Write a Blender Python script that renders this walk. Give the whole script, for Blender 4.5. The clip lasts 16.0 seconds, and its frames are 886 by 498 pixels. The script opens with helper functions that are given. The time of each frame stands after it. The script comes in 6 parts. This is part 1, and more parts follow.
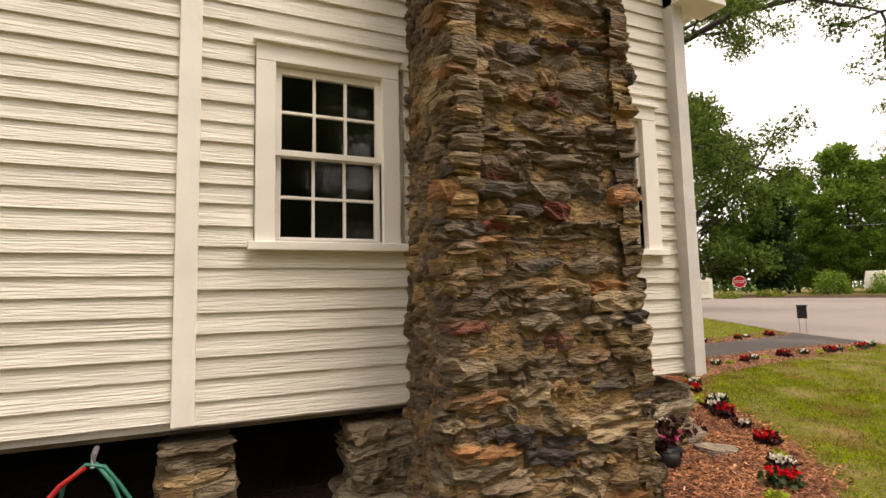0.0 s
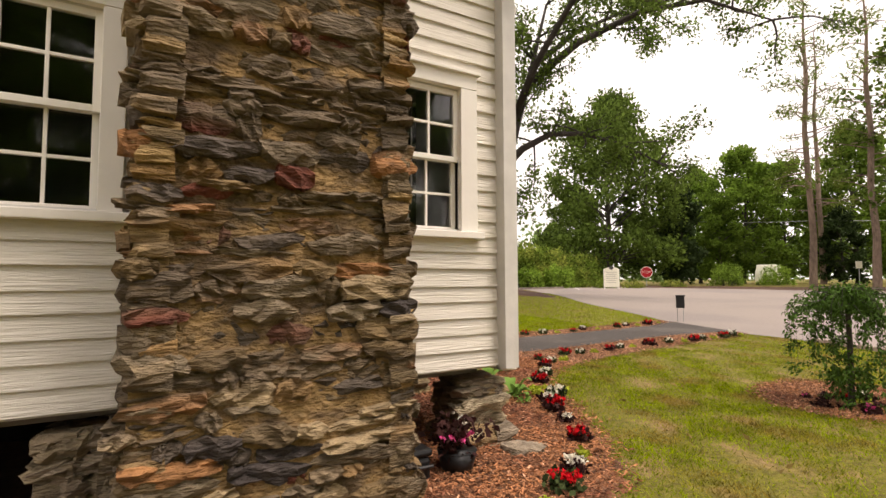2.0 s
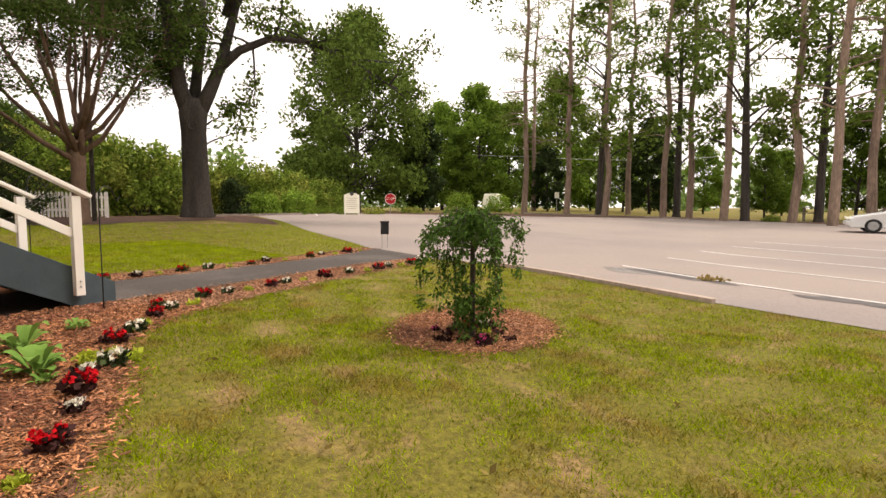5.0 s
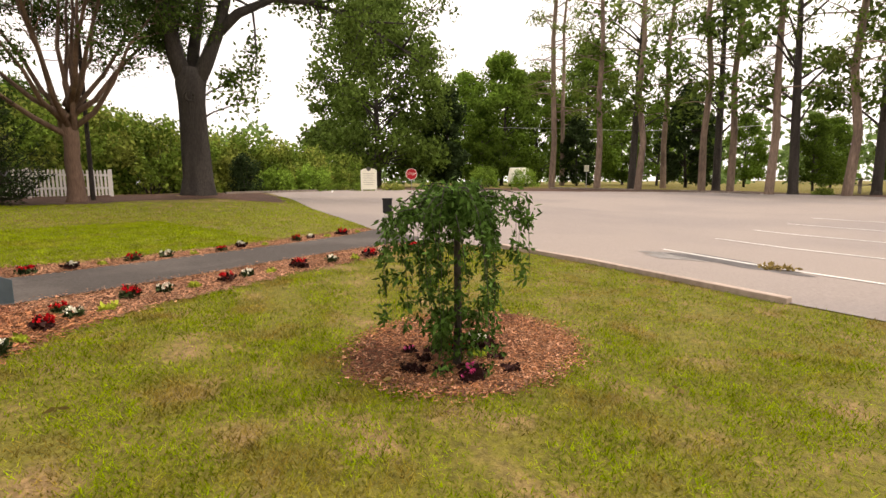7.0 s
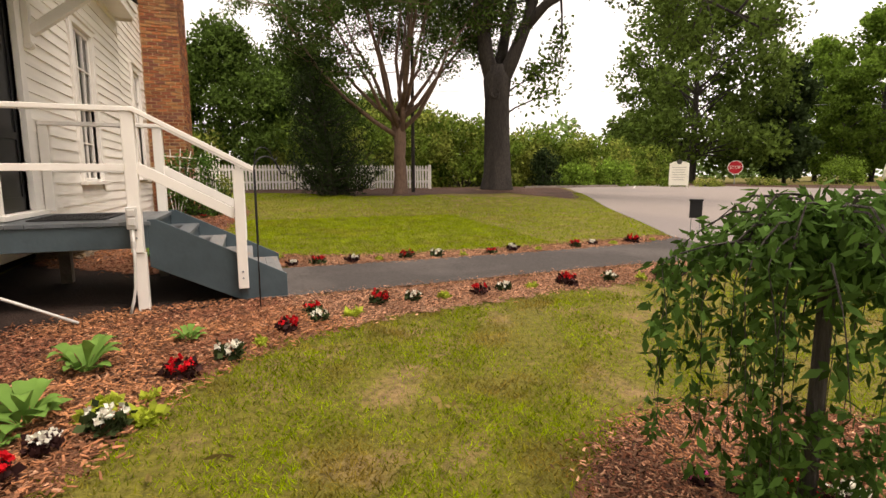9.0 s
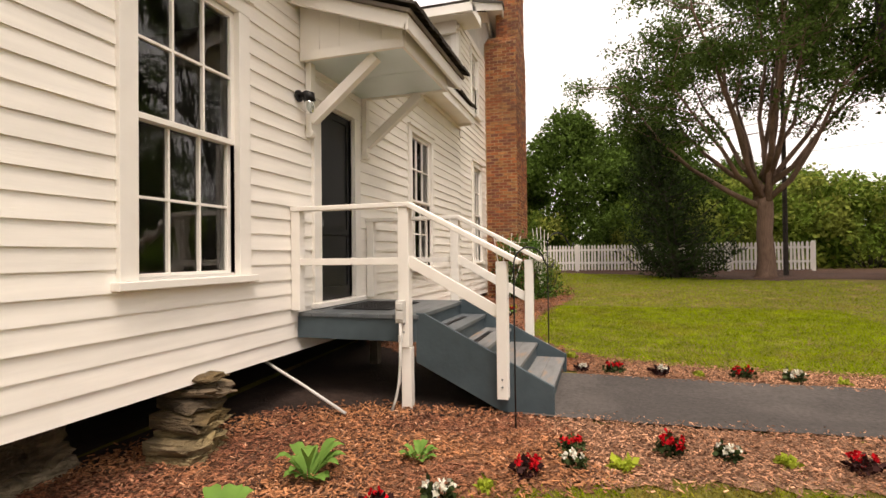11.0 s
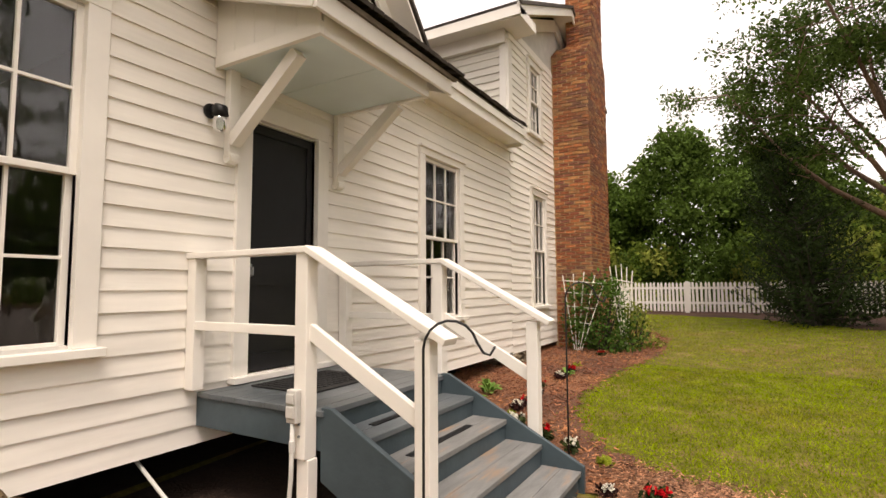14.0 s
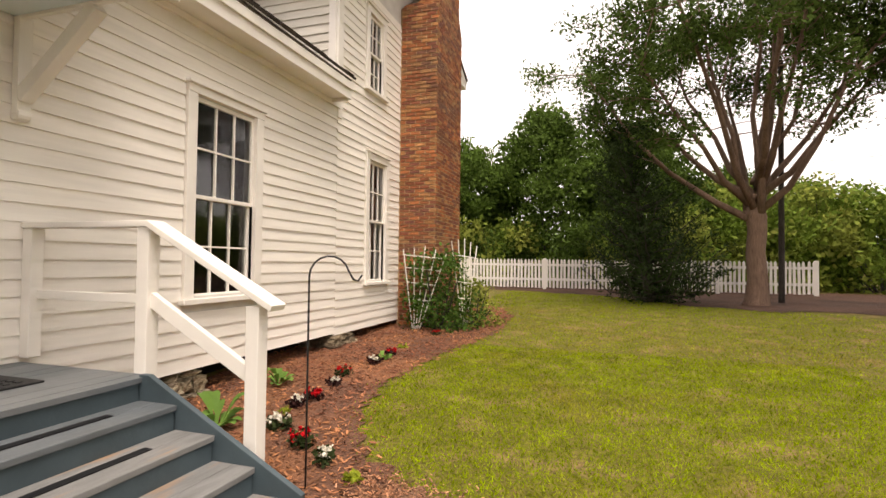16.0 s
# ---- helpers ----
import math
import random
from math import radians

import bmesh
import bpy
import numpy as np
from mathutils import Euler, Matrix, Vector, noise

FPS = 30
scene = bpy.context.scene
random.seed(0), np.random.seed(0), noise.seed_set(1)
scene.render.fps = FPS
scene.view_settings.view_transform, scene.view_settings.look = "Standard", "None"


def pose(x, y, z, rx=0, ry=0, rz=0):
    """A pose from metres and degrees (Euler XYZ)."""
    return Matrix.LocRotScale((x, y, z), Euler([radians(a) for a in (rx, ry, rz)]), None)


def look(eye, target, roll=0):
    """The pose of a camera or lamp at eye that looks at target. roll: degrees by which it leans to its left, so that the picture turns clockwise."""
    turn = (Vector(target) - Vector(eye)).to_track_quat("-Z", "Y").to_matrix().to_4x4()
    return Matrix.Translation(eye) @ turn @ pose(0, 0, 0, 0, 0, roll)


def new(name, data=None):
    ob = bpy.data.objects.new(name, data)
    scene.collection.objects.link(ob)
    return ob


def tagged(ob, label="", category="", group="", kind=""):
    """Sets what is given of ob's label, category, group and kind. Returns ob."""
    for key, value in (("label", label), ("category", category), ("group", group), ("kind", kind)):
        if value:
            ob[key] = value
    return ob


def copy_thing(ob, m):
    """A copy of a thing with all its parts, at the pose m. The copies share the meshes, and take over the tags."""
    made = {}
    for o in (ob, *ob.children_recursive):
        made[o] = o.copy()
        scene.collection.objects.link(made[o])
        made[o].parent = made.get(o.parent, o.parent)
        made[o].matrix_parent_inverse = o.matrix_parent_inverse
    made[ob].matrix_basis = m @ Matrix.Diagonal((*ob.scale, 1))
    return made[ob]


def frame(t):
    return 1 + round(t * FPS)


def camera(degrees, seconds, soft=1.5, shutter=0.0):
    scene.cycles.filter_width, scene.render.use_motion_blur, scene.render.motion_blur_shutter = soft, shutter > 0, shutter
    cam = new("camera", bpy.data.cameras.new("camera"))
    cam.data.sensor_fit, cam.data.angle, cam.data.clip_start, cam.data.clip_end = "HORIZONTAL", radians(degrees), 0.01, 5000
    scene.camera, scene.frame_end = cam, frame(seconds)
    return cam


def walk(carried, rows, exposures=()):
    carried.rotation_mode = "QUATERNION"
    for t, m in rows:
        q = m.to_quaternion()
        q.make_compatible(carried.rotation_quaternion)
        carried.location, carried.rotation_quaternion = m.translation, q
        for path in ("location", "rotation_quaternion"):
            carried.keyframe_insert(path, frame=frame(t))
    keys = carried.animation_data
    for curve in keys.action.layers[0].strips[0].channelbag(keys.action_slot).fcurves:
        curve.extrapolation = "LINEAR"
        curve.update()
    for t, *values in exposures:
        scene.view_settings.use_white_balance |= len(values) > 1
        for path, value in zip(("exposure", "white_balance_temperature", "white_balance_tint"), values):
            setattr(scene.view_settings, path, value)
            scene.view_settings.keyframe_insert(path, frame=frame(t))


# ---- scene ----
cam = camera(81.8, 16.0)
PATH = [
    (0, (-0.079, -0.113, 1.425), (0.722, 1.711, 1.606), -1.3),
    (0.5, (0.206, -0.079, 1.436), (0.952, 1.767, 1.626), -1.0),
    (1, (0.501, -0.19, 1.434), (1.12, 1.702, 1.633), -1.8),
    (1.5, (0.766, -0.225, 1.428), (1.503, 1.626, 1.614), -2.2),
    (2, (1.125, -0.149, 1.405), (2.155, 1.561, 1.525), -0.2),
    (2.5, (1.435, -0.122, 1.402), (2.679, 1.443, 1.447), 1.3),
    (3, (1.77, -0.173, 1.39), (3.132, 1.292, 1.384), 0.9),
    (3.5, (2.089, -0.226, 1.372), (3.603, 1.079, 1.327), 0.6),
    (4, (2.498, -0.178, 1.376), (4.151, 0.946, 1.305), 0.7),
    (4.5, (2.885, -0.158, 1.358), (4.594, 0.872, 1.227), 0.3),
    (4.7, (3.026, -0.201, 1.364), (4.719, 0.856, 1.226), 0.4),
    (6.8, (4.627, 0.268, 1.348), (6.234, 1.431, 1.089), -0.3),
    (7, (4.747, 0.331, 1.344), (6.346, 1.503, 1.083), -0.3),
    (7.5, (5.062, 0.535, 1.377), (6.694, 1.655, 1.088), 0.7),
    (8, (5.393, 0.737, 1.342), (6.886, 2.026, 1.012), -0.7),
    (8.5, (5.612, 0.926, 1.372), (6.754, 2.536, 1.055), -1.1),
    (9, (5.828, 1.209, 1.391), (6.532, 3.06, 1.11), -0.1),
    (9.5, (6.047, 1.427, 1.41), (6.306, 3.397, 1.184), -1.2),
    (10, (6.219, 1.621, 1.43), (6.062, 3.609, 1.282), -1.1),
    (10.2, (6.281, 1.738, 1.433), (6.011, 3.716, 1.321), -1.1),
    (12.3, (6.773, 2.924, 1.693), (5.922, 4.723, 1.887), 0.9),
    (12.5, (6.771, 3.05, 1.703), (5.9, 4.838, 1.91), 1.1),
    (13, (6.885, 3.361, 1.701), (5.906, 5.093, 1.903), 0.9),
    (13.5, (7.057, 3.672, 1.73), (6.012, 5.367, 1.915), -0.1),
    (14, (7.157, 4.032, 1.718), (6.156, 5.756, 1.871), -0.3),
    (14.5, (7.258, 4.32, 1.743), (6.289, 6.065, 1.871), -0.1),
    (15, (7.512, 4.616, 1.752), (6.515, 6.346, 1.867), -0.5),
    (15.5, (7.642, 4.885, 1.736), (6.794, 6.694, 1.84), 0.1),
    (16, (7.725, 5.296, 1.729), (7.106, 7.198, 1.781), 0.7),
]
walk(cam, [(t, look(eye, target, roll)) for t, eye, target, roll in PATH], [(t, e, 7200, 18) for t, e in ((0, 0.74), (1.5, 0.78), (4.5, 0.86), (7, 0.86), (8.4, 0.88), (9.2, 0.74), (10.2, 0.78), (12.5, 0.66), (14.5, 0.80), (15.4, 0.82), (16, 0.94))])

# ---- world, sun, exposure ----
world = bpy.data.worlds.new("overcast_sky")
scene.world = world
world.use_nodes = True
wn, wl = world.node_tree.nodes, world.node_tree.links
sky = wn.new("ShaderNodeTexSky")
sky.sky_type = "NISHITA"
sky.sun_disc = False
sky.sun_elevation, sky.sun_rotation = radians(66), radians(143)
sky.dust_density = 6.0
pale = wn.new("ShaderNodeHueSaturation")
pale.inputs["Saturation"].default_value = 0.12
wl.new(sky.outputs[0], pale.inputs["Color"])
cloud = wn.new("ShaderNodeMixRGB")
cloud.inputs[0].default_value = 0.72
cloud.inputs[2].default_value = (9.6, 9.5, 9.3, 1)
wl.new(pale.outputs[0], cloud.inputs[1])
wl.new(cloud.outputs[0], wn["Background"].inputs[0])
wn["Background"].inputs[1].default_value = 0.115
sun = new("sun", bpy.data.lights.new("sun", "SUN"))
sun.data.energy, sun.data.angle, sun.data.color = 1.5, radians(22), (1.0, 0.94, 0.85)
sun.matrix_world = look((9, -12, 34), (0, 0, 0))

# ---- materials ----


def mat(name, colour, rough=0.7, vary=0.15, scale=6.0, stretch=(1, 1, 1), bump=0.2, bscale=40.0, second=None, mix=(0.45, 0.6),
        island=0.0, rand=0.0, metal=0.0, depth=0.01, coarse=0.8, trans=0.0):
    """Colour with noise at two scales, an optional second colour in patches, random shade by object or island, and fine relief."""
    m = bpy.data.materials.new(name)
    m.use_nodes = True
    n, l = m.node_tree.nodes, m.node_tree.links
    bsdf = n["Principled BSDF"]
    geo = n.new("ShaderNodeNewGeometry")
    mp = n.new("ShaderNodeMapping")
    mp.inputs["Scale"].default_value = stretch
    l.new(geo.outputs["Position"], mp.inputs[0])

    def noise_tex(s, d):
        t = n.new("ShaderNodeTexNoise")
        t.inputs["Scale"].default_value, t.inputs["Detail"].default_value = s, d
        l.new(mp.outputs[0], t.inputs["Vector"])
        return t.outputs["Fac"]

    big, small = noise_tex(coarse, 3), noise_tex(scale, 4)
    col = n.new("ShaderNodeMixRGB")
    col.inputs[1].default_value = (*colour, 1)
    col.inputs[2].default_value = (*(second or [c * 0.6 for c in colour]), 1)
    ramp = n.new("ShaderNodeMapRange")
    ramp.inputs[1].default_value, ramp.inputs[2].default_value = mix
    if second is None:
        ramp.inputs[4].default_value = min(1, vary * 2.2)
    l.new(big, ramp.inputs[0])
    l.new(ramp.outputs[0], col.inputs[0])
    last = col.outputs[0]
    shade = n.new("ShaderNodeMapRange")
    shade.inputs[1].default_value, shade.inputs[2].default_value = 0.25, 0.75
    shade.inputs[3].default_value, shade.inputs[4].default_value = 1 - vary, 1 + vary
    l.new(small, shade.inputs[0])
    value = shade.outputs[0]
    for amount, kind in ((rand, "o"), (island, "i")):
        if not amount:
            continue
        if kind == "o":
            src = n.new("ShaderNodeObjectInfo").outputs["Random"]
        else:
            src = geo.outputs["Random Per Island"]
        r = n.new("ShaderNodeMapRange")
        r.inputs[3].default_value, r.inputs[4].default_value = 1 - amount, 1 + amount
        l.new(src, r.inputs[0])
        mul = n.new("ShaderNodeMath")
        mul.operation = "MULTIPLY"
        l.new(value, mul.inputs[0]), l.new(r.outputs[0], mul.inputs[1])
        value = mul.outputs[0]
    hsv = n.new("ShaderNodeHueSaturation")
    l.new(last, hsv.inputs["Color"]), l.new(value, hsv.inputs["Value"])
    l.new(hsv.outputs[0], bsdf.inputs["Base Color"])
    bsdf.inputs["Roughness"].default_value, bsdf.inputs["Metallic"].default_value = rough, metal
    bsdf.inputs["Specular IOR Level"].default_value = 0.35
    if bump:
        b = n.new("ShaderNodeBump")
        b.inputs["Strength"].default_value, b.inputs["Distance"].default_value = bump, depth
        l.new(noise_tex(bscale, 5), b.inputs["Height"])
        l.new(b.outputs[0], bsdf.inputs["Normal"])
    if trans:
        bsdf.inputs["Specular IOR Level"].default_value = 0.03
        tr = n.new("ShaderNodeBsdfTranslucent")
        l.new(hsv.outputs[0], tr.inputs["Color"])
        ms = n.new("ShaderNodeMixShader")
        ms.inputs[0].default_value = trans
        l.new(bsdf.outputs[0], ms.inputs[1]), l.new(tr.outputs[0], ms.inputs[2])
        l.new(ms.outputs[0], n["Material Output"].inputs[0])
    return m


def stone_mat(name, palette, bump=0.9, by="o", stain=1.0):
    """Stone whose colour is drawn from a palette by random, with layered grain and stains."""
    m = mat(name, palette[0], rough=0.85, vary=0.5, scale=9, stretch=(1, 1, 3.5), bump=bump, bscale=22, rand=0.3 if by == "o" else 0, island=0.3 if by == "i" else 0, depth=0.06)
    n, l = m.node_tree.nodes, m.node_tree.links
    ramp = n.new("ShaderNodeValToRGB")
    ramp.color_ramp.interpolation = "CONSTANT"
    while len(ramp.color_ramp.elements) < len(palette):
        ramp.color_ramp.elements.new(0.5)
    for i, c in enumerate(palette):
        ramp.color_ramp.elements[i].position = i / len(palette)
        ramp.color_ramp.elements[i].color = (*c, 1)
    src = n.new("ShaderNodeObjectInfo").outputs["Random"] if by == "o" else n.new("ShaderNodeNewGeometry").outputs["Random Per Island"]
    l.new(src, ramp.inputs[0])
    mixer = next(x for x in n if x.type == "MIX_RGB")
    l.new(ramp.outputs[0], mixer.inputs[1])
    mixer.inputs[2].default_value = (0.13, 0.095, 0.06, 1)
    mixer.inputs[0].links[0].from_node.inputs[4].default_value = stain
    return m


PAINT = mat("white_paint", (0.86, 0.82, 0.755), rough=0.5, vary=0.05, scale=3, bump=0.12, bscale=30, stretch=(1, 1, 1))
SIDING = mat("white_clapboard", (0.86, 0.815, 0.745), rough=0.55, vary=0.06, scale=2.5, stretch=(0.7, 0.7, 9), bump=0.16, bscale=9, rand=0.04, depth=0.006, coarse=0.4)
OLD_SIDING = mat("weathered_clapboard", (0.76, 0.715, 0.63), rough=0.6, vary=0.06, scale=3, stretch=(0.6, 0.6, 11), bump=0.9, bscale=8, rand=0.05, depth=0.012, coarse=0.5)
WALL_CORE = mat("painted_sheathing", (0.62, 0.60, 0.56), rough=0.7, vary=0.1)
# Plaster colour darkened so the rooms behind the windows look unlit.
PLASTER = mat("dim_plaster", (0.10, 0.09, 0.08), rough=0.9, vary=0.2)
OLD_FLOOR = mat("old_floorboard", (0.13, 0.08, 0.05), rough=0.6, vary=0.3)
GREY_PAINT = mat("grey_deck_paint", (0.105, 0.12, 0.13), rough=0.5, vary=0.18, scale=5, stretch=(1, 0.4, 1), bump=0.3, bscale=35, second=(0.145, 0.155, 0.16), coarse=2.0)
GREY_SIDE = mat("grey_stringer_paint", (0.06, 0.085, 0.098), rough=0.5, vary=0.15, scale=6, bump=0.2, bscale=30)
WORN_TREAD = mat("worn_grey_tread", (0.19, 0.19, 0.185), rough=0.6, vary=0.2, scale=6, stretch=(4, 0.7, 1), bump=0.4, bscale=30, second=(0.26, 0.17, 0.11), mix=(0.58, 0.75), coarse=3)
BLACK_DOOR = mat("dark_screen_door", (0.012, 0.012, 0.014), rough=0.35, vary=0.2, bump=0.05)
BLACK_METAL = mat("black_metal", (0.015, 0.015, 0.016), rough=0.45, vary=0.2, bump=0.1)
BLACK_PLASTIC = mat("black_plastic", (0.012, 0.012, 0.013), rough=0.4, vary=0.15, bump=0.05)
RUBBER = mat("black_rubber", (0.02, 0.02, 0.02), rough=0.8, vary=0.25, bump=0.3, bscale=80)
SHINGLE = mat("dark_wood_shingle", (0.075, 0.062, 0.055), rough=0.9, vary=0.35, scale=10, bump=0.6, bscale=30, island=0.35)
MORTAR = mat("brown_mortar", (0.29, 0.185, 0.08), rough=0.95, vary=0.5, scale=14, stretch=(1, 1, 2), bump=1.0, bscale=24, depth=0.05, second=(0.14, 0.095, 0.055), coarse=3.0)
STONE = stone_mat("fieldstone", [(0.187, 0.132, 0.072), (0.238, 0.158, 0.072), (0.110, 0.085, 0.064), (0.281, 0.170, 0.072), (0.060, 0.048, 0.043), (0.205, 0.149, 0.090),
                                 (0.145, 0.043, 0.025), (0.153, 0.115, 0.072), (0.290, 0.213, 0.120), (0.081, 0.064, 0.053), (0.255, 0.120, 0.047), (0.170, 0.132, 0.085)])
STONE_LOOSE = stone_mat("fieldstone_rest", [(0.230, 0.163, 0.086), (0.278, 0.182, 0.086), (0.154, 0.120, 0.086), (0.298, 0.178, 0.072), (0.240, 0.178, 0.106), (0.307, 0.202, 0.086), (0.192, 0.144, 0.091)], by="i")
PIER_STONE = stone_mat("pier_stone", [(0.38, 0.30, 0.19), (0.28, 0.22, 0.14), (0.45, 0.37, 0.25), (0.32, 0.22, 0.11), (0.22, 0.175, 0.125)])
BRICK = stone_mat("red_brick", [(0.31, 0.10, 0.04), (0.36, 0.13, 0.05), (0.24, 0.075, 0.036), (0.38, 0.18, 0.07), (0.17, 0.06, 0.036), (0.33, 0.115, 0.042)], bump=0.4, stain=0.35)
BRICK_REST = stone_mat("red_brick_rest", [(0.31, 0.10, 0.04), (0.36, 0.13, 0.05), (0.24, 0.075, 0.036), (0.38, 0.18, 0.07), (0.17, 0.06, 0.036), (0.33, 0.115, 0.042)], bump=0.4, by="i", stain=0.35)
BRICK_MORTAR = mat("brick_mortar", (0.44, 0.31, 0.18), rough=0.95, vary=0.3, bump=0.5, second=(0.26, 0.16, 0.09))
WET_ASPHALT = mat("damp_asphalt", (0.15, 0.14, 0.13), rough=0.5, vary=0.3, scale=4, bump=0.4, bscale=120, second=(0.24, 0.225, 0.21), mix=(0.45, 0.6), coarse=2.0)
SOIL_LAWN = mat("lawn_ground", (0.13, 0.115, 0.014), rough=0.95, vary=0.45, scale=22, bump=0.9, bscale=60, second=(0.23, 0.15, 0.065), mix=(0.52, 0.70), coarse=2.2, depth=0.02)
# Back lawn's extra brightness is put into this lighter blade colour.
GRASS_BRIGHTENED = mat("lush_grass_blade", (0.235, 0.315, 0.004), rough=0.6, vary=0.4, scale=3.5, bump=0, second=(0.28, 0.27, 0.02), mix=(0.55, 0.75), coarse=0.9, island=0.45, trans=0.4)
GRASS = mat("grass_blade", (0.20, 0.268, 0.002), rough=0.6, vary=0.5, scale=5, bump=0, second=(0.235, 0.175, 0.03), mix=(0.50, 0.64), coarse=1.9, island=0.55, trans=0.4)
DRY_GRASS = mat("dry_grass_blade", (0.27, 0.20, 0.07), rough=0.7, vary=0.2, bump=0, island=0.4, trans=0.3)
ASPHALT = mat("pale_asphalt", (0.255, 0.216, 0.192), rough=0.9, vary=0.14, scale=30, bump=0.4, bscale=120, second=(0.215, 0.185, 0.172), coarse=0.16, depth=0.006)
DARK_ASPHALT = mat("dark_asphalt", (0.058, 0.050, 0.045), rough=0.95, vary=0.3, scale=30, bump=0.5, bscale=120, second=(0.088, 0.076, 0.068), coarse=0.9, depth=0.006)
STAIN = mat("oil_stain", (0.09, 0.082, 0.08), rough=0.6, vary=0.3, bump=0.3, bscale=100)
LINE_PAINT = mat("road_line", (0.62, 0.60, 0.57), rough=0.8, vary=0.2, scale=15, bump=0.2)
KERB = mat("kerb_concrete", (0.38, 0.30, 0.25), rough=0.9, vary=0.2, scale=12, bump=0.4)
MULCH = mat("mulch_ground", (0.25, 0.11, 0.055), rough=0.95, vary=0.5, scale=45, bump=1.0, bscale=60, second=(0.15, 0.07, 0.042), coarse=1.1, depth=0.03)
CHIP = mat("mulch_chip", (0.35, 0.15, 0.066), rough=0.9, vary=0.35, scale=20, bump=0.3, island=0.7, second=(0.22, 0.085, 0.045), coarse=1.3)
PALE_CHIP = mat("dry_mulch_chip", (0.50, 0.265, 0.155), rough=0.95, vary=0.3, scale=20, bump=0.3, island=0.6, second=(0.34, 0.165, 0.09), coarse=1.5)
PALE_MULCH = mat("dry_mulch_ground", (0.30, 0.165, 0.10), rough=0.95, vary=0.5, scale=45, bump=1.0, bscale=60, second=(0.20, 0.10, 0.06), coarse=1.1, depth=0.03)
OCHRE_STONE = stone_mat("ochre_pier_stone", [(0.21, 0.14, 0.055), (0.28, 0.185, 0.07), (0.15, 0.105, 0.05), (0.24, 0.18, 0.085), (0.11, 0.09, 0.055)])
LEAF_HEDGE = mat("dense_tree_leaf", (0.085, 0.14, 0.026), rough=0.5, vary=0.35, bump=0, island=0.5, trans=0.35, coarse=0.5, rand=0.15)
DARK_CHIP = mat("brown_mulch_chip", (0.19, 0.092, 0.05), rough=0.9, vary=0.25, scale=20, bump=0.3, island=0.5)
EARTH = mat("bare_earth", (0.085, 0.042, 0.026), rough=0.95, vary=0.4, scale=20, bump=0.8, bscale=40, depth=0.02)
# Earth colour darkened to stand in for deep shade under house and steps.
SHADED_EARTH = mat("damp_dark_earth", (0.035, 0.02, 0.014), rough=0.95, vary=0.4, scale=20, bump=0.8, bscale=40, depth=0.02)
BARK = mat("oak_bark", (0.062, 0.052, 0.045), rough=0.95, vary=0.4, scale=12, stretch=(3, 3, 0.6), bump=1.0, bscale=14, depth=0.05)
CEDAR_BARK = mat("cedar_bark", (0.22, 0.14, 0.10), rough=0.95, vary=0.35, scale=12, stretch=(4, 4, 0.5), bump=1.0, bscale=14, depth=0.03)
PINE_BARK = mat("pine_bark", (0.23, 0.165, 0.125), rough=0.95, vary=0.35, scale=6, stretch=(2, 2, 0.5), bump=0.8, bscale=8, depth=0.05)
LEAF_OAK = mat("oak_leaf", (0.115, 0.175, 0.034), rough=0.6, vary=0.3, bump=0, island=0.55, trans=0.5, coarse=0.5)
LEAF_CEDAR = mat("cedar_foliage", (0.085, 0.135, 0.03), rough=0.6, vary=0.3, bump=0, island=0.5, trans=0.4)
LEAF_DARK = mat("juniper_foliage", (0.036, 0.058, 0.02), rough=0.65, vary=0.3, bump=0, island=0.45, trans=0.2)
LEAF_WOOD = mat("woodland_leaf", (0.135, 0.22, 0.03), rough=0.5, vary=0.35, bump=0, island=0.5, trans=0.45, coarse=0.15, rand=0.25)
LEAF_PINE = mat("pine_needles", (0.15, 0.20, 0.04), rough=0.6, vary=0.3, bump=0, island=0.45, trans=0.45, rand=0.2)
LEAF_VINE = mat("vine_leaf", (0.135, 0.205, 0.03), rough=0.6, vary=0.35, bump=0, island=0.55, trans=0.4, second=(0.24, 0.27, 0.055), coarse=0.5)
LEAF_BRIGHT = mat("bright_shrub_leaf", (0.22, 0.34, 0.05), rough=0.5, vary=0.3, bump=0, island=0.45, trans=0.45)
LEAF_WEEP = mat("weeping_leaf", (0.08, 0.155, 0.03), rough=0.5, vary=0.25, bump=0, island=0.6, trans=0.35)
LEAF_HOSTA = mat("hosta_leaf", (0.16, 0.29, 0.06), rough=0.45, vary=0.2, bump=0.2, bscale=30, island=0.25, trans=0.25)
LEAF_FLOWER = mat("bedding_leaf", (0.04, 0.055, 0.02), rough=0.5, vary=0.3, bump=0, island=0.5, trans=0.2)
LEAF_BRONZE = mat("bronze_leaf", (0.05, 0.022, 0.02), rough=0.45, vary=0.3, bump=0, island=0.5, trans=0.15)
LEAF_LIME = mat("lime_leaf", (0.38, 0.44, 0.05), rough=0.5, vary=0.25, bump=0, island=0.4, trans=0.3)
RED = mat("red_petal", (0.55, 0.012, 0.018), rough=0.5, vary=0.15, bump=0, island=0.3, trans=0.2)
WHITE_PETAL = mat("white_petal", (0.80, 0.77, 0.66), rough=0.6, vary=0.08, bump=0, island=0.12, trans=0.2)
PINK = mat("pink_petal", (0.72, 0.10, 0.30), rough=0.5, vary=0.15, bump=0, island=0.35, trans=0.2)
SIGN_WHITE = mat("sign_white", (0.90, 0.88, 0.74), rough=0.5, vary=0.04, bump=0)
SIGN_RED = mat("sign_red", (0.52, 0.02, 0.03), rough=0.4, vary=0.05, bump=0)
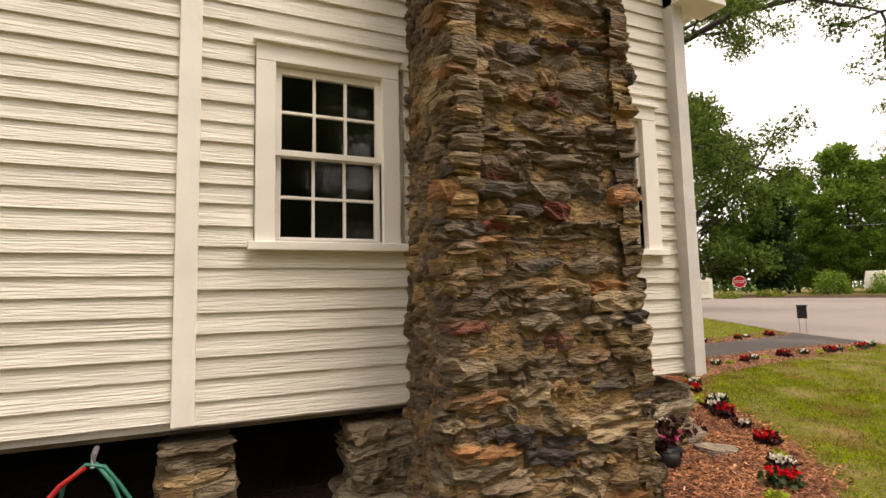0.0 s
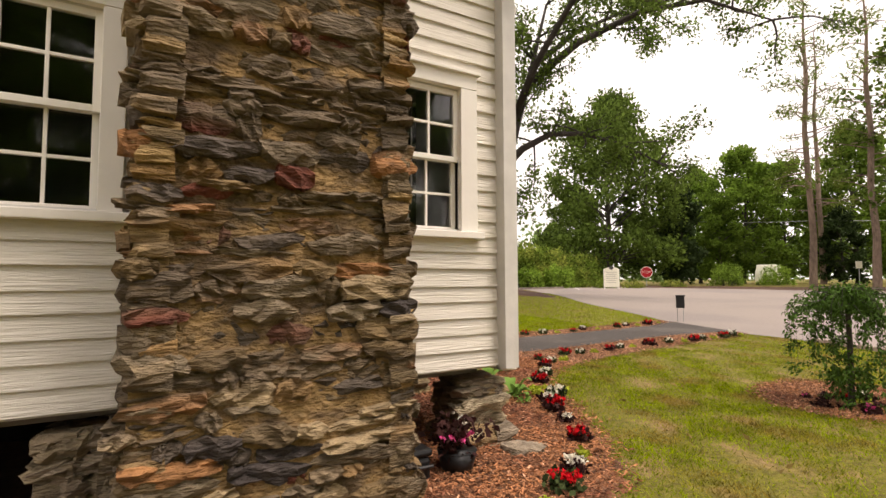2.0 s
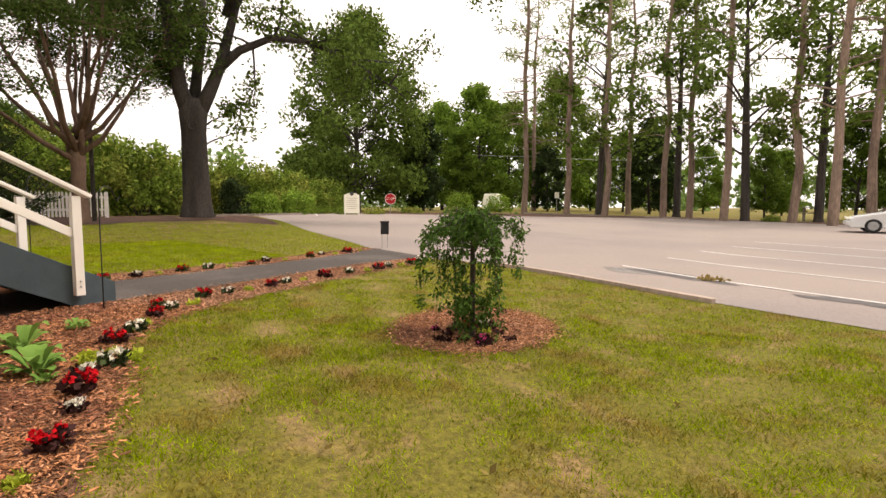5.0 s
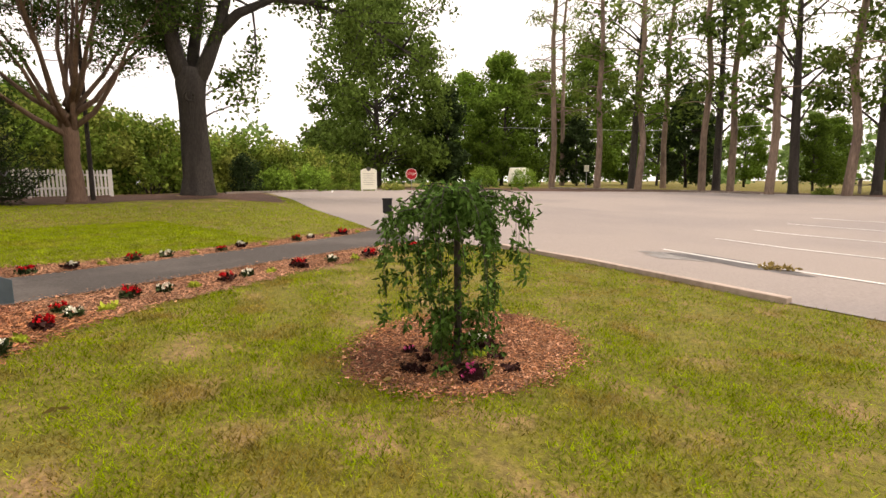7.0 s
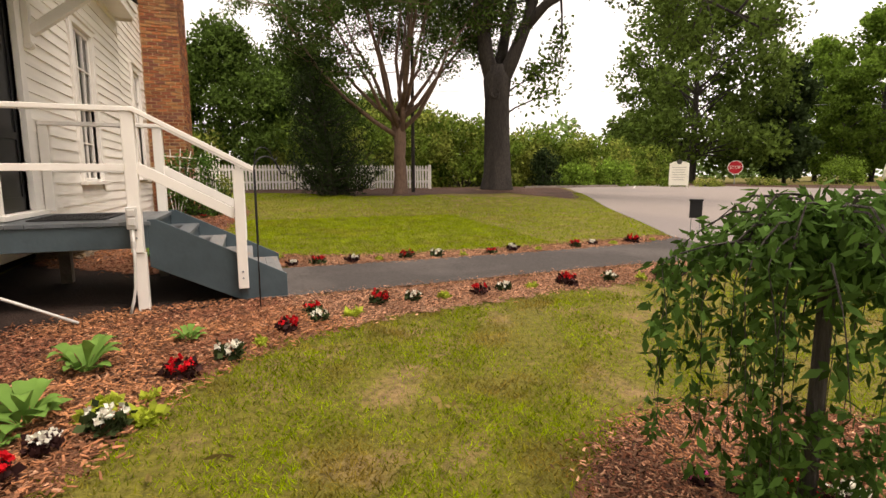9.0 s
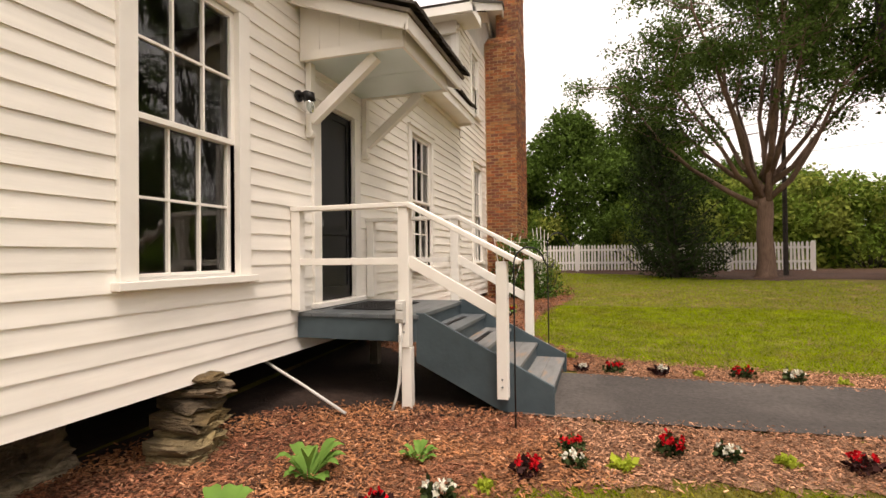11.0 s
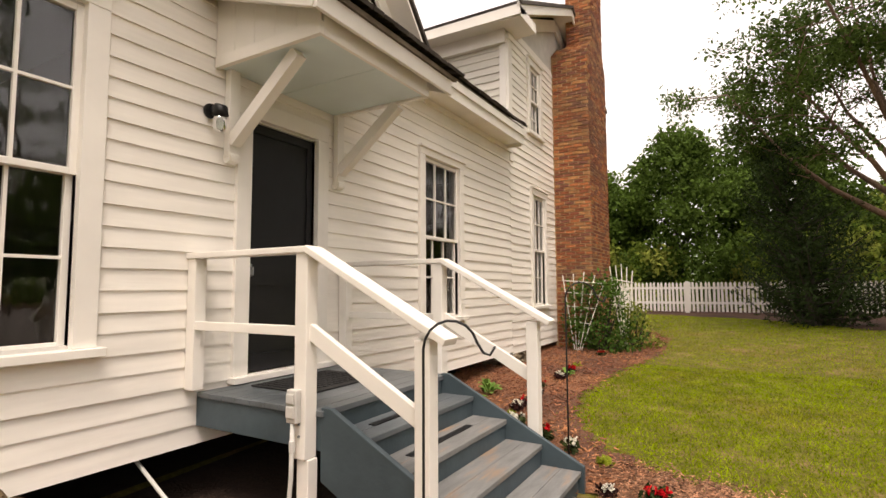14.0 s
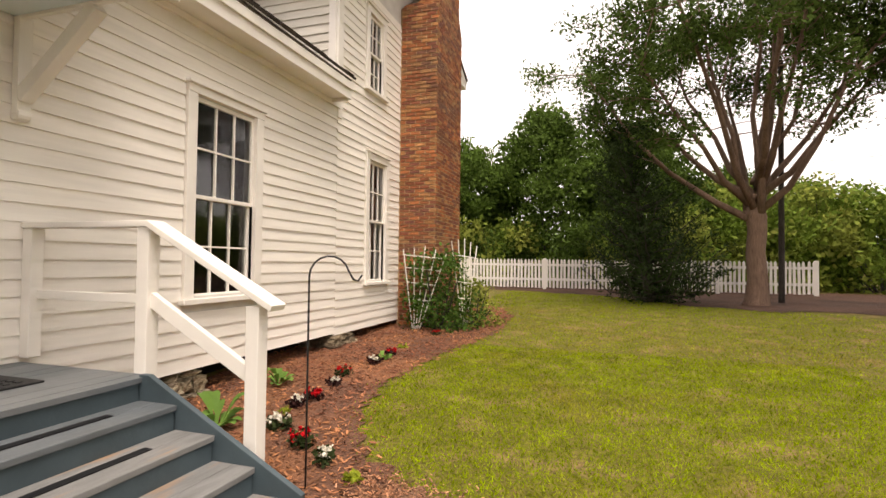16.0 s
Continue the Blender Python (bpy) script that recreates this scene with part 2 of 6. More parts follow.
INK = mat("dark_lettering", (0.08, 0.08, 0.07), rough=0.6, vary=0.05, bump=0)
GALV = mat("galvanised_steel", (0.33, 0.34, 0.34), rough=0.45, vary=0.15, metal=0.7, bump=0.1)
PVC = mat("grey_white_conduit", (0.62, 0.60, 0.56), rough=0.5, vary=0.08, bump=0.05)
HOSE = mat("green_hose", (0.03, 0.17, 0.12), rough=0.4, vary=0.1, bump=0.05)
RED_PLASTIC = mat("red_plastic", (0.42, 0.02, 0.02), rough=0.4, vary=0.05, bump=0)
CAR_PAINT = mat("silver_white_car_paint", (0.62, 0.63, 0.63), rough=0.25, vary=0.03, bump=0, metal=0.2)
CAR_GLASS = mat("tinted_car_glass", (0.02, 0.025, 0.028), rough=0.06, vary=0.05, bump=0)
SOFFIT = mat("pale_blue_ceiling_paint", (0.66, 0.75, 0.75), rough=0.3, vary=0.06, scale=2, bump=0.1)
GREY_WOOD = mat("grey_weathered_timber", (0.24, 0.20, 0.165), rough=0.9, vary=0.3, bump=0.5)
FAR_LEAF = mat("distant_foliage", (0.17, 0.26, 0.08), rough=0.8, vary=0.35, bump=0, island=0.35, trans=0.4)


def glass_mat():
    m = bpy.data.materials.new("window_glass")
    m.use_nodes = True
    n, l = m.node_tree.nodes, m.node_tree.links
    tr, gl, fr, mx = (n.new("ShaderNode" + k) for k in ("BsdfTransparent", "BsdfGlossy", "Fresnel", "MixShader"))
    tr.inputs[0].default_value = (0.82, 0.86, 0.85, 1)
    gl.inputs["Roughness"].default_value = 0.01
    fr.inputs[0].default_value = 1.85
    ns, b = n.new("ShaderNodeTexNoise"), n.new("ShaderNodeBump")
    ns.inputs["Scale"].default_value = 3.0
    b.inputs["Strength"].default_value, b.inputs["Distance"].default_value = 0.05, 0.02
    l.new(ns.outputs["Fac"], b.inputs["Height"]), l.new(b.outputs[0], gl.inputs["Normal"])
    l.new(fr.outputs[0], mx.inputs[0]), l.new(tr.outputs[0], mx.inputs[1]), l.new(gl.outputs[0], mx.inputs[2])
    l.new(mx.outputs[0], n["Material Output"].inputs[0])
    return m


GLASS = glass_mat()

# ---- mesh helpers ----


class Buf:
    """Vertices and faces collected for one mesh."""

    def __init__(self):
        self.v, self.f = [], []

    def quad(self, *pts):
        k = len(self.v)
        self.v += [tuple(p) for p in pts]
        self.f.append(tuple(range(k, k + len(pts))))
        return self

    def box(self, x0, x1, y0, y1, z0, z1, f=None, bev=0.0):
        c = [(x, y, z) for z in (z0, z1) for y in (y0, y1) for x in (x0, x1)]
        if f:
            c = [f(*p) for p in c]
        k = len(self.v)
        self.v += c
        self.f += [tuple(k + i for i in q) for q in ((0, 2, 3, 1), (4, 5, 7, 6), (0, 1, 5, 4), (2, 6, 7, 3), (0, 4, 6, 2), (1, 3, 7, 5))]
        return self

    def beam(self, a, b, w, h, up=(0, 0, 1)):
        """A bar from a to b, w wide and h high."""
        a, b = Vector(a), Vector(b)
        d = (b - a).normalized()
        s = d.cross(Vector(up)).normalized()
        u = s.cross(d)
        k = len(self.v)
        for p in (a, b):
            self.v += [tuple(p + s * i * w / 2 + u * j * h / 2) for i, j in ((-1, -1), (1, -1), (1, 1), (-1, 1))]
        self.f += [tuple(k + i for i in q) for q in ((0, 1, 2, 3), (7, 6, 5, 4), (0, 4, 5, 1), (1, 5, 6, 2), (2, 6, 7, 3), (3, 7, 4, 0))]
        return self

    def tube(self, pts, radii, n=8, cap=True):
        pts = [Vector(p) for p in pts]
        k0 = len(self.v)
        ref = Vector((0.13, 0.31, 0.94))
        for i, p in enumerate(pts):
            d = (pts[min(i + 1, len(pts) - 1)] - pts[max(i - 1, 0)]).normalized()
            s = d.cross(ref)
            s = s.normalized() if s.length > 0.05 else d.cross(Vector((1, 0, 0))).normalized()
            u = s.cross(d)
            r = radii[i] if isinstance(radii, (list, tuple)) else radii
            self.v += [tuple(p + (s * math.cos(a) + u * math.sin(a)) * r) for a in (2 * math.pi * j / n for j in range(n))]
        for i in range(len(pts) - 1):
            for j in range(n):
                a, b = k0 + i * n + j, k0 + i * n + (j + 1) % n
                self.f.append((a, b, b + n, a + n))
        if cap:
            self.f.append(tuple(k0 + j for j in range(n))[::-1])
            self.f.append(tuple(k0 + (len(pts) - 1) * n + j for j in range(n)))
        return self

    def leaves(self, centres, radius, per, size, rng, aspect=0.5, droop=0.0, flat=0.0):
        """Small folded leaves strewn round each centre."""
        c = np.repeat(np.asarray(centres, float), per, axis=0)
        n = len(c)
        r = np.repeat(np.broadcast_to(np.asarray(radius, float), (len(centres),)), per)[:, None]
        off = rng.normal(size=(n, 3))
        off *= (rng.random((n, 1)) ** 0.45) / np.linalg.norm(off, axis=1, keepdims=True)
        off[:, 2] *= 1 - flat
        p = c + off * r
        d = rng.normal(size=(n, 3))
        d[:, 2] -= droop * 2
        d /= np.linalg.norm(d, axis=1, keepdims=True)
        s = np.cross(d, rng.normal(size=(n, 3)))
        s /= np.linalg.norm(s, axis=1, keepdims=True)
        ln = size * (0.6 + 0.8 * rng.random((n, 1)))
        tip, side = d * ln, s * ln * aspect / 2
        verts = np.stack([p, p + tip * 0.45 + side, p + tip, p + tip * 0.45 - side], 1).reshape(-1, 3)
        k = len(self.v)
        self.v += [tuple(q) for q in verts.tolist()]
        self.f += [(k + 4 * i, k + 4 * i + 1, k + 4 * i + 2, k + 4 * i + 3) for i in range(n)]
        return self

    def mesh(self, name, material, smooth=False):
        me = bpy.data.meshes.new(name)
        me.from_pydata(self.v, [], self.f)
        me.materials.append(material)
        if smooth:
            me.polygons.foreach_set("use_smooth", [True] * len(me.polygons))
        me.update()
        return me


def part(name, buf, material=None, parent=None, label="", smooth=False, bevel=0.0):
    me = buf if isinstance(buf, bpy.types.Mesh) else buf.mesh(name, material, smooth)
    ob = new(name, me)
    if parent:
        ob.parent = parent
    if label:
        ob["label"] = label
    if bevel:
        md = ob.modifiers.new("edge", "BEVEL")
        md.width, md.segments, md.limit_method = bevel, 2, "ANGLE"
    return ob


def thing(name, at, label, category, group="", kind=""):
    ob = new(name)
    ob.location = at
    ob.empty_display_size = 0.2
    return tagged(ob, label, category, group, kind)


def sub(name, parent, label=""):
    """A part made of several pieces."""
    ob = new(name)
    ob.parent = parent
    if label:
        ob["label"] = label
    return ob


def text(parent, name, body, size, m, material, label=""):
    cu = bpy.data.curves.new(name, "FONT")
    cu.body, cu.size, cu.align_x, cu.align_y, cu.extrude = body, size, "CENTER", "CENTER", 0.002
    tmp = bpy.data.objects.new(name, cu)
    scene.collection.objects.link(tmp)
    me = bpy.data.meshes.new_from_object(tmp.evaluated_get(bpy.context.evaluated_depsgraph_get()))
    bpy.data.objects.remove(tmp)
    me.materials.clear()
    me.materials.append(material)
    ob = new(name, me)
    ob.parent, ob.matrix_basis = parent, m
    if label:
        ob["label"] = label
    return ob


# ---- ground ----
RISE_Y = (-400, 0.8, 3.5, 6, 8, 10, 14, 18, 24, 40, 400)
RISE_Z = (0.0, 0.0, 0.07, 0.20, 0.29, 0.37, 0.48, 0.66, 0.80, 0.86, 0.9)


def height(x, y):
    h = float(np.interp(y, RISE_Y, RISE_Z))
    t = min(max((x - 9) / 40, 0), 1)
    h += 0.35 * t * t * (3 - 2 * t) * max(0, 1 - h / 0.85)
    d2 = (x - 14.3) ** 2 + (y - 18) ** 2
    return h + 0.28 * math.exp(-d2 / 6.0)


def sheet(rows, lift, n=1):
    """A sheet that follows the ground, from rows of points across it."""
    b = Buf()
    w = len(rows[0])
    for row in rows:
        b.v += [(x, y, height(x, y) + lift) for x, y in row]
    for i in range(len(rows) - 1):
        for j in range(w - 1):
            a = i * w + j
            b.f.append((a, a + 1, a + w + 1, a + w))
    return b


def spaced(a, b, n):
    return [a + (b - a) * i / n for i in range(n + 1)]


def resample(line, step):
    out = []
    for (x0, y0), (x1, y1) in zip(line, line[1:]):
        k = max(1, int(math.hypot(x1 - x0, y1 - y0) / step))
        out += [(x0 + (x1 - x0) * i / k, y0 + (y1 - y0) * i / k) for i in range(k)]
    return out + [line[-1]]


def strip(left, right, lift, along=24, across=6, wobble=0.0, seed=0):
    """A sheet between two lines."""
    rng = random.Random(seed)

    def at(line, t):
        s = [0.0]
        for p, q in zip(line, line[1:]):
            s.append(s[-1] + math.hypot(q[0] - p[0], q[1] - p[1]))
        return np.interp(t * s[-1], s, [p[0] for p in line]), np.interp(t * s[-1], s, [p[1] for p in line])

    rows = []
    for i in range(along + 1):
        a, b = at(left, i / along), at(right, i / along)
        k0, k1 = (rng.uniform(-1, 1) * wobble for _ in range(2))
        L = math.hypot(b[0] - a[0], b[1] - a[1]) + 1e-6
        rows.append([(a[0] + (b[0] - a[0]) * t, a[1] + (b[1] - a[1]) * t) for t in spaced(-k0 / L, 1 + k1 / L, across)])
    return sheet(rows, lift)


xs = spaced(-400, -30, 6)[:-1] + spaced(-30, -8, 8)[:-1] + spaced(-8, 20, 112)[:-1] + spaced(20, 60, 30)[:-1] + spaced(60, 500, 8)
ys = spaced(-400, -30, 6)[:-1] + spaced(-30, -4, 12)[:-1] + spaced(-4, 26, 120)[:-1] + spaced(26, 60, 20)[:-1] + spaced(60, 500, 8)
tagged(part("ground", sheet([[(x, y) for x in xs] for y in ys], 0.0), SOIL_LAWN, smooth=True), "mown lawn with dry brown patches", "lawn", kind="structure")

LOT_NEAR = [(28, 40), (21.5, 25), (20.4, 22.3), (17.6, 17.2), (15.3, 12.9), (13.3, 9.0), (12.7, 7.9), (12.35, 6.4), (12.7, 5.2), (12.67, 4.2), (12.45, 3.12), (11.88, 1.73), (11.36, 0.51), (10.4, -1.6), (9.2, -4.0), (3, -14), (-10, -36)]
LOT_FAR = [(30, 41), (30, 32), (30, 26), (32, 22), (36, 17), (40, 13), (43, 9.5), (45, 7), (47, 4), (47, 2), (46, 0), (44, -2), (42, -4), (40, -7), (36, -14), (26, -28), (10, -50)]
tagged(part("road", strip(LOT_NEAR, LOT_FAR, 0.012, 90, 24), ASPHALT, smooth=True), "pale worn asphalt of the parking area", "parking lot", kind="structure")
ROAD_FAR = strip([(26, 52), (28.5, 44), (30, 38)], [(90, 70), (60, 46), (33, 36)], 0.02, 12, 6)
PATH_N = [(5.9, 6.28), (7.5, 6.33), (8.8, 6.42), (10.4, 6.5), (11.6, 6.4), (12.5, 6.2)]
PATH_F = [(5.9, 7.58), (7.5, 7.58), (8.8, 7.6), (10.4, 7.66), (11.8, 7.80), (12.85, 8.1)]
tagged(part("pavement", strip(PATH_N, PATH_F, 0.03, 40, 6, 0.015, 3), DARK_ASPHALT, smooth=True), "dark asphalt walkway between flower borders", "walkway", kind="structure")
BED_OUT = [(2.3, 1.5), (3.2, 1.85), (3.9, 2.2), (4.42, 2.75), (4.78, 3.3), (5.08, 3.8), (5.3, 4.35), (5.58, 4.75), (5.98, 5.08), (6.6, 5.36)]
BED_IN = [(2.0, 3.6), (2.6, 3.8), (3.0, 4.0), (3.1, 4.2), (3.2, 4.6), (3.3, 5.0), (3.5, 5.4), (3.9, 5.9), (4.8, 6.3), (6.1, 6.3)]
PB_OUT = [(6.5, 5.3), (7.07, 5.47), (8.64, 5.68), (10.7, 5.85), (11.6, 5.9), (12.5, 6.1)]
PB_IN = [(6.0, 6.3), (7.5, 6.35), (8.8, 6.44), (10.4, 6.52), (11.6, 6.42), (12.5, 6.25)]
FB_IN = [(6.3, 7.57), (7.5, 7.57), (8.8, 7.59), (10.4, 7.65), (11.8, 7.79), (12.8, 8.05)]
FB_OUT = [(6.2, 8.40), (7.5, 8.08), (8.8, 8.05), (10.4, 8.12), (11.8, 8.25), (12.7, 8.4)]
HB_OUT = [(6.5, 8.35), (5.95, 8.8), (5.6, 9.4), (5.38, 10.5), (5.5, 12.2), (5.8, 14.2), (5.75, 16.2), (5.2, 17.6)]
HB_IN = [(6.2, 7.66), (4.8, 7.7), (3.4, 8.6), (3.3, 10.5), (3.3, 12.5), (3.3, 14.5), (3.3, 16.5), (3.3, 17.6)]
BEDS = [("mulch_bed", BED_OUT, BED_IN, "reddish bark mulch bed round the house corner", 1), ("mulch_bed", PB_OUT, PB_IN, "strip of reddish bark mulch beside the walkway", 2),
        ("mulch_bed", FB_IN, FB_OUT, "strip of reddish bark mulch beyond the walkway", 3), ("mulch_bed", HB_OUT, HB_IN, "reddish bark mulch bed along the house front", 4)]
for i, (name, o, q, label, seed) in enumerate(BEDS):
    tagged(part(name, strip(o, q, 0.005 + 0.003 * i, 130, 8, 0.10, seed), (MULCH, PALE_MULCH, PALE_MULCH, MULCH)[i], smooth=True), label, "mulch", kind="structure")
ring = [[(8.02 + r * (0.98 + 0.06 * math.sin(3 * a) + 0.05 * math.sin(7 * a + 1)) * math.cos(a), 2.50 + r * (0.80 + 0.07 * math.cos(2 * a) + 0.05 * math.sin(5 * a)) * math.sin(a)) for r in (0, 0.3, 0.6, 0.85, 1.0)] for a in (2 * math.pi * k / 48 for k in range(49))]
tagged(part("mulch_ring", sheet(ring, 0.006), MULCH, smooth=True), "round bark mulch patch under the weeping tree", "mulch", kind="structure")
tagged(part("earth_strip", strip([(-8, 1.9), (-2, 1.9), (1.0, 1.7), (2.6, 1.6)], [(-8, 5), (-2, 5), (1.0, 5), (2.6, 4.6)], 0.008, 40, 8, 0.1, 9), EARTH, smooth=True), "bare brown earth along the house foundation", "soil", kind="structure")
tagged(part("earth_floor", strip([(-8, 4.6), (3.0, 4.4)], [(-8, 19), (3.5, 18.5)], 0.005, 20, 20), SHADED_EARTH, smooth=True), "bare dark earth under the house", "soil", kind="structure")
tagged(part("earth_under_steps", strip([(3.0, 4.3), (3.2, 6.0), (3.2, 9.0)], [(4.2, 5.9), (6.0, 6.31), (6.0, 7.64)], 0.009, 16, 10), SHADED_EARTH, smooth=True), "bare dark earth under the entry steps", "soil", kind="structure")
tagged(part("leaf_litter", strip([(3.5, 23.3), (7.2, 22.0), (9.8, 19.3), (12.6, 17.3), (16, 15.6), (18.8, 19.6), (22, 26)], [(3.5, 26), (8, 26), (12, 26), (16, 26), (18, 26), (20, 26), (23, 28)], 0.014, 40, 10, 0.3, 12), EARTH, smooth=True), "brown leaf litter under the old trees", "soil", kind="structure")
tagged(part("pine_straw_verge", strip(LOT_FAR[1:-1], [(x + 6, y + 3) for x, y in LOT_FAR[1:-1]], 0.02, 60, 4, 0.5, 14), EARTH, smooth=True), "brown pine straw verge beyond the lot", "soil", kind="structure")
kerb = Buf()
kl = resample([(12.78, 4.9), (12.67, 4.2), (12.45, 3.12), (11.88, 1.73), (11.36, 0.51)], 0.9)
for p, q in zip(kl, kl[1:]):
    kerb.beam((p[0], p[1], height(*p) + 0.024), (q[0], q[1], height(*q) + 0.024), 0.12, 0.10)
tagged(part("kerb", kerb, KERB, bevel=0.012), "low weathered kerb at the lawn edge", "kerb", kind="structure")


def ground_line(a, b, w, name, label, material=LINE_PAINT):
    (x0, y0), (x1, y1) = a, b
    L = math.hypot(x1 - x0, y1 - y0)
    nx, ny = -(y1 - y0) / L * w / 2, (x1 - x0) / L * w / 2
    tagged(part(name, strip([(x0 + nx, y0 + ny), (x1 + nx, y1 + ny)], [(x0 - nx, y0 - ny), (x1 - nx, y1 - ny)], 0.02, 16, 1), material), label, "road marking", "parking lines", "structure")


for a, b in (((14.75, 2.6), (11.9, -2.9)), ((17.2, 2.1), (14.4, -3.2)), ((19.7, 1.6), (16.9, -3.6)), ((22.2, 1.0), (19.4, -4.1)), ((24.8, 0.5), (22.0, -4.6)), ((24, 22.0), (29, 27.5))):
    ground_line(a, b, 0.085, "road_line", "worn white parking line on asphalt")


def blotch(name, cx, cy, rx, ry, rot, material, label, category, lift=0.018, seed=0):
    rg = random.Random(seed)
    ph = [rg.uniform(0, 6.28) for _ in range(4)]
    rows = []
    for k in range(37):
        a = 2 * math.pi * k / 36
        w = 1 + 0.22 * math.sin(2 * a + ph[0]) + 0.16 * math.sin(3 * a + ph[1]) + 0.10 * math.sin(7 * a + ph[2])
        rows.append([(cx + r * w * (rx * math.cos(a) * math.cos(rot) - ry * math.sin(a) * math.sin(rot)), cy + r * w * (rx * math.cos(a) * math.sin(rot) + ry * math.sin(a) * math.cos(rot))) for r in (0.01, 0.5, 1)])
    tagged(part(name, sheet(rows, lift), material), label, category, kind="structure")


for i, (x, y, rx, ry) in enumerate(((14.1, 1.6, 0.9, 0.25), (13.6, 0.9, 0.5, 0.2), (12.6, -1.0, 0.5, 0.22), (12.2, -1.9, 0.8, 0.3))):
    blotch("oil_stain", x, y, rx, ry, 1.1, STAIN, "dark damp stain on the asphalt", "stain", seed=i)

# ---- house ----
SIDE_Y, FRONT_X, GABLE_Y = 3.23, 3.79, 12.1


def side(u, n, z):
    return (u, SIDE_Y - n, z)


def front(u, n, z):
    return (FRONT_X + n, u, z)


def back_gable(u, n, z):
    return (u, GABLE_Y - n, z)


house = thing("house", (0, 0, 0), "old white clapboard house raised on stone piers", "house")
SIDE_OPEN = [(0.235, 0.937, 1.80, 2.92), (2.55, 3.30, 1.80, 2.91)]
FRONT_OPEN = [(4.61, 5.52, 1.40, 3.43), (6.735, 7.47, 1.06, 3.08), (9.33, 10.23, 1.36, 3.36), (13.17, 13.85, 1.40, 3.46), (13.11, 13.66, 4.70, 5.98)]


def cut(u0, u1, z0, z1, opens, f, thick=0.13):
    """A wall as boxes round its openings."""
    b = Buf()
    us = sorted({u0, u1, *[o[i] for o in opens for i in (0, 1)]})
    for a, c in zip(us, us[1:]):
        mid = (a + c) / 2
        zs, lo = [], z0
        for o in sorted((o for o in opens if o[0] < mid < o[1]), key=lambda o: o[2]):
            zs.append((lo, o[2]))
            lo = o[3]
        zs.append((lo, z1))
        for q, r in zs:
            b.box(a, c, -thick, 0, q, r, f)
    return b


wall_side = part("wall", cut(-8, 3.80, 0.70, 4.25, SIDE_OPEN, side), WALL_CORE, house, "side wall of weathered white clapboards")
wall_front = part("wall", cut(3.10, GABLE_Y, 0.70, 4.25, FRONT_OPEN[:3], front), WALL_CORE, house, "front wall of white clapboards")
wall_block = part("wall", cut(GABLE_Y, 17.4, 0.62, 6.35, FRONT_OPEN[3:], front), WALL_CORE, house, "two-storey gable wall of white clapboards")
g = Buf()
for x0, x1 in ((FRONT_X - 0.13, FRONT_X),):
    k = len(g.v)
    g.v += [(x0, 12.1, 6.35), (x0, 17.4, 6.35), (x0, 14.75, 7.55), (x1, 12.1, 6.35), (x1, 17.4, 6.35), (x1, 14.75, 7.55)]
    g.f += [(k, k + 2, k + 1), (k + 3, k + 4, k + 5), (k, k + 1, k + 4, k + 3), (k + 1, k + 2, k + 5, k + 4), (k + 2, k, k + 3, k + 5)]
part("gable_wall", g, WALL_CORE, house)
wall_upper = part("wall", Buf().box(-6, FRONT_X - 0.13, GABLE_Y, GABLE_Y + 0.13, 3.5, 6.35), WALL_CORE, house, "upper side wall of white clapboards")
g = Buf()
k = 0
g.v += [(x, y, z) for y in (SIDE_Y, SIDE_Y + 0.13) for x, z in ((-0.25, 4.25), (3.80, 4.25), (1.78, 6.0))]
g.f += [(0, 1, 2), (3, 5, 4), (0, 3, 4, 1), (1, 4, 5, 2), (2, 5, 3, 0)]
wall_gable = part("gable_wall", g, WALL_CORE, house)
# Unseen closing walls; their lower parts keep light out of the crawlspace.
part("back_wall", Buf().box(-8.13, -8, SIDE_Y, 17.4, 0.0, 6.3).box(-8, FRONT_X, 17.27, 17.4, 0.0, 0.7).box(-8, FRONT_X - 0.13, 17.27, 17.4, 0.7, 6.35), WALL_CORE, house)
part("inner_floor", Buf().box(-8, FRONT_X - 0.13, SIDE_Y + 0.13, 17.25, 0.74, 0.92), OLD_FLOOR, house)
part("sill_beam", Buf().box(-8, FRONT_X - 0.15, SIDE_Y + 0.25, SIDE_Y + 0.45, 0.62, 0.735).box(FRONT_X - 0.45, FRONT_X - 0.25, SIDE_Y + 0.5, 17.25, 0.62, 0.735), GREY_WOOD, house, "dark old timber sill under the walls")
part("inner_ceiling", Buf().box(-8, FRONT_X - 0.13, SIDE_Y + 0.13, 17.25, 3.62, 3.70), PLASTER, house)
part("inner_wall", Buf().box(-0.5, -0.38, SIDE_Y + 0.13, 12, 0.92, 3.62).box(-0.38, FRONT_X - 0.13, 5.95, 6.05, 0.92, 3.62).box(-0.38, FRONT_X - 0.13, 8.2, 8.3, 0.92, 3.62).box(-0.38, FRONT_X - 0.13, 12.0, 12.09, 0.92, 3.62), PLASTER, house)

# clapboards: one thin wedge, shared by all boards of a wall


def wedge(f_dir, butt):
    b = Buf()
    pts = [(u, n, z) for u in (0, 1) for n, z in ((0.0, 0.0), (butt, 0.0), (0.008, 1.0), (0.0, 1.0))]
    b.v = [f_dir(*p) for p in pts]
    b.f = [(0, 1, 2, 3), (7, 6, 5, 4), (1, 5, 6, 2), (0, 4, 5, 1), (2, 6, 7, 3)]
    return b


BOARD_SIDE = wedge(lambda u, n, z: (u, -n, z), 0.031).mesh("plank", OLD_SIDING)
BOARD_FRONT = wedge(lambda u, n, z: (n, u, z), 0.026).mesh("plank", SIDING)
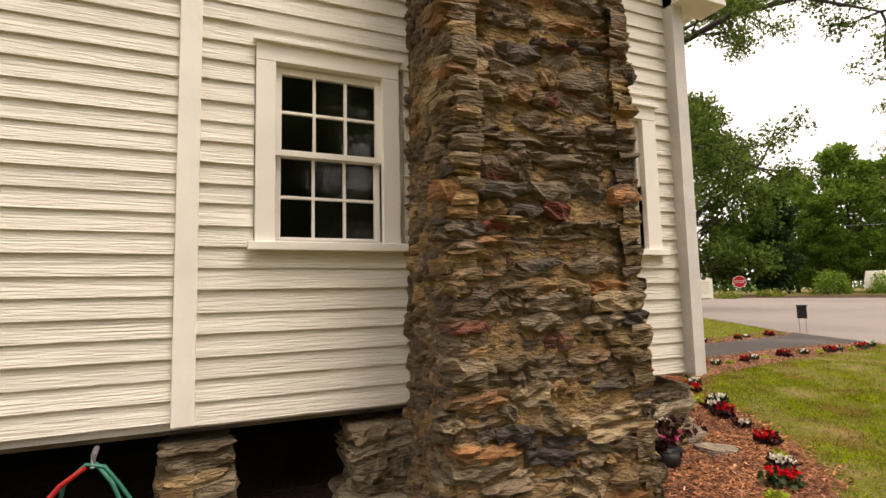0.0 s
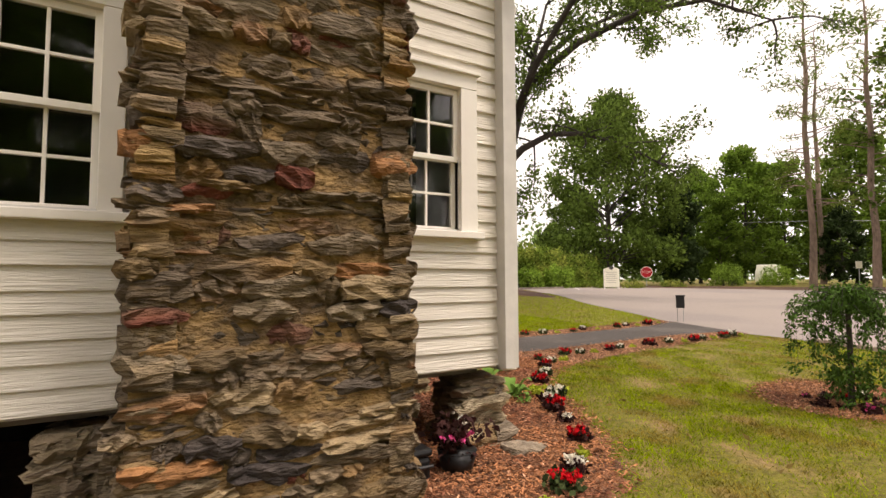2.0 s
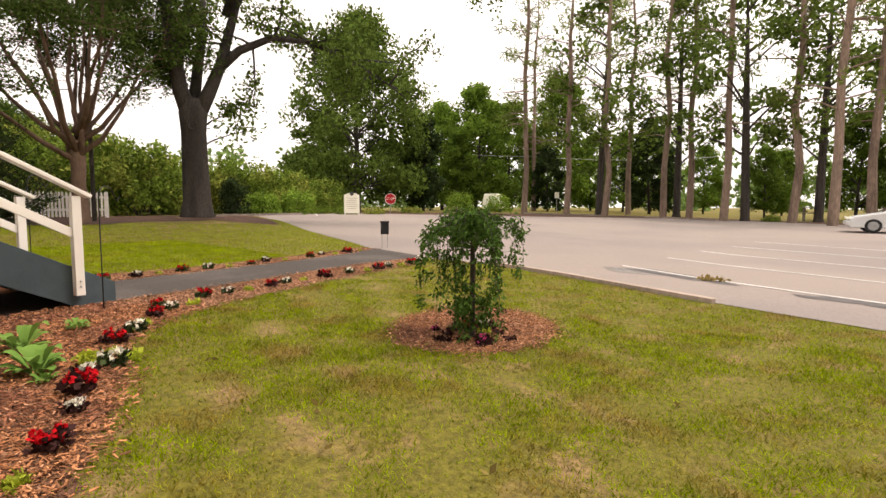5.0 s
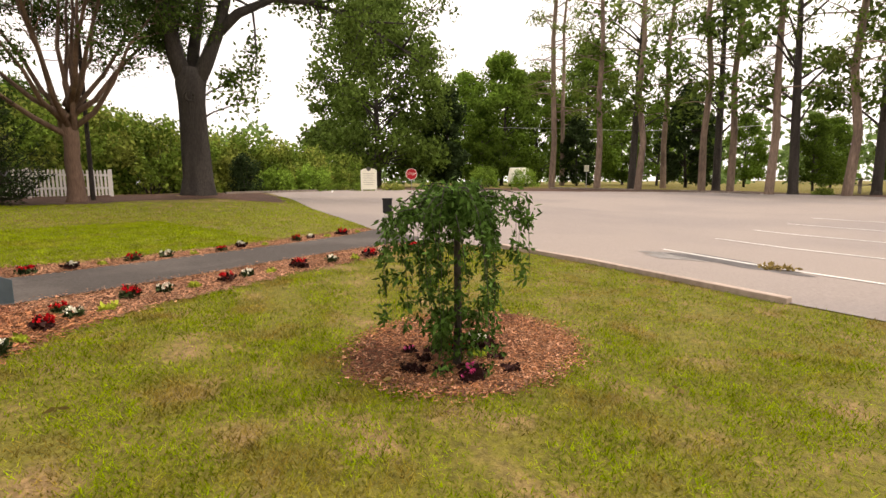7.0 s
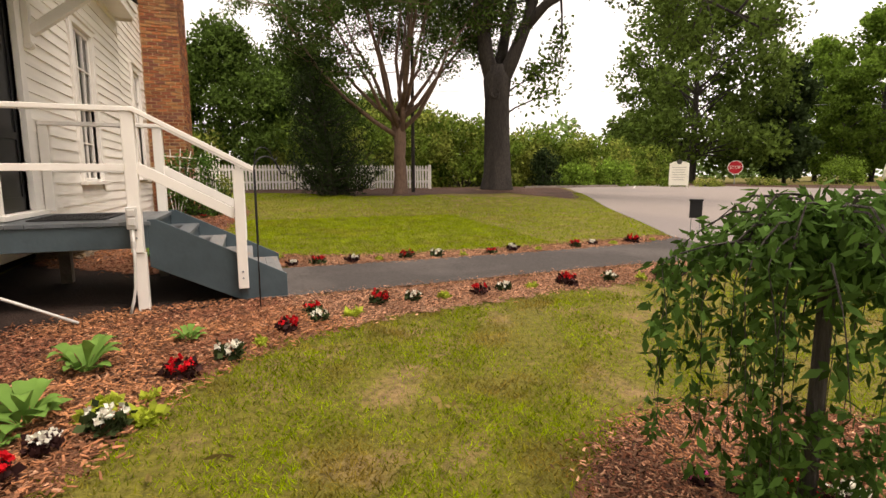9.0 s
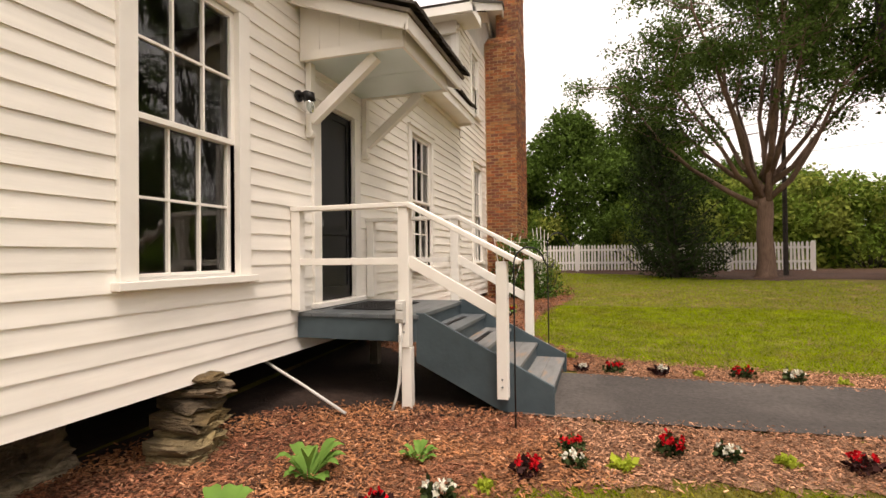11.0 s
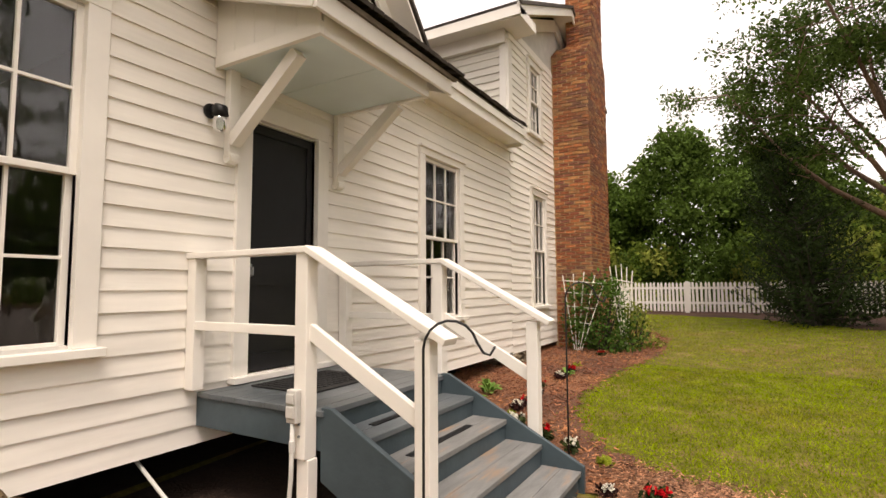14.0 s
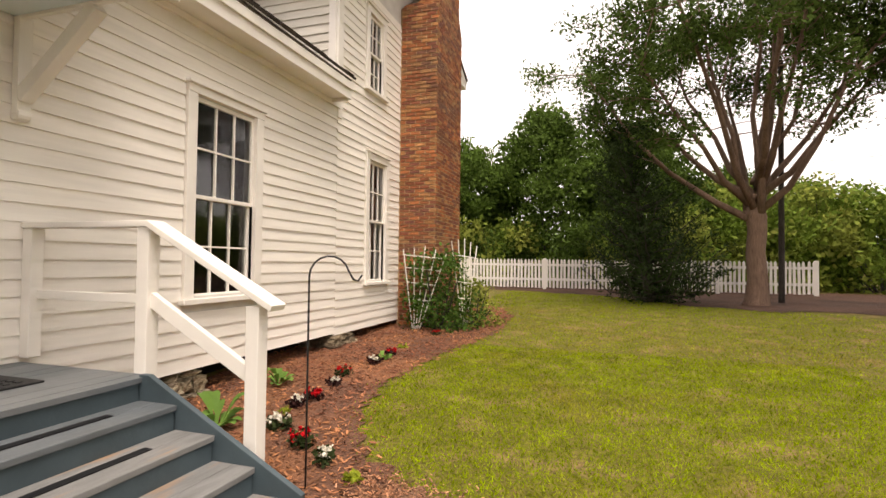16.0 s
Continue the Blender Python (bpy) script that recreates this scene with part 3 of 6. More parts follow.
brng = random.Random(5)


def clad(wall, mesh, f, along, u0, u1, z0, z1, step, blocks, limit=None):
    for row in range(int((z1 - 0.02 - z0) / step) + 1):
        z, st = z0 + row * step + brng.uniform(-0.006, 0.006), step
        a0, a1 = (u0, u1) if limit is None else limit(z + st / 2)
        spans = [(a0, a1)]
        for b0, b1, c0, c1 in blocks:
            if c0 < z + st * 0.5 < c1:
                spans = [s for p, q in spans for s in ((p, min(q, b0)), (max(p, b1), q)) if s[1] - s[0] > 0.015]
        for p, q in spans:
            cuts = [p]
            while q - cuts[-1] > 5.0:
                cuts.append(cuts[-1] + brng.uniform(2.6, 4.4))
            for a, b in zip(cuts, cuts[1:] + [q]):
                ob = new("plank", mesh)
                ob.parent = wall
                ob.location = f(a, brng.uniform(-0.001, 0.004), z - 0.02 + brng.uniform(-0.003, 0.003))
                L = max(0.01, b - a - 0.002)
                ob.scale = (L, 1, st + 0.025) if along == "x" else (1, L, st + 0.025)


CAS = 0.155
sb = [(o[0] - 0.125, o[1] + 0.16, o[2] - 0.08, o[3] + 0.15) for o in SIDE_OPEN]
fb = [(o[0] - 0.125, o[1] + 0.125, o[2] - 0.09, o[3] + 0.14) for o in FRONT_OPEN]
clad(wall_side, BOARD_SIDE, side, "x", -0.195, 3.70, 0.735, 4.25, 0.1285, sb + [(1.3, 2.3, 0, 9)])
clad(wall_side, BOARD_SIDE, side, "x", -6.0, -0.315, 0.77, 4.20, 0.1185, [])
clad(wall_gable, BOARD_SIDE, side, "x", 0, 1, 4.26, 5.9, 0.13, [], lambda z: (-0.25 + (z - 4.25) * 1.157, 3.80 - (z - 4.25) * 1.157))
clad(wall_front, BOARD_FRONT, front, "y", 3.36, GABLE_Y, 0.67, 4.18, 0.1335, fb)
clad(wall_block, BOARD_FRONT, front, "y", GABLE_Y, 17.3, 0.635, 6.30, 0.1335, fb + [(14.6, 16.5, 0, 9)])
clad(wall_upper, BOARD_SIDE, lambda u, n, z: (u, GABLE_Y - n, z), "x", -2.0, FRONT_X - 0.12, 4.0, 6.2, 0.138, [])


def corner_board(name, boxes, label=""):
    b = Buf()
    for q in boxes:
        b.box(*q)
    part(name, b, PAINT, house, label, bevel=0.004)


corner_board("corner_board", [(3.70, 3.836, 3.18, 3.229, 0.67, 4.22), (3.791, 3.836, 3.230, 3.36, 0.66, 4.22)], "broad white corner board")
corner_board("corner_cap", [(3.68, 3.86, 3.165, 3.37, 3.68, 3.74)])
corner_board("corner_board", [(-0.315, -0.195, 3.178, 3.229, 0.72, 4.22)], "broad white corner board")
corner_board("corner_board", [(3.791, 3.83, 12.06, 12.22, 3.9, 6.15), (3.66, 3.790, 12.045, 12.099, 3.9, 6.15)])
corner_board("corner_cap", [(3.64, 3.86, 12.02, 12.24, 6.05, 6.15)])


def window(name, f, u0, u1, z0, z1, cols, label, cas=CAS, head=0.13):
    w = sub(name, house, label)
    for p, q in ((u0 - cas, u0), (u1, u1 + cas)):
        part("side_casing", Buf().box(p, q, -0.11, 0.052, z0 - 0.02, z1 + 0.015, f), PAINT, w, bevel=0.004)
    part("head_casing", Buf().box(u0 - cas, u1 + cas, -0.11, 0.054, z1 + 0.016, z1 + head, f), PAINT, w, bevel=0.004)
    part("drip_cap", Buf().box(u0 - cas - 0.02, u1 + cas + 0.02, 0.0, 0.085, z1 + head + 0.001, z1 + head + 0.03, f), PAINT, w, bevel=0.004)
    part("window_sill", Buf().box(u0 - cas - 0.04, u1 + cas + 0.04, -0.11, 0.095, z0 - 0.075, z0 - 0.021, f), PAINT, w, bevel=0.006)
    zm = (z0 + z1) / 2
    fr = 0.04
    for a, b, nn in ((zm - 0.02, z1, -0.035), (z0 - 0.02, zm + 0.02, -0.075)):
        s = Buf()
        s.box(u0, u0 + fr, nn, nn + 0.038, a, b, f).box(u1 - fr, u1, nn, nn + 0.038, a, b, f)
        s.box(u0 + fr, u1 - fr, nn, nn + 0.038, a, a + fr, f).box(u0 + fr, u1 - fr, nn, nn + 0.038, b - fr, b, f)
        part("sash", s, PAINT, w, bevel=0.003)
        iu0, iu1, iz0, iz1 = u0 + fr, u1 - fr, a + fr, b - fr
        mt = Buf()
        for i in range(1, cols):
            uu = iu0 + (iu1 - iu0) * i / cols
            mt.box(uu - 0.009, uu + 0.009, nn + 0.006, nn + 0.034, iz0, iz1, f)
        zz = (iz0 + iz1) / 2
        mt.box(iu0, iu1, nn + 0.005, nn + 0.033, zz - 0.009, zz + 0.009, f)
        part("muntins", mt, PAINT, w)
        for i in range(cols):
            for j in range(2):
                p0, p1 = iu0 + (iu1 - iu0) * i / cols, iu0 + (iu1 - iu0) * (i + 1) / cols
                q0, q1 = (iz0, zz) if j == 0 else (zz, iz1)
                tilt = brng.uniform(-0.002, 0.002)
                ob = part("pane", Buf().quad(f(p0, nn + 0.012 + tilt, q0), f(p1, nn + 0.012, q0), f(p1, nn + 0.012, q1), f(p0, nn + 0.012 + tilt, q1)), GLASS, w)
                ob.visible_shadow = False
    return w


window("window", side, *SIDE_OPEN[0], 3, "white sash window with twelve dark panes", 0.12)
window("window", side, *SIDE_OPEN[1], 3, "white sash window beside the stone chimney")
window("window", front, *FRONT_OPEN[0], 3, "tall white sash window reflecting trees", 0.13)
window("window", front, *FRONT_OPEN[2], 3, "tall white sash window beyond the steps", 0.12, 0.10)
window("window", front, *FRONT_OPEN[3], 3, "white sash window beside the brick chimney", 0.12)
window("window", front, *FRONT_OPEN[4], 3, "small white upstairs sash window", 0.12)

door = sub("door", house, "dark closed screen door in a white frame")
d0, d1, dz0, dz1 = FRONT_OPEN[1]
for p, q in ((d0 - 0.135, d0), (d1, d1 + 0.135)):
    part("side_casing", Buf().box(p, q, -0.12, 0.052, 1.03, dz1 + 0.01, front), PAINT, door, bevel=0.004)
part("head_casing", Buf().box(d0 - 0.135, d1 + 0.135, -0.12, 0.054, dz1 + 0.011, dz1 + 0.16, front), PAINT, door, bevel=0.004)
part("threshold", Buf().box(d0 - 0.16, d1 + 0.16, -0.12, 0.11, 1.012, 1.06, front), PAINT, door, bevel=0.006)
part("door_leaf", Buf().box(d0 + 0.004, d1 - 0.004, -0.07, -0.035, 1.065, dz1 - 0.004, front), BLACK_DOOR, door, "flat black door leaf")
part("stile", Buf().box(d0 + 0.004, d0 + 0.07, -0.034, -0.022, 1.065, dz1 - 0.004, front).box(d1 - 0.07, d1 - 0.004, -0.034, -0.022, 1.065, dz1 - 0.004, front).box(d0 + 0.07, d1 - 0.07, -0.034, -0.022, 1.75, 1.82, front).box(d0 + 0.07, d1 - 0.07, -0.034, -0.022, dz1 - 0.08, dz1 - 0.004, front).box(d0 + 0.07, d1 - 0.07, -0.034, -0.022, 1.065, 1.20, front), BLACK_DOOR, door)
part("door_handle", Buf().box(d0 + 0.015, d0 + 0.06, -0.021, 0.0, 1.82, 1.92, front).tube([front(d0 + 0.037, 0.0, 1.89), front(d0 + 0.037, 0.04, 1.89), front(d0 + 0.037, 0.04, 1.83), front(d0 + 0.037, 0.0, 1.83)], 0.007, 6), GALV, door, "pale metal door latch")

# roofs
EAVE_X, EAVE_Z, RIDGE_X, RIDGE_Z = 4.16, 4.20, 1.78, 6.15


def shingles(name, o, du, dv, nu, nv, rng_seed, label=""):
    """Rows of thin shakes laid over each other from an eave corner o, along du and up dv."""
    rg = random.Random(rng_seed)
    b = Buf()
    o, du, dv = Vector(o), Vector(du), Vector(dv)
    nrm = du.cross(dv).normalized()
    U, V = du.length, dv.length
    eu, ev = du / U, dv / V
    step = V / nv
    for j in range(nv):
        u = 0.0
        while u < U - 0.01:
            w = min(rg.uniform(0.09, 0.20), U - u)
            drop = rg.uniform(-0.015, 0.015)
            p = o + eu * u + ev * (j * step + drop)
            q = p + eu * (w - 0.004)
            up = ev * (step * 1.5)
            t = nrm * rg.uniform(0.03, 0.05)
            k = len(b.v)
            b.v += [tuple(c) for c in (p, q, q + up, p + up, p + t, q + t, q + up + nrm * 0.006, p + up + nrm * 0.006)]
            b.f += [(k + 4, k + 5, k + 6, k + 7), (k, k + 1, k + 5, k + 4), (k, k + 4, k + 7, k + 3), (k + 1, k + 2, k + 6, k + 5)]
            u += w
    return part(name, b, SHINGLE, house, label)


def slab(a, b, c, d, t):
    """A roof deck between four corners, t thick, hung below them."""
    q = Buf()
    n = (Vector(b) - Vector(a)).cross(Vector(d) - Vector(a)).normalized() * t
    top = [Vector(p) for p in (a, b, c, d)]
    q.v = [tuple(p) for p in top] + [tuple(p - n) for p in top]
    q.f = [(0, 1, 2, 3), (7, 6, 5, 4), (0, 4, 5, 1), (1, 5, 6, 2), (2, 6, 7, 3), (3, 7, 4, 0)]
    return q


E0, E1 = 2.90, 11.88
part("roof", slab((EAVE_X, E0, EAVE_Z + 0.16), (EAVE_X, E1, EAVE_Z + 0.16), (RIDGE_X, E1, RIDGE_Z), (RIDGE_X, E0, RIDGE_Z), 0.05), GREY_WOOD, house)
part("roof", slab((RIDGE_X, E0, RIDGE_Z - 0.005), (RIDGE_X, E1, RIDGE_Z - 0.005), (-0.62, E1, EAVE_Z + 0.16), (-0.62, E0, EAVE_Z + 0.16), 0.05), SHINGLE, house)
part("roof", slab((-0.3, 3.0, 4.45), (-0.3, E1, 4.45), (-8.4, E1, 4.3), (-8.4, 3.0, 4.3), 0.05), SHINGLE, house)
shingles("shingles", (EAVE_X + 0.05, E0 - 0.03, EAVE_Z + 0.155), (0, E1 - E0 + 0.03, 0), (RIDGE_X - EAVE_X, 0, RIDGE_Z - EAVE_Z - 0.14), 60, 16, 7, "dark weathered wooden shingles")
part("eave_box", Buf().box(FRONT_X + 0.026, EAVE_X - 0.03, E0 + 0.05, E1 - 0.05, 4.10, 4.15).box(EAVE_X - 0.03, EAVE_X, E0 + 0.02, E1, 4.07, 4.27).box(EAVE_X, EAVE_X + 0.03, E0, E1 + 0.01, 4.20, 4.31).box(FRONT_X + 0.026, EAVE_X - 0.035, E1 - 0.045, E1 - 0.01, 4.05, 4.30), PAINT, house, "white boxed eave", bevel=0.004)
part("frieze_board", Buf().box(FRONT_X, FRONT_X + 0.03, 3.36, GABLE_Y, 3.90, 4.095).box(FRONT_X + 0.03, FRONT_X + 0.07, 3.36, GABLE_Y, 4.03, 4.095), PAINT, house, bevel=0.004)
rake = Buf()
for sgn in (1, -1):
    rake.beam((1.78, 3.13, 5.98), (1.78 + sgn * 2.42, 3.13, 4.10), 0.03, 0.2)
    rake.beam((1.78, 3.02, 6.06), (1.78 + sgn * 2.46, 3.02, 4.14), 0.26, 0.03)
rake.box(3.66, EAVE_X, 2.93, 3.20, 4.02, 4.12)
part("rake_board", rake, PAINT, house, "white rake boards and cornice return", bevel=0.004)

# front cross gable above the entry
cg = Buf()
cg.v = [(x, y, z) for x in (3.70, 3.80) for y, z in ((5.55, 4.25), (8.75, 4.25), (7.15, 6.25))]
cg.f = [(0, 2, 1), (3, 4, 5), (0, 1, 4, 3), (1, 2, 5, 4), (2, 0, 3, 5)]
wall_cross = part("gable_wall", cg, WALL_CORE, house, "small clapboard gable above the entry")
clad(wall_cross, BOARD_FRONT, lambda u, n, z: (3.80 + n, u, z), "y", 0, 1, 4.27, 6.1, 0.138, [], lambda z: (5.60 + (z - 4.25) * 0.8, 8.70 - (z - 4.25) * 0.8))
rk = Buf()
for sgn in (1, -1):
    rk.beam((3.87, 7.15, 6.30), (3.87, 7.15 + sgn * 1.80, 4.20), 0.04, 0.2)
    rk.beam((4.00, 7.15, 6.40), (4.00, 7.15 + sgn * 1.88, 4.21), 0.30, 0.03)
part("rake_board", rk, PAINT, house, "white rake boards of the entry gable", bevel=0.004)
for sgn in (1, -1):
    a, b = (4.17, 7.15, 6.46), (4.17, 7.15 + sgn * 1.95, 4.21)
    q = slab(a, b, (2.2, b[1], b[2]), (1.9, a[1], a[2]), 0.04) if sgn < 0 else slab(b, a, (1.9, a[1], a[2]), (2.2, b[1], b[2]), 0.04)
    part("roof", q, SHINGLE, house)

# two-storey block roof
part("roof", slab((4.25, 11.62, 6.42), (-8, 11.62, 6.42), (-8, 14.75, 7.86), (4.25, 14.75, 7.86), -0.06), SHINGLE, house)
part("roof", slab((4.25, 17.88, 6.42), (-8, 17.88, 6.42), (-8, 14.75, 7.86), (4.25, 14.75, 7.86), 0.06), SHINGLE, house)
part("cornice", Buf().box(-6, 4.18, 11.68, 12.04, 6.22, 6.28).box(-6, 4.22, 11.64, 11.68, 6.20, 6.42).box(3.82, 4.22, 11.68, 12.4, 6.18, 6.36).box(-6, 3.80, 11.98, 12.075, 5.98, 6.22), PAINT, house, "deep white cornice", bevel=0.006)
rk = Buf()
for sgn in (1, -1):
    rk.beam((4.2, 14.75, 7.74), (4.2, 14.75 + sgn * 3.1, 6.30), 0.04, 0.2)
    rk.beam((4.0, 14.75, 7.72), (4.0, 14.75 + sgn * 3.1, 6.28), 0.40, 0.03)
    rk.beam((3.83, 14.75, 7.50), (3.83, 14.75 + sgn * 2.7, 6.30), 0.05, 0.24)
rk.box(3.83, 4.22, 17.2, 17.85, 6.16, 6.34)
part("rake_board", rk, PAINT, house, "white gable rake boards", bevel=0.004)

# ---- entry canopy ----
canopy = thing("door_canopy", (FRONT_X, 7.1, 2.6), "small shingled hood on white brackets above the door", "canopy")
o = Vector((FRONT_X, 7.1, 2.6))


def c_(x, y, z):
    return (x - o.x, y - o.y, z - o.z)


CY0, CY1, CX = 6.28, 7.95, 4.95
SY0, SY1, SX = 6.40, 7.72, 4.88
for y0, y1 in ((SY0 + 0.03, 7.05), (7.058, SY1 - 0.03)):
    part("ceiling_panel", Buf().box(FRONT_X + 0.03, SX - 0.03, y0, y1, 3.39, 3.41, c_), SOFFIT, canopy, "pale blue painted ceiling")
part("frame", Buf().box(FRONT_X + 0.03, SX, SY0 - 0.01, SY0 + 0.03, 3.37, 3.46, c_).box(FRONT_X + 0.03, SX, SY1 - 0.03, SY1 + 0.01, 3.37, 3.46, c_).box(SX - 0.03, SX, SY0 + 0.03, SY1 - 0.03, 3.37, 3.56, c_), PAINT, canopy, bevel=0.004)
for y0, y1 in ((SY0, SY0 + 0.02), (SY1 - 0.02, SY1)):
    x, i = FRONT_X + 0.03, 0
    while x < SX - 0.06:
        w = min(0.21, SX - x)
        top0, top1 = (3.95 - (q - FRONT_X) * 0.36 for q in (x, x + w - 0.004))
        b = Buf()
        b.v = [c_(xx, yy, zz) for yy in (y0, y1) for xx, zz in ((x, 3.45), (x + w - 0.004, 3.45), (x + w - 0.004, max(3.47, top1)), (x, top0))]
        b.f = [(0, 1, 2, 3), (7, 6, 5, 4), (0, 4, 5, 1), (1, 5, 6, 2), (2, 6, 7, 3), (3, 7, 4, 0)]
        part("board", b, PAINT, canopy)
        x += w
slope = Vector((CX - FRONT_X - 0.02, 0, -0.42)).normalized()
part("fascia", Buf().beam(c_(FRONT_X + 0.03, CY0, 3.93), c_(CX, CY0, 3.53), 0.035, 0.13).beam(c_(FRONT_X + 0.03, CY1, 3.93), c_(CX, CY1, 3.53), 0.035, 0.13).beam(c_(CX + 0.01, CY0 - 0.02, 3.52), c_(CX + 0.01, CY1 + 0.02, 3.52), 0.03, 0.13), PAINT, canopy, "white fascia", bevel=0.004)
part("roof_deck", Buf().beam(c_(FRONT_X + 0.03, 7.12, 4.02), c_(CX + 0.05, 7.12, 3.60), CY1 - CY0 + 0.12, 0.03), GREY_WOOD, canopy)
b = Buf()
for j in range(6):
    y = CY0 - 0.09
    rg = random.Random(40 + j)
    while y < CY1 + 0.07:
        w = rg.uniform(0.1, 0.2)
        t0 = 1 - j / 6 + rg.uniform(0, 0.012)
        p0 = Vector(c_(FRONT_X + 0.03 + (CX + 0.07 - FRONT_X) * t0, y, 4.05 - 0.42 * t0))
        t1 = max(0, t0 - 0.24)
        p1 = Vector(c_(FRONT_X + 0.03 + (CX + 0.07 - FRONT_X) * t1, y, 4.05 - 0.42 * t1))
        k = len(b.v)
        wy = Vector((0, min(w, CY1 + 0.09 - y) - 0.004, 0))
        up = Vector((0.01, 0, rg.uniform(0.02, 0.032)))
        b.v += [tuple(q) for q in (p0, p0 + wy, p1 + wy, p1, p0 + up, p0 + wy + up, p1 + wy + up * 0.3, p1 + up * 0.3)]
        b.f += [(k + 4, k + 5, k + 6, k + 7), (k, k + 1, k + 5, k + 4), (k, k + 4, k + 7, k + 3), (k + 1, k + 2, k + 6, k + 5)]
        y += w
part("shingles", b, SHINGLE, canopy, "dark curling wooden shingles")
for y in (6.53, 7.73):
    br = sub("bracket", canopy)
    part("wall_plate", Buf().box(FRONT_X + 0.03, FRONT_X + 0.09, y - 0.045, y + 0.045, 2.71, 3.39, c_).tube([c_(FRONT_X + 0.06, y - 0.042, 2.71), c_(FRONT_X + 0.06, y + 0.042, 2.71)], 0.045, 12), PAINT, br, bevel=0.004)
    part("brace", Buf().beam(c_(FRONT_X + 0.08, y, 2.83), c_(4.55, y, 3.37), 0.085, 0.095), PAINT, br, bevel=0.004)

lamp = thing("wall_lamp", front(6.36, 0.03, 3.0), "black outdoor wall lamp with a ribbed clear jar", "lamp")
part("back_plate", Buf().tube([(0, 0, 0.03), (0.02, 0, 0.03)], 0.055, 16), BLACK_METAL, lamp)
part("cap", Buf().tube([(0.02, 0, 0.03), (0.09, 0, 0.035), (0.12, 0, 0.02), (0.12, 0, -0.02)], [0.02, 0.04, 0.055, 0.06], 16), BLACK_METAL, lamp, smooth=True)
part("jar", Buf().tube([(0.12, 0, -0.02), (0.12, 0, -0.06), (0.12, 0, -0.11), (0.12, 0, -0.14), (0.12, 0, -0.15)], [0.045, 0.05, 0.048, 0.035, 0.01], 16), GLASS, lamp, "clear glass jar", smooth=True)

# ---- entry steps ----
steps = thing("entry_steps", (3.9, 6.95, 0.3), "grey-painted wooden porch steps with white railings", "steps")
so = Vector((3.9, 6.95, 0.3))


def s_(x, y, z):
    return (x - so.x, 6.27 + (y - 6.18) * 0.984 - so.y, z - so.z)


DZ, DX = 1.005, 5.0
x = FRONT_X + 0.05
i = 0
while x < DX - 0.02:
    w = min(0.135, DX + 0.02 - x)
    part("deck_board", Buf().box(x, x + w - 0.004, 6.22, 7.72, DZ - 0.035, DZ + brng.uniform(-0.001, 0.001), s_), GREY_PAINT, steps, bevel=0.003)
    x += w
part("deck_skirt", Buf().box(FRONT_X + 0.03, DX - 0.01, 6.235, 6.27, 0.77, DZ - 0.036, s_).box(FRONT_X + 0.03, DX - 0.01, 7.67, 7.705, 0.77, DZ - 0.036, s_).box(DX - 0.045, DX - 0.01, 6.27, 7.67, 0.80, DZ - 0.036, s_), GREY_SIDE, steps, "blue-grey painted skirt board", bevel=0.004)
TREADS = [(5.00, 0.865), (5.28, 0.72), (5.56, 0.575), (5.84, 0.43)]
for i, (x, z) in enumerate(TREADS):
    part("riser", Buf().box(x - 0.02, x, 6.28, 7.64, z - 0.005, z + 0.108, s_), GREY_SIDE, steps)
    for k in range(2):
        part("tread", Buf().box(x + 0.003 + k * 0.146, x + 0.146 + k * 0.146, 6.27, 7.65, z - 0.035, z, s_), WORN_TREAD if i > 0 else GREY_PAINT, steps, "worn grey stair tread" if i else "", bevel=0.005)
    if i < 2:
        part("grip_strip", Buf().box(x + 0.10, x + 0.15, 6.55, 7.35, z + 0.001, z + 0.006, s_), BLACK_PLASTIC, steps, "black anti-slip strip")
part("riser", Buf().box(6.09, 6.11, 6.28, 7.64, 0.20, 0.394, s_), GREY_SIDE, steps)
for y in (6.235, 7.652):
    b = Buf()
    pr = [(4.99, 1.02), (5.06, 1.02), (6.15, 0.46), (6.15, 0.18), (5.72, 0.24), (4.99, 0.60)]
    b.v = [s_(x, yy, z) for yy in (y, y + 0.04) for x, z in pr]
    b.f = [tuple(range(6)), tuple(range(11, 5, -1))] + [(j, j + 6, (j + 1) % 6 + 6, (j + 1) % 6) for j in range(6)]
    part("stringer", b, GREY_SIDE, steps, "blue-grey stair stringer", bevel=0.004)
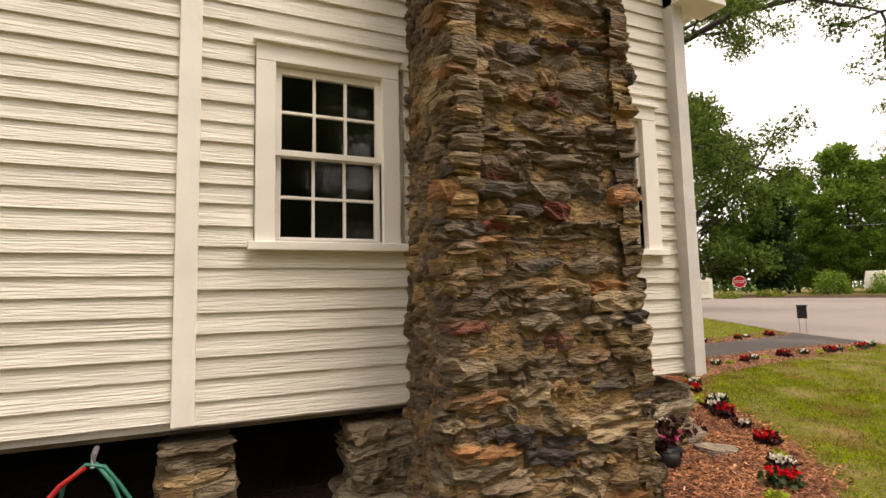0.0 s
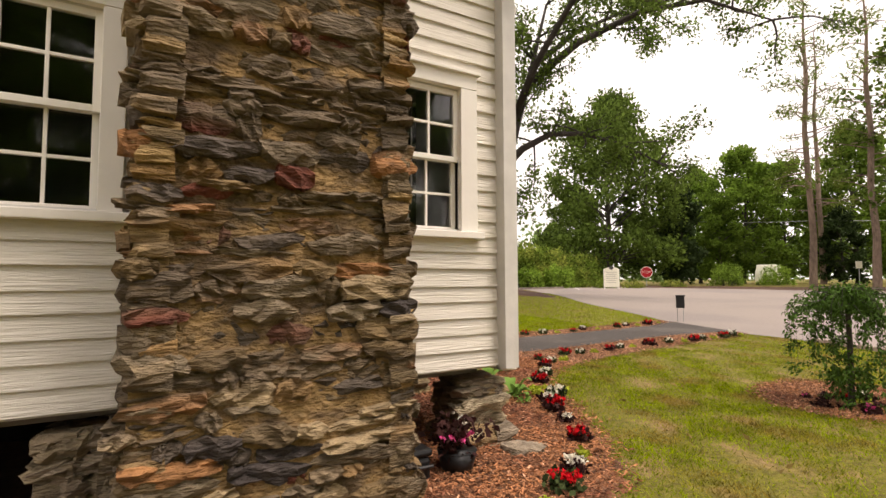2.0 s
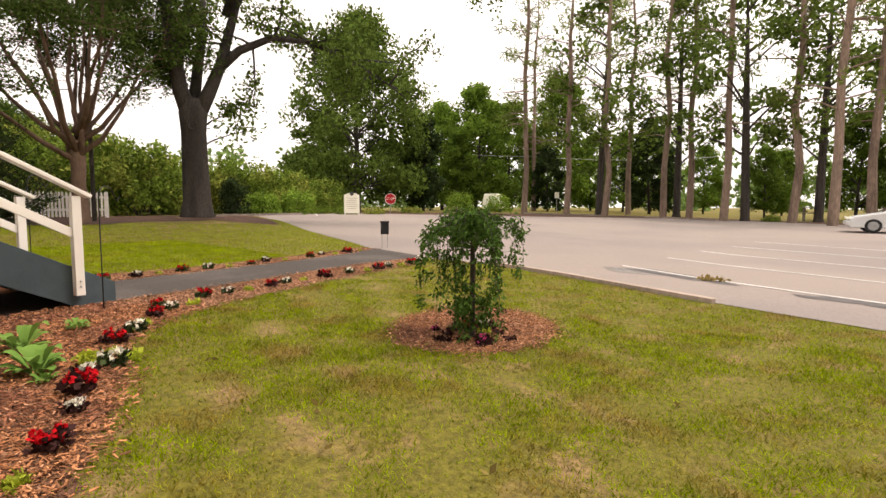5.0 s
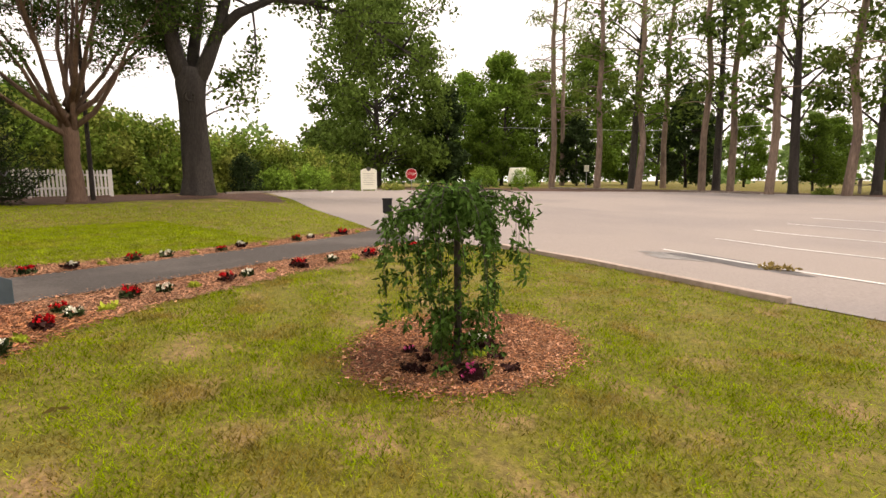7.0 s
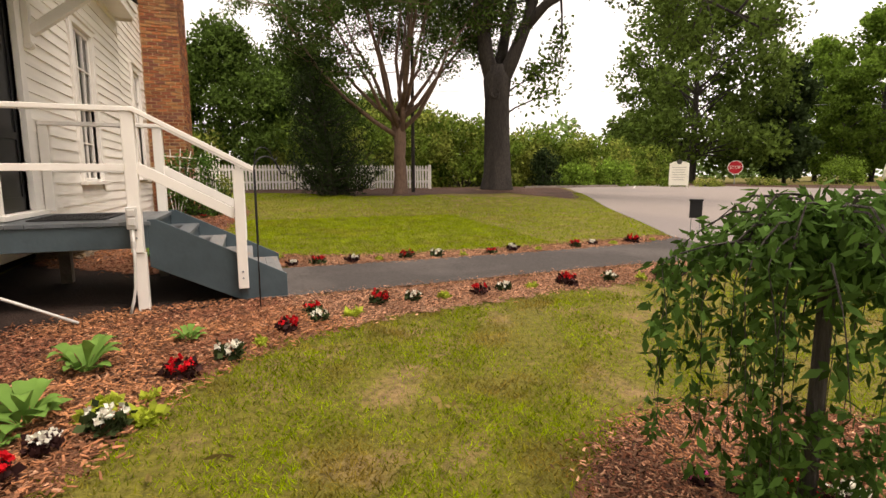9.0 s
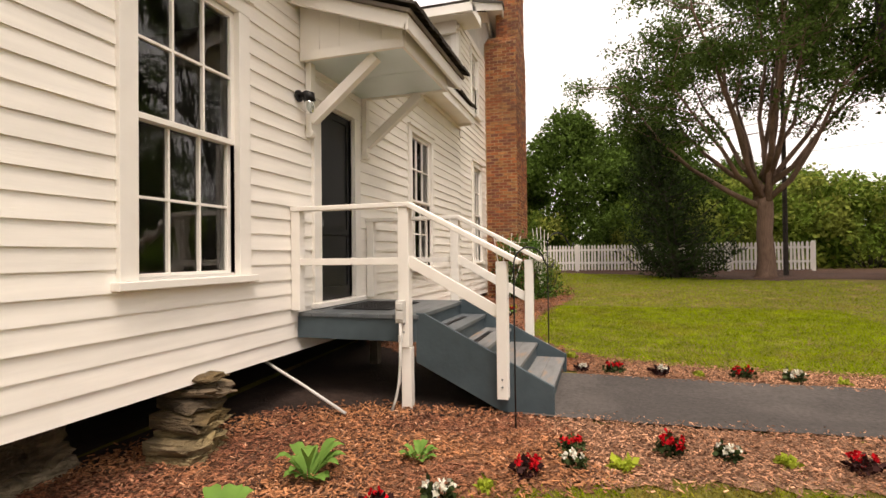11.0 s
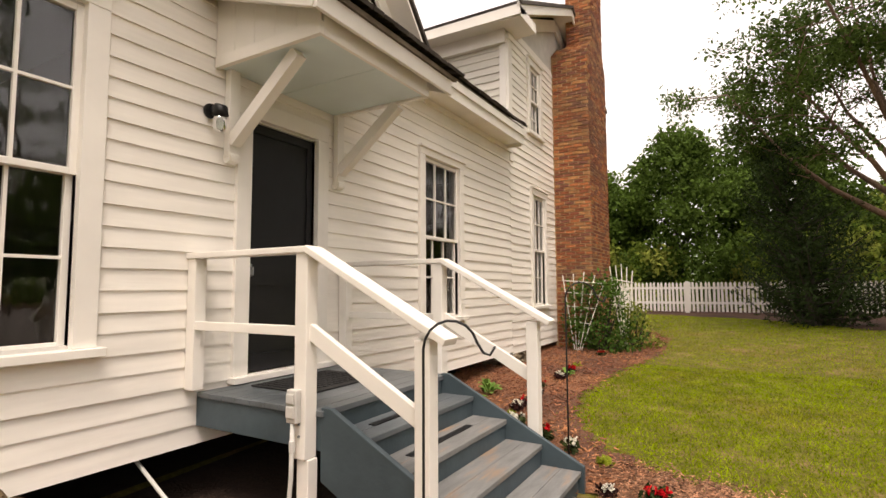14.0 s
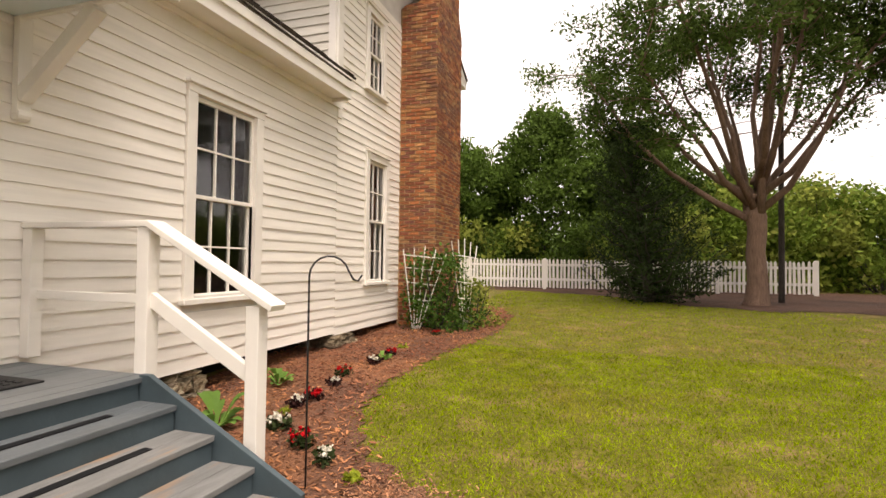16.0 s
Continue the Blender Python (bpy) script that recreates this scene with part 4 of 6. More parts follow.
for y, yo in ((6.18, -1), (7.765, 1)):
    part("post", Buf().box(4.87, 4.965, y - 0.048, y + 0.048, 0.74, 1.93, s_), PAINT, steps, "white railing post", bevel=0.006)
    part("leg", Buf().box(4.885, 4.975, y - 0.03, y + 0.05, 0.14, 0.738, s_), PAINT, steps, "white leg under the landing", bevel=0.006)
    part("post", Buf().box(5.71, 5.80, y - 0.045, y + 0.045, 0.36, 1.46, s_), PAINT, steps, "white railing post", bevel=0.006)
    part("post", Buf().box(FRONT_X + 0.03, FRONT_X + 0.12, y - 0.045, y + 0.045, 1.03, 1.93, s_), PAINT, steps, "white railing post", bevel=0.006)
    part("top_rail", Buf().box(FRONT_X + 0.03, 4.98, y - 0.06, y + 0.06, 1.931, 1.972, s_), PAINT, steps, bevel=0.006)
    part("top_rail", Buf().beam(s_(4.95, y, 1.958), s_(5.90, y, 1.452), 0.135, 0.042), PAINT, steps, "sloping white handrail", bevel=0.006)
    part("mid_rail", Buf().box(FRONT_X + 0.12, 4.87, y - 0.02 + yo * 0.02, y + 0.02 + yo * 0.02, 1.44, 1.50, s_), PAINT, steps, bevel=0.004)
    part("mid_rail", Buf().beam(s_(4.95, y, 1.475), s_(5.72, y, 1.05), 0.04, 0.09), PAINT, steps, bevel=0.004)
    for px, pz in ((5.755, 0.46), (5.755, 0.52), (4.92, 0.87), (4.92, 0.94)):
        part("bolt", Buf().tube([s_(px, y + yo * 0.044, pz), s_(px, y + yo * 0.054, pz)], 0.009, 8), GALV, steps)
part("deck_leg", Buf().box(4.86, 4.95, 7.55, 7.64, 0.2, 0.80, s_), GREY_WOOD, steps)
part("deck_leg", Buf().box(3.95, 4.05, 7.5, 7.6, 0.2, 0.80, s_), GREY_WOOD, steps)

mat_b = Buf()
mat_b.box(4.02, 4.62, 6.72, 7.52, 0, 0.012, lambda x, y, z: (x - 4.3, y - 7.1, z))
mo = thing("door_mat", (4.30, 7.0, DZ + 0.002), "black rubber door mat on the grey landing", "mat")
part("pad", mat_b, RUBBER, mo, bevel=0.005)
b = Buf()
for i in range(9):
    for j in range(12):
        b.box(-0.26 + i * 0.06, -0.225 + i * 0.06, -0.35 + j * 0.06, -0.32 + j * 0.06, 0.012, 0.017)
tagged(part("rib", b, RUBBER, mo), kind="stuff")

outlet = thing("outlet_box", (4.90, 6.205, 0.95), "grey weatherproof outlet box on the railing post", "outlet")
part("box", Buf().box(-0.04, 0.04, -0.03, 0.015, 0.0, 0.19).box(-0.03, 0.03, -0.045, -0.03, 0.03, 0.1).box(-0.03, 0.03, -0.045, -0.03, 0.11, 0.17), PVC, outlet, bevel=0.008)
part("conduit", Buf().tube([(0, -0.015, 0), (0, -0.02, -0.3), (-0.01, -0.03, -0.5), (-0.03, -0.05, -0.62), (-0.06, -0.09, -0.74)], 0.013, 10), PVC, outlet, "grey-white conduit", smooth=True)
part("coupling", Buf().tube([(0, -0.016, -0.16), (0, -0.017, -0.10)], 0.018, 10), PVC, outlet)
pipe = tagged(part("drain_pipe", Buf().tube([(3.62, 5.98, 0.66), (4.1, 5.96, 0.44), (4.52, 5.93, 0.24)], 0.013, 10), PVC, smooth=True), "thin white pipe slanting out from under the house", "pipe")

# Walls added out of view to stop light reaching under the house.
part("foundation_wall", Buf().box(-8.1, -8.0, 3.6, 17.3, -0.2, 4.2).box(-8.0, 3.6, 17.2, 17.3, -0.2, 0.62), WALL_CORE, house, "plain back wall down to the ground")

stain = [[(14.05 + r * 0.36 * (1 + 0.3 * math.sin(3 * a) + 0.15 * math.sin(5 * a + 2)) * math.cos(a), 1.95 + r * 0.95 * (1 + 0.25 * math.sin(2 * a + 1) + 0.15 * math.sin(7 * a)) * math.sin(a)) for r in (0, 0.4, 0.75, 1.0)] for a in (2 * math.pi * k / 40 for k in range(41))]
tagged(part("damp_stain", sheet(stain, 0.017), WET_ASPHALT, smooth=True), "dark damp stain on the asphalt", "stain", kind="structure")

# ---- stonework ----


def rock_shape(seed, nx=5, nz=3, soft=0.2):
    """A rough stone in a unit box, its face towards -y, open at the back."""
    rg = random.Random(seed)
    grid = {}
    b = Buf()

    def vert(i, j, k):
        if (i, j, k) not in grid:
            x, z = i / nx - 0.5, k / nz - 0.5
            y = (-0.5, 0.5)[j]
            edge = max(abs(x), abs(z)) * 2
            if j == 0:
                y += 0.10 * edge ** 3 + rg.uniform(-0.14, 0.14)
                cx = 1 - soft * (abs(z) * 2) ** 2
                cz = 1 - soft * 1.4 * (abs(x) * 2) ** 2
                x, z = x * cx + rg.uniform(-0.05, 0.05), z * cz + rg.uniform(-0.13, 0.13)
            else:
                x, z = x * 0.94, z * 0.9
            grid[i, j, k] = len(b.v)
            b.v.append((x, y, z))
        return grid[i, j, k]

    for i in range(nx):
        for k in range(nz):
            b.f.append((vert(i, 0, k), vert(i + 1, 0, k), vert(i + 1, 0, k + 1), vert(i, 0, k + 1)))
    for i in range(nx):
        b.f.append((vert(i, 1, 0), vert(i + 1, 1, 0), vert(i + 1, 0, 0), vert(i, 0, 0)))
        b.f.append((vert(i, 0, nz), vert(i + 1, 0, nz), vert(i + 1, 1, nz), vert(i, 1, nz)))
    for k in range(nz):
        b.f.append((vert(0, 1, k), vert(0, 0, k), vert(0, 0, k + 1), vert(0, 1, k + 1)))
        b.f.append((vert(nx, 0, k), vert(nx, 1, k), vert(nx, 1, k + 1), vert(nx, 0, k + 1)))
    return b


ROCKS = [rock_shape(s) for s in range(18)]
ROCK_MESH = [r.mesh("stone", STONE) for r in ROCKS]
PIER_MESH = [r.mesh("stone", PIER_STONE) for r in ROCKS]


def courses(u0, u1, z0, z1, rg, low=0.035, high=0.12, wide=(0.10, 0.44)):
    z = z0
    while z < z1:
        h = rg.uniform(low, high)
        u = u0 - rg.uniform(0, 0.08)
        while u < u1 - 0.03:
            w = min(rg.uniform(*wide), u1 + rg.uniform(-0.04, 0.05) - u)
            if w < 0.03:
                break
            hh = h * rg.uniform(0.75, 1.3)
            yield u + w / 2, z + h / 2 + rg.uniform(-0.012, 0.012), w, hh
            u += w
        z += h


chim = thing("stone_chimney", (1.8, 2.8, 0), "massive rough fieldstone chimney against the side wall", "chimney")
CO = Vector((1.8, 2.8, 0))
core = Buf()
core.v = [(x - CO.x, y - CO.y, z) for z, m in ((-0.1, -0.05), (1.2, 0.0), (7.4, 0.06)) for x, y in ((1.125 + m, 2.478 + m), (2.465 - m, 2.478 + m), (2.465 - m, 3.22), (1.125 + m, 3.22))]
core.f = [(3, 2, 1, 0), (8, 9, 10, 11)] + [(i + r, (i + 1) % 4 + r, (i + 1) % 4 + 4 + r, i + 4 + r) for r in (0, 4) for i in range(4)]
part("mortar_core", core, MORTAR, chim, "brown clay mortar")
crg = random.Random(21)


def flare(z):
    return 0.05 * max(0, 1 - z / 0.9) - 0.012 * max(0, z - 1)


for u, z, w, h in courses(1.10, 2.49, 0.02, 4.35, crg):
    ob = new("stone", crg.choice(ROCK_MESH))
    ob.parent = chim
    s = 1 + flare(z) * 1.2
    out = crg.uniform(-0.045, 0.035) + flare(z)
    ob.matrix_basis = pose((u - 1.8) * s, 2.535 - out - 2.8, z, crg.uniform(-7, 7), crg.uniform(-6, 6), crg.uniform(-6, 6)) @ Matrix.Diagonal((w * 1.05 * crg.choice((-1, 1)), 0.19, h * 1.06, 1))


def joined_rocks(name, spots, material, parent, label=""):
    b = Buf()
    for m, shape in spots:
        k = len(b.v)
        b.v += [tuple(m @ Vector(p)) for p in shape.v]
        b.f += [tuple(k + i for i in q) for q in shape.f]
    ob = part(name, b, material, parent, label)
    return tagged(ob, kind="stuff")


spots = []
for face in (-1, 1):
    for u, z, w, h in courses(2.47, 3.2, 0.02, 4.35, crg, wide=(0.10, 0.34)):
        out = crg.uniform(-0.02, 0.025) + flare(z)
        x = (1.185 - out) if face < 0 else (2.405 + out)
        spots.append((pose(x - 1.8, u - 2.8, z, crg.uniform(-7, 7), crg.uniform(-5, 5), 90 * face + crg.uniform(-6, 6)) @ Matrix.Diagonal((w * 1.05, 0.17, h * 1.12, 1)), crg.choice(ROCKS)))
for u, z, w, h in courses(1.14, 2.45, 4.35, 7.4, crg):
    spots.append((pose(u - 1.8, 2.535 - 2.8 + 0.05, z, crg.uniform(-7, 7), crg.uniform(-5, 5), crg.uniform(-6, 6)) @ Matrix.Diagonal((w * 1.05, 0.17, h * 1.12, 1)), crg.choice(ROCKS)))
joined_rocks("side_stone", spots, STONE_LOOSE, chim, "rough ochre and grey fieldstones")


def pier(x, y, w, d, z0, z1, seed, label, lean=0.0, bulge=0.15):
    rg = random.Random(seed)
    p = thing("stone_pier", (x, y, z0), label, "pier", "stone piers under the house")
    part("rubble_core", Buf().box(-w * 0.32, w * 0.32, -d * 0.32, d * 0.32, 0, z1 - z0), MORTAR, p)
    z = 0.0
    while z < z1 - z0 - 0.02:
        h = min(rg.uniform(0.07, 0.15), z1 - z0 - z)
        k = 1 + bulge * rg.uniform(-0.6, 1) + 0.25 * max(0, 1 - z / 0.25)
        for side_i in range(4):
            L, D = (w, d) if side_i % 2 == 0 else (d, w)
            a = 90 * side_i
            n = 1 if L * k < 0.4 or rg.random() < 0.45 else 2
            for q in range(n):
                m = pose(0, 0, z + h / 2, 0, 0, a) @ pose(((q + 0.5) / n - 0.5) * L * k, -D * k / 2 + 0.09 + rg.uniform(-0.02, 0.02), 0, rg.uniform(-6, 6), rg.uniform(-6, 6), rg.uniform(-8, 8)) @ Matrix.Diagonal((L * k / n * 1.1, 0.22, h * 1.15, 1))
                ob = new("stone", rg.choice(PIER_MESH))
                ob.parent, ob.matrix_basis = p, m
        z += h
    return p


pier(-0.19, 3.42, 0.32, 0.36, 0.0, 0.60, 1, "pale rough fieldstone pier under the wall")
pier(0.95, 3.40, 0.36, 0.42, 0.0, 0.60, 2, "rough fieldstone pier beside the chimney", bulge=0.3)
pier(3.58, 3.50, 0.40, 0.40, 0.0, 0.60, 3, "stacked fieldstone pier under the house corner", bulge=0.15)
pier(2.9, 4.4, 0.5, 0.5, 0.0, 0.60, 7, "stacked fieldstone pier in the shade under the house")
flat = thing("stone_pier", (3.76, 5.03, 0.02), "leaning stack of flat yellow-brown fieldstones under the front wall", "pier", "stone piers under the house")
frg = random.Random(5)
z = 0.0
for i, (w, h) in enumerate(((0.50, 0.10), (0.42, 0.10), (0.40, 0.09), (0.34, 0.06), (0.36, 0.09), (0.34, 0.08), (0.28, 0.06), (0.24, 0.05), (0.20, 0.045))):
    ob = new("stone", ROCKS[(5 * i + 2) % 18].mesh("stone", OCHRE_STONE))
    ob.parent = flat
    ob.matrix_basis = pose(frg.uniform(-0.02, 0.03), frg.uniform(-0.03, 0.03) + (0.04 if i % 2 else -0.02) + 0.25 * z, z + h / 2, frg.uniform(-8, 8), frg.uniform(-5, 5), 90 + frg.uniform(-14, 14)) @ Matrix.Diagonal((w, 0.38, h * 1.12, 1))
    z += h
pier(3.55, 9.3, 0.40, 0.44, 0.28, 0.60, 5, "low fieldstone pier under the front wall")
pier(3.60, 12.3, 0.42, 0.5, 0.38, 0.60, 6, "low pale stone pier under the front wall")
for i, (x, y, w, d) in enumerate(((3.80, 3.05, 0.42, 0.26), (3.83, 3.97, 0.34, 0.26), (2.35, 2.30, 0.5, 0.22))):
    st = tagged(part("flat_stone", ROCKS[i + 3].mesh("flat_stone", PIER_STONE)), "flat fieldstone lying in the mulch", "stone")
    st.matrix_basis = pose(x, y, height(x, y) + 0.012, 90 + 180, 4, 35 * i) @ Matrix.Diagonal((w, 0.08, d, 1))

# ---- brick chimney ----
bc = thing("brick_chimney", (3.82, 15.5, 0.4), "tall weathered red brick chimney on the gable end", "chimney")
BO = Vector((3.82, 15.5, 0.4))


def prism(x0, x1, lo, hi, z0, z1, b):
    (a0, a1), (c0, c1) = lo, hi
    k = len(b.v)
    b.v += [(x - BO.x, y - BO.y, z - BO.z) for z, (p, q) in ((z0, (a0, a1)), (z1, (c0, c1))) for x, y in ((x0, p), (x1, p), (x1, q), (x0, q))]
    b.f += [tuple(k + i for i in q) for q in ((3, 2, 1, 0), (4, 5, 6, 7), (0, 1, 5, 4), (1, 2, 6, 5), (2, 3, 7, 6), (3, 0, 4, 7))]


b = Buf()
prism(3.80, 4.575, (14.51, 16.11), (14.51, 16.11), 0.3, 6.72, b)
prism(3.80, 4.575, (14.51, 16.11), (14.96, 15.89), 6.72, 7.05, b)
prism(4.02, 4.565, (14.96, 15.89), (14.96, 15.89), 7.05, 10.4, b)
part("core", b, BRICK_MORTAR, bc, "sandy lime mortar")
cube = Buf().box(-0.5, 0.5, -0.5, 0.5, -0.5, 0.5)
BRICK_UNIT = cube.mesh("brick", BRICK)
krg = random.Random(31)
rest = Buf()


def lay(x, y, z, lx, ly, lz, single):
    if single:
        ob = new("brick", BRICK_UNIT)
        ob.parent = bc
        ob.matrix_basis = pose(x - BO.x, y - BO.y, z - BO.z, krg.uniform(-1, 1), krg.uniform(-1, 1), krg.uniform(-1, 1)) @ Matrix.Diagonal((lx, ly, lz, 1))
    else:
        rest.box(x - lx / 2 - BO.x, x + lx / 2 - BO.x, y - ly / 2 - BO.y, y + ly / 2 - BO.y, z - lz / 2 - BO.z, z + lz / 2 - BO.z)


z, row = 0.55, 0
while z < 10.3:
    t = min(1, max(0, (z - 6.72) / 0.33))
    y0, y1, x0 = 14.5 + 0.45 * t, 16.12 - 0.22 * t, 3.83 + 0.18 * (t > 0.6)
    off = 0.0 if row % 2 else 0.1
    x = x0 - off
    while x < 4.57:
        w = min(0.20, 4.585 - x)
        xa = max(x, x0)
        if x + w - xa > 0.03:
            lay((xa + x + w) / 2, y0 + 0.045 + krg.uniform(-0.004, 0.004), z, x + w - xa - 0.016, 0.10, 0.058, z < 6.7)
            lay((xa + x + w) / 2, y1 - 0.045, z, x + w - xa - 0.016, 0.10, 0.058, False)
        x += 0.205
    y = y0 + 0.0 + off
    while y < y1 - 0.03:
        w = min(0.20, y1 - y)
        lay(4.54 + krg.uniform(-0.004, 0.004), y + w / 2, z, 0.09, w - 0.016, 0.058, False)
        y += 0.205
    z += 0.075
    row += 1
tagged(part("brick_shell", rest, BRICK_REST, bc, "weathered red bricks"), kind="stuff")

# ---- plants ----


def grow(b, p, d, length, r, depth, rg, tips, kids=3, spread=0.7, up=0.15, n=6, shrink=0.68):
    """A tapering limb that wanders and forks; the ends are gathered in tips."""
    p, d = Vector(p), Vector(d).normalized()
    pts, rad = [p.copy()], [r]
    segs = 4
    for i in range(segs):
        d = (d + Vector((rg.gauss(0, 0.16), rg.gauss(0, 0.16), rg.gauss(0, 0.10) + up * 0.4))).normalized()
        p = p + d * length / segs
        pts.append(p.copy())
        rad.append(r * (1 - 0.45 * (i + 1) / segs))
        if depth > 0 and i >= 1 and rg.random() < 0.55:
            q = (d + Vector((rg.gauss(0, spread), rg.gauss(0, spread), rg.gauss(0.05, spread * 0.6)))).normalized()
            grow(b, p, q, length * shrink * rg.uniform(0.6, 1), r * 0.42, depth - 1, rg, tips, kids, spread, up, max(4, n - 1), shrink)
        if depth <= 1:
            tips.append(tuple(p))
    b.tube(pts, rad, n)
    if depth > 0:
        for _ in range(kids):
            q = (d + Vector((rg.gauss(0, spread), rg.gauss(0, spread), rg.gauss(0.1, spread * 0.5)))).normalized()
            grow(b, p, q, length * shrink * rg.uniform(0.75, 1.15), r * 0.5, depth - 1, rg, tips, kids, spread, up, max(4, n - 1), shrink)
    tips.append(tuple(p))


# old oak
OAK = (14.3, 18.0)
oak = thing("oak_tree", (*OAK, height(*OAK) - 0.1), "huge old oak with dark furrowed trunk and spreading limbs", "tree")
rg, wood, tips = random.Random(8), Buf(), []
wood.tube([(0, 0, -0.2), (0, 0, 0.2), (0.02, 0, 0.7), (0, 0.03, 2.0), (-0.02, 0.02, 3.2), (-0.03, 0, 3.9), (-0.05, 0, 4.4)], [0.70, 0.58, 0.49, 0.45, 0.43, 0.49, 0.30], 18)
er = Vector((0.835, -0.55, 0))
back = Vector((0.55, 0.835, 0))
# burl on the trunk below the fork
wood.tube([Vector((0, 0, 3.4)) - back * 0.43 + er * (0.13 * math.cos(a) - 0.05) + Vector((0, 0, 0.17 * math.sin(a))) for a in (2 * math.pi * k / 12 for k in range(13))], 0.045, 6)
OAK_LIMBS = (
    (((-0.12, 0, 3.8), (-0.42, 0, 4.7), (-0.7, 0.1, 6.6), (-0.95, 0.1, 9.5), (-1.4, 0.2, 12.0), (-1.6, 0.2, 14.0)), 0.33, 3),
    (((-0.5, 0, 5.4), (-0.1, 0.3, 7.6), (0.2, 0.4, 10.5), (0.4, 0.4, 13.5)), 0.20, 2),
    (((0.1, 0, 3.8), (0.5, 0, 4.6), (0.95, 0, 5.7), (1.5, 0.2, 7.8), (2.2, 0.3, 10.5), (2.8, 0.3, 13.0)), 0.30, 3),
    (((0.9, 0, 5.6), (1.6, -0.1, 6.3), (2.8, -0.2, 6.9), (4.2, -0.2, 6.9), (6.0, 0.1, 6.5), (7.6, 0.3, 5.7)), 0.19, 2),
    (((1.9, 0.2, 9.3), (4.0, -0.6, 10.8), (6.5, -1.2, 11.8), (9.0, -1.6, 12.0), (11.5, -1.8, 11.0)), 0.20, 2),
    (((1.2, 0.1, 7.6), (2.0, -1.8, 9.4), (3.0, -3.6, 10.8), (4.0, -5.4, 11.6), (4.8, -7.0, 11.4)), 0.18, 2),
    (((-0.7, 0, 7.6), (-2.0, 0.2, 9.0), (-3.8, 0.3, 9.6), (-5.8, 0.3, 10.0)), 0.17, 2),
    (((-0.7, 0.1, 8.0), (-1.6, -1.6, 9.8), (-2.4, -3.2, 11.0), (-3.0, -4.8, 11.2)), 0.15, 2),
    (((0, 0.2, 4.3), (0.3, 1.8, 7.2), (0.4, 3.6, 9.6), (0.5, 5.4, 10.8)), 0.22, 2),
    (((2.0, 0.3, 10.0), (4.2, 1.0, 12.0), (6.4, 1.6, 13.2), (8.4, 2.0, 13.4)), 0.15, 2),
)
for line, r0, skip in OAK_LIMBS:
    pts = [er * u + back * v + Vector((0, 0, z)) for u, v, z in line]
    wood.tube(pts, [r0 * (1 - 0.82 * k / (len(pts) - 1)) for k in range(len(pts))], 9)
    for k in range(skip - 1, len(pts) - 1):
        for f in (0.4, 1.0):
            q, d = pts[k].lerp(pts[k + 1], f), (pts[k + 1] - pts[k]).normalized()
            for _ in range(2 if f < 1 else 3):
                side_way = Vector((rg.gauss(0, 1), rg.gauss(0, 1), rg.gauss(0.05, 0.6))).normalized()
                grow(wood, q, d * 0.6 + side_way, rg.uniform(1.0, 2.1), 0.05, 1, rg, tips, 2, 0.6, -0.02, 5)
for zz in (2.8, 3.5):
    grow(wood, er * 0.4 + Vector((0, 0, zz)), er * 0.9 + Vector((0, 0, 0.5)), 1.1, 0.035, 1, rg, tips, 2, 0.6, 0.1, 5)
part("trunk", wood, BARK, oak, "dark grey oak bark", smooth=True)
nprng = np.random.default_rng(4)
part("crown", Buf().leaves(tips[::2], 0.50, 24, 0.165, nprng, 0.6), LEAF_OAK, oak, "deep green oak leaves")

# spreading red cedar
CED = (11.25, 20.0)
ced = thing("cedar_tree", (*CED, height(*CED) - 0.05), "spreading old cedar with reddish trunk and bare inner limbs", "tree")
rg, wood, tips = random.Random(12), Buf(), []
wood.tube([(0, 0, -0.1), (0.01, 0, 0.15), (0.03, 0.01, 0.7), (-0.02, 0, 1.4), (0.02, 0, 1.9), (0, 0, 2.3), (0, 0, 2.6)], [0.40, 0.29, 0.24, 0.22, 0.22, 0.24, 0.17], 12)
left = Vector((-0.95, -0.31, 0))
for i in range(17):
    a = 2.4 * i + 0.4
    reach = rg.uniform(2.4, 4.0) if i > 3 else rg.uniform(0.5, 1.4)
    out = Vector((math.cos(a), math.sin(a), 0))
    reach *= 0.85 + 0.40 * max(0, out.dot(left))
    rise = rg.uniform(3.4, 6.4) if i > 3 else rg.uniform(6.0, 7.8)
    z0 = 2.1 + 0.13 * (i % 9)
    pts = [Vector((0, 0, z0)) + out * reach * f ** 0.85 + Vector((rg.gauss(0, 0.10), rg.gauss(0, 0.10), rise * f ** 1.15)) for f in (0, 0.18, 0.38, 0.6, 0.8, 1.0)]
    wood.tube(pts, [0.10, 0.08, 0.06, 0.045, 0.03, 0.012], 6)
    for k in (2, 3, 4):
        for f in (0.2, 0.6, 1.0):
            q = pts[k].lerp(pts[k + 1], f)
            for _ in range(1 if k == 2 else 2):
                grow(wood, q, out * 0.6 + Vector((rg.gauss(0, 0.7), rg.gauss(0, 0.7), rg.uniform(-0.1, 0.7))), rg.uniform(0.7, 1.35), 0.022, 1, rg, tips, 2, 0.5, 0.03, 4, 0.7)
part("trunk", wood, CEDAR_BARK, ced, "shreddy reddish-brown cedar bark", smooth=True)
# foliage sits on the outer twigs, the inside stays bare
outer = [q for q in tips if math.hypot(q[0], q[1]) > 1.7 or q[2] > 6.6]
part("crown", Buf().leaves(outer[::3], 0.36, 34, 0.12, nprng, 0.45), LEAF_CEDAR, ced, "dull green cedar foliage")

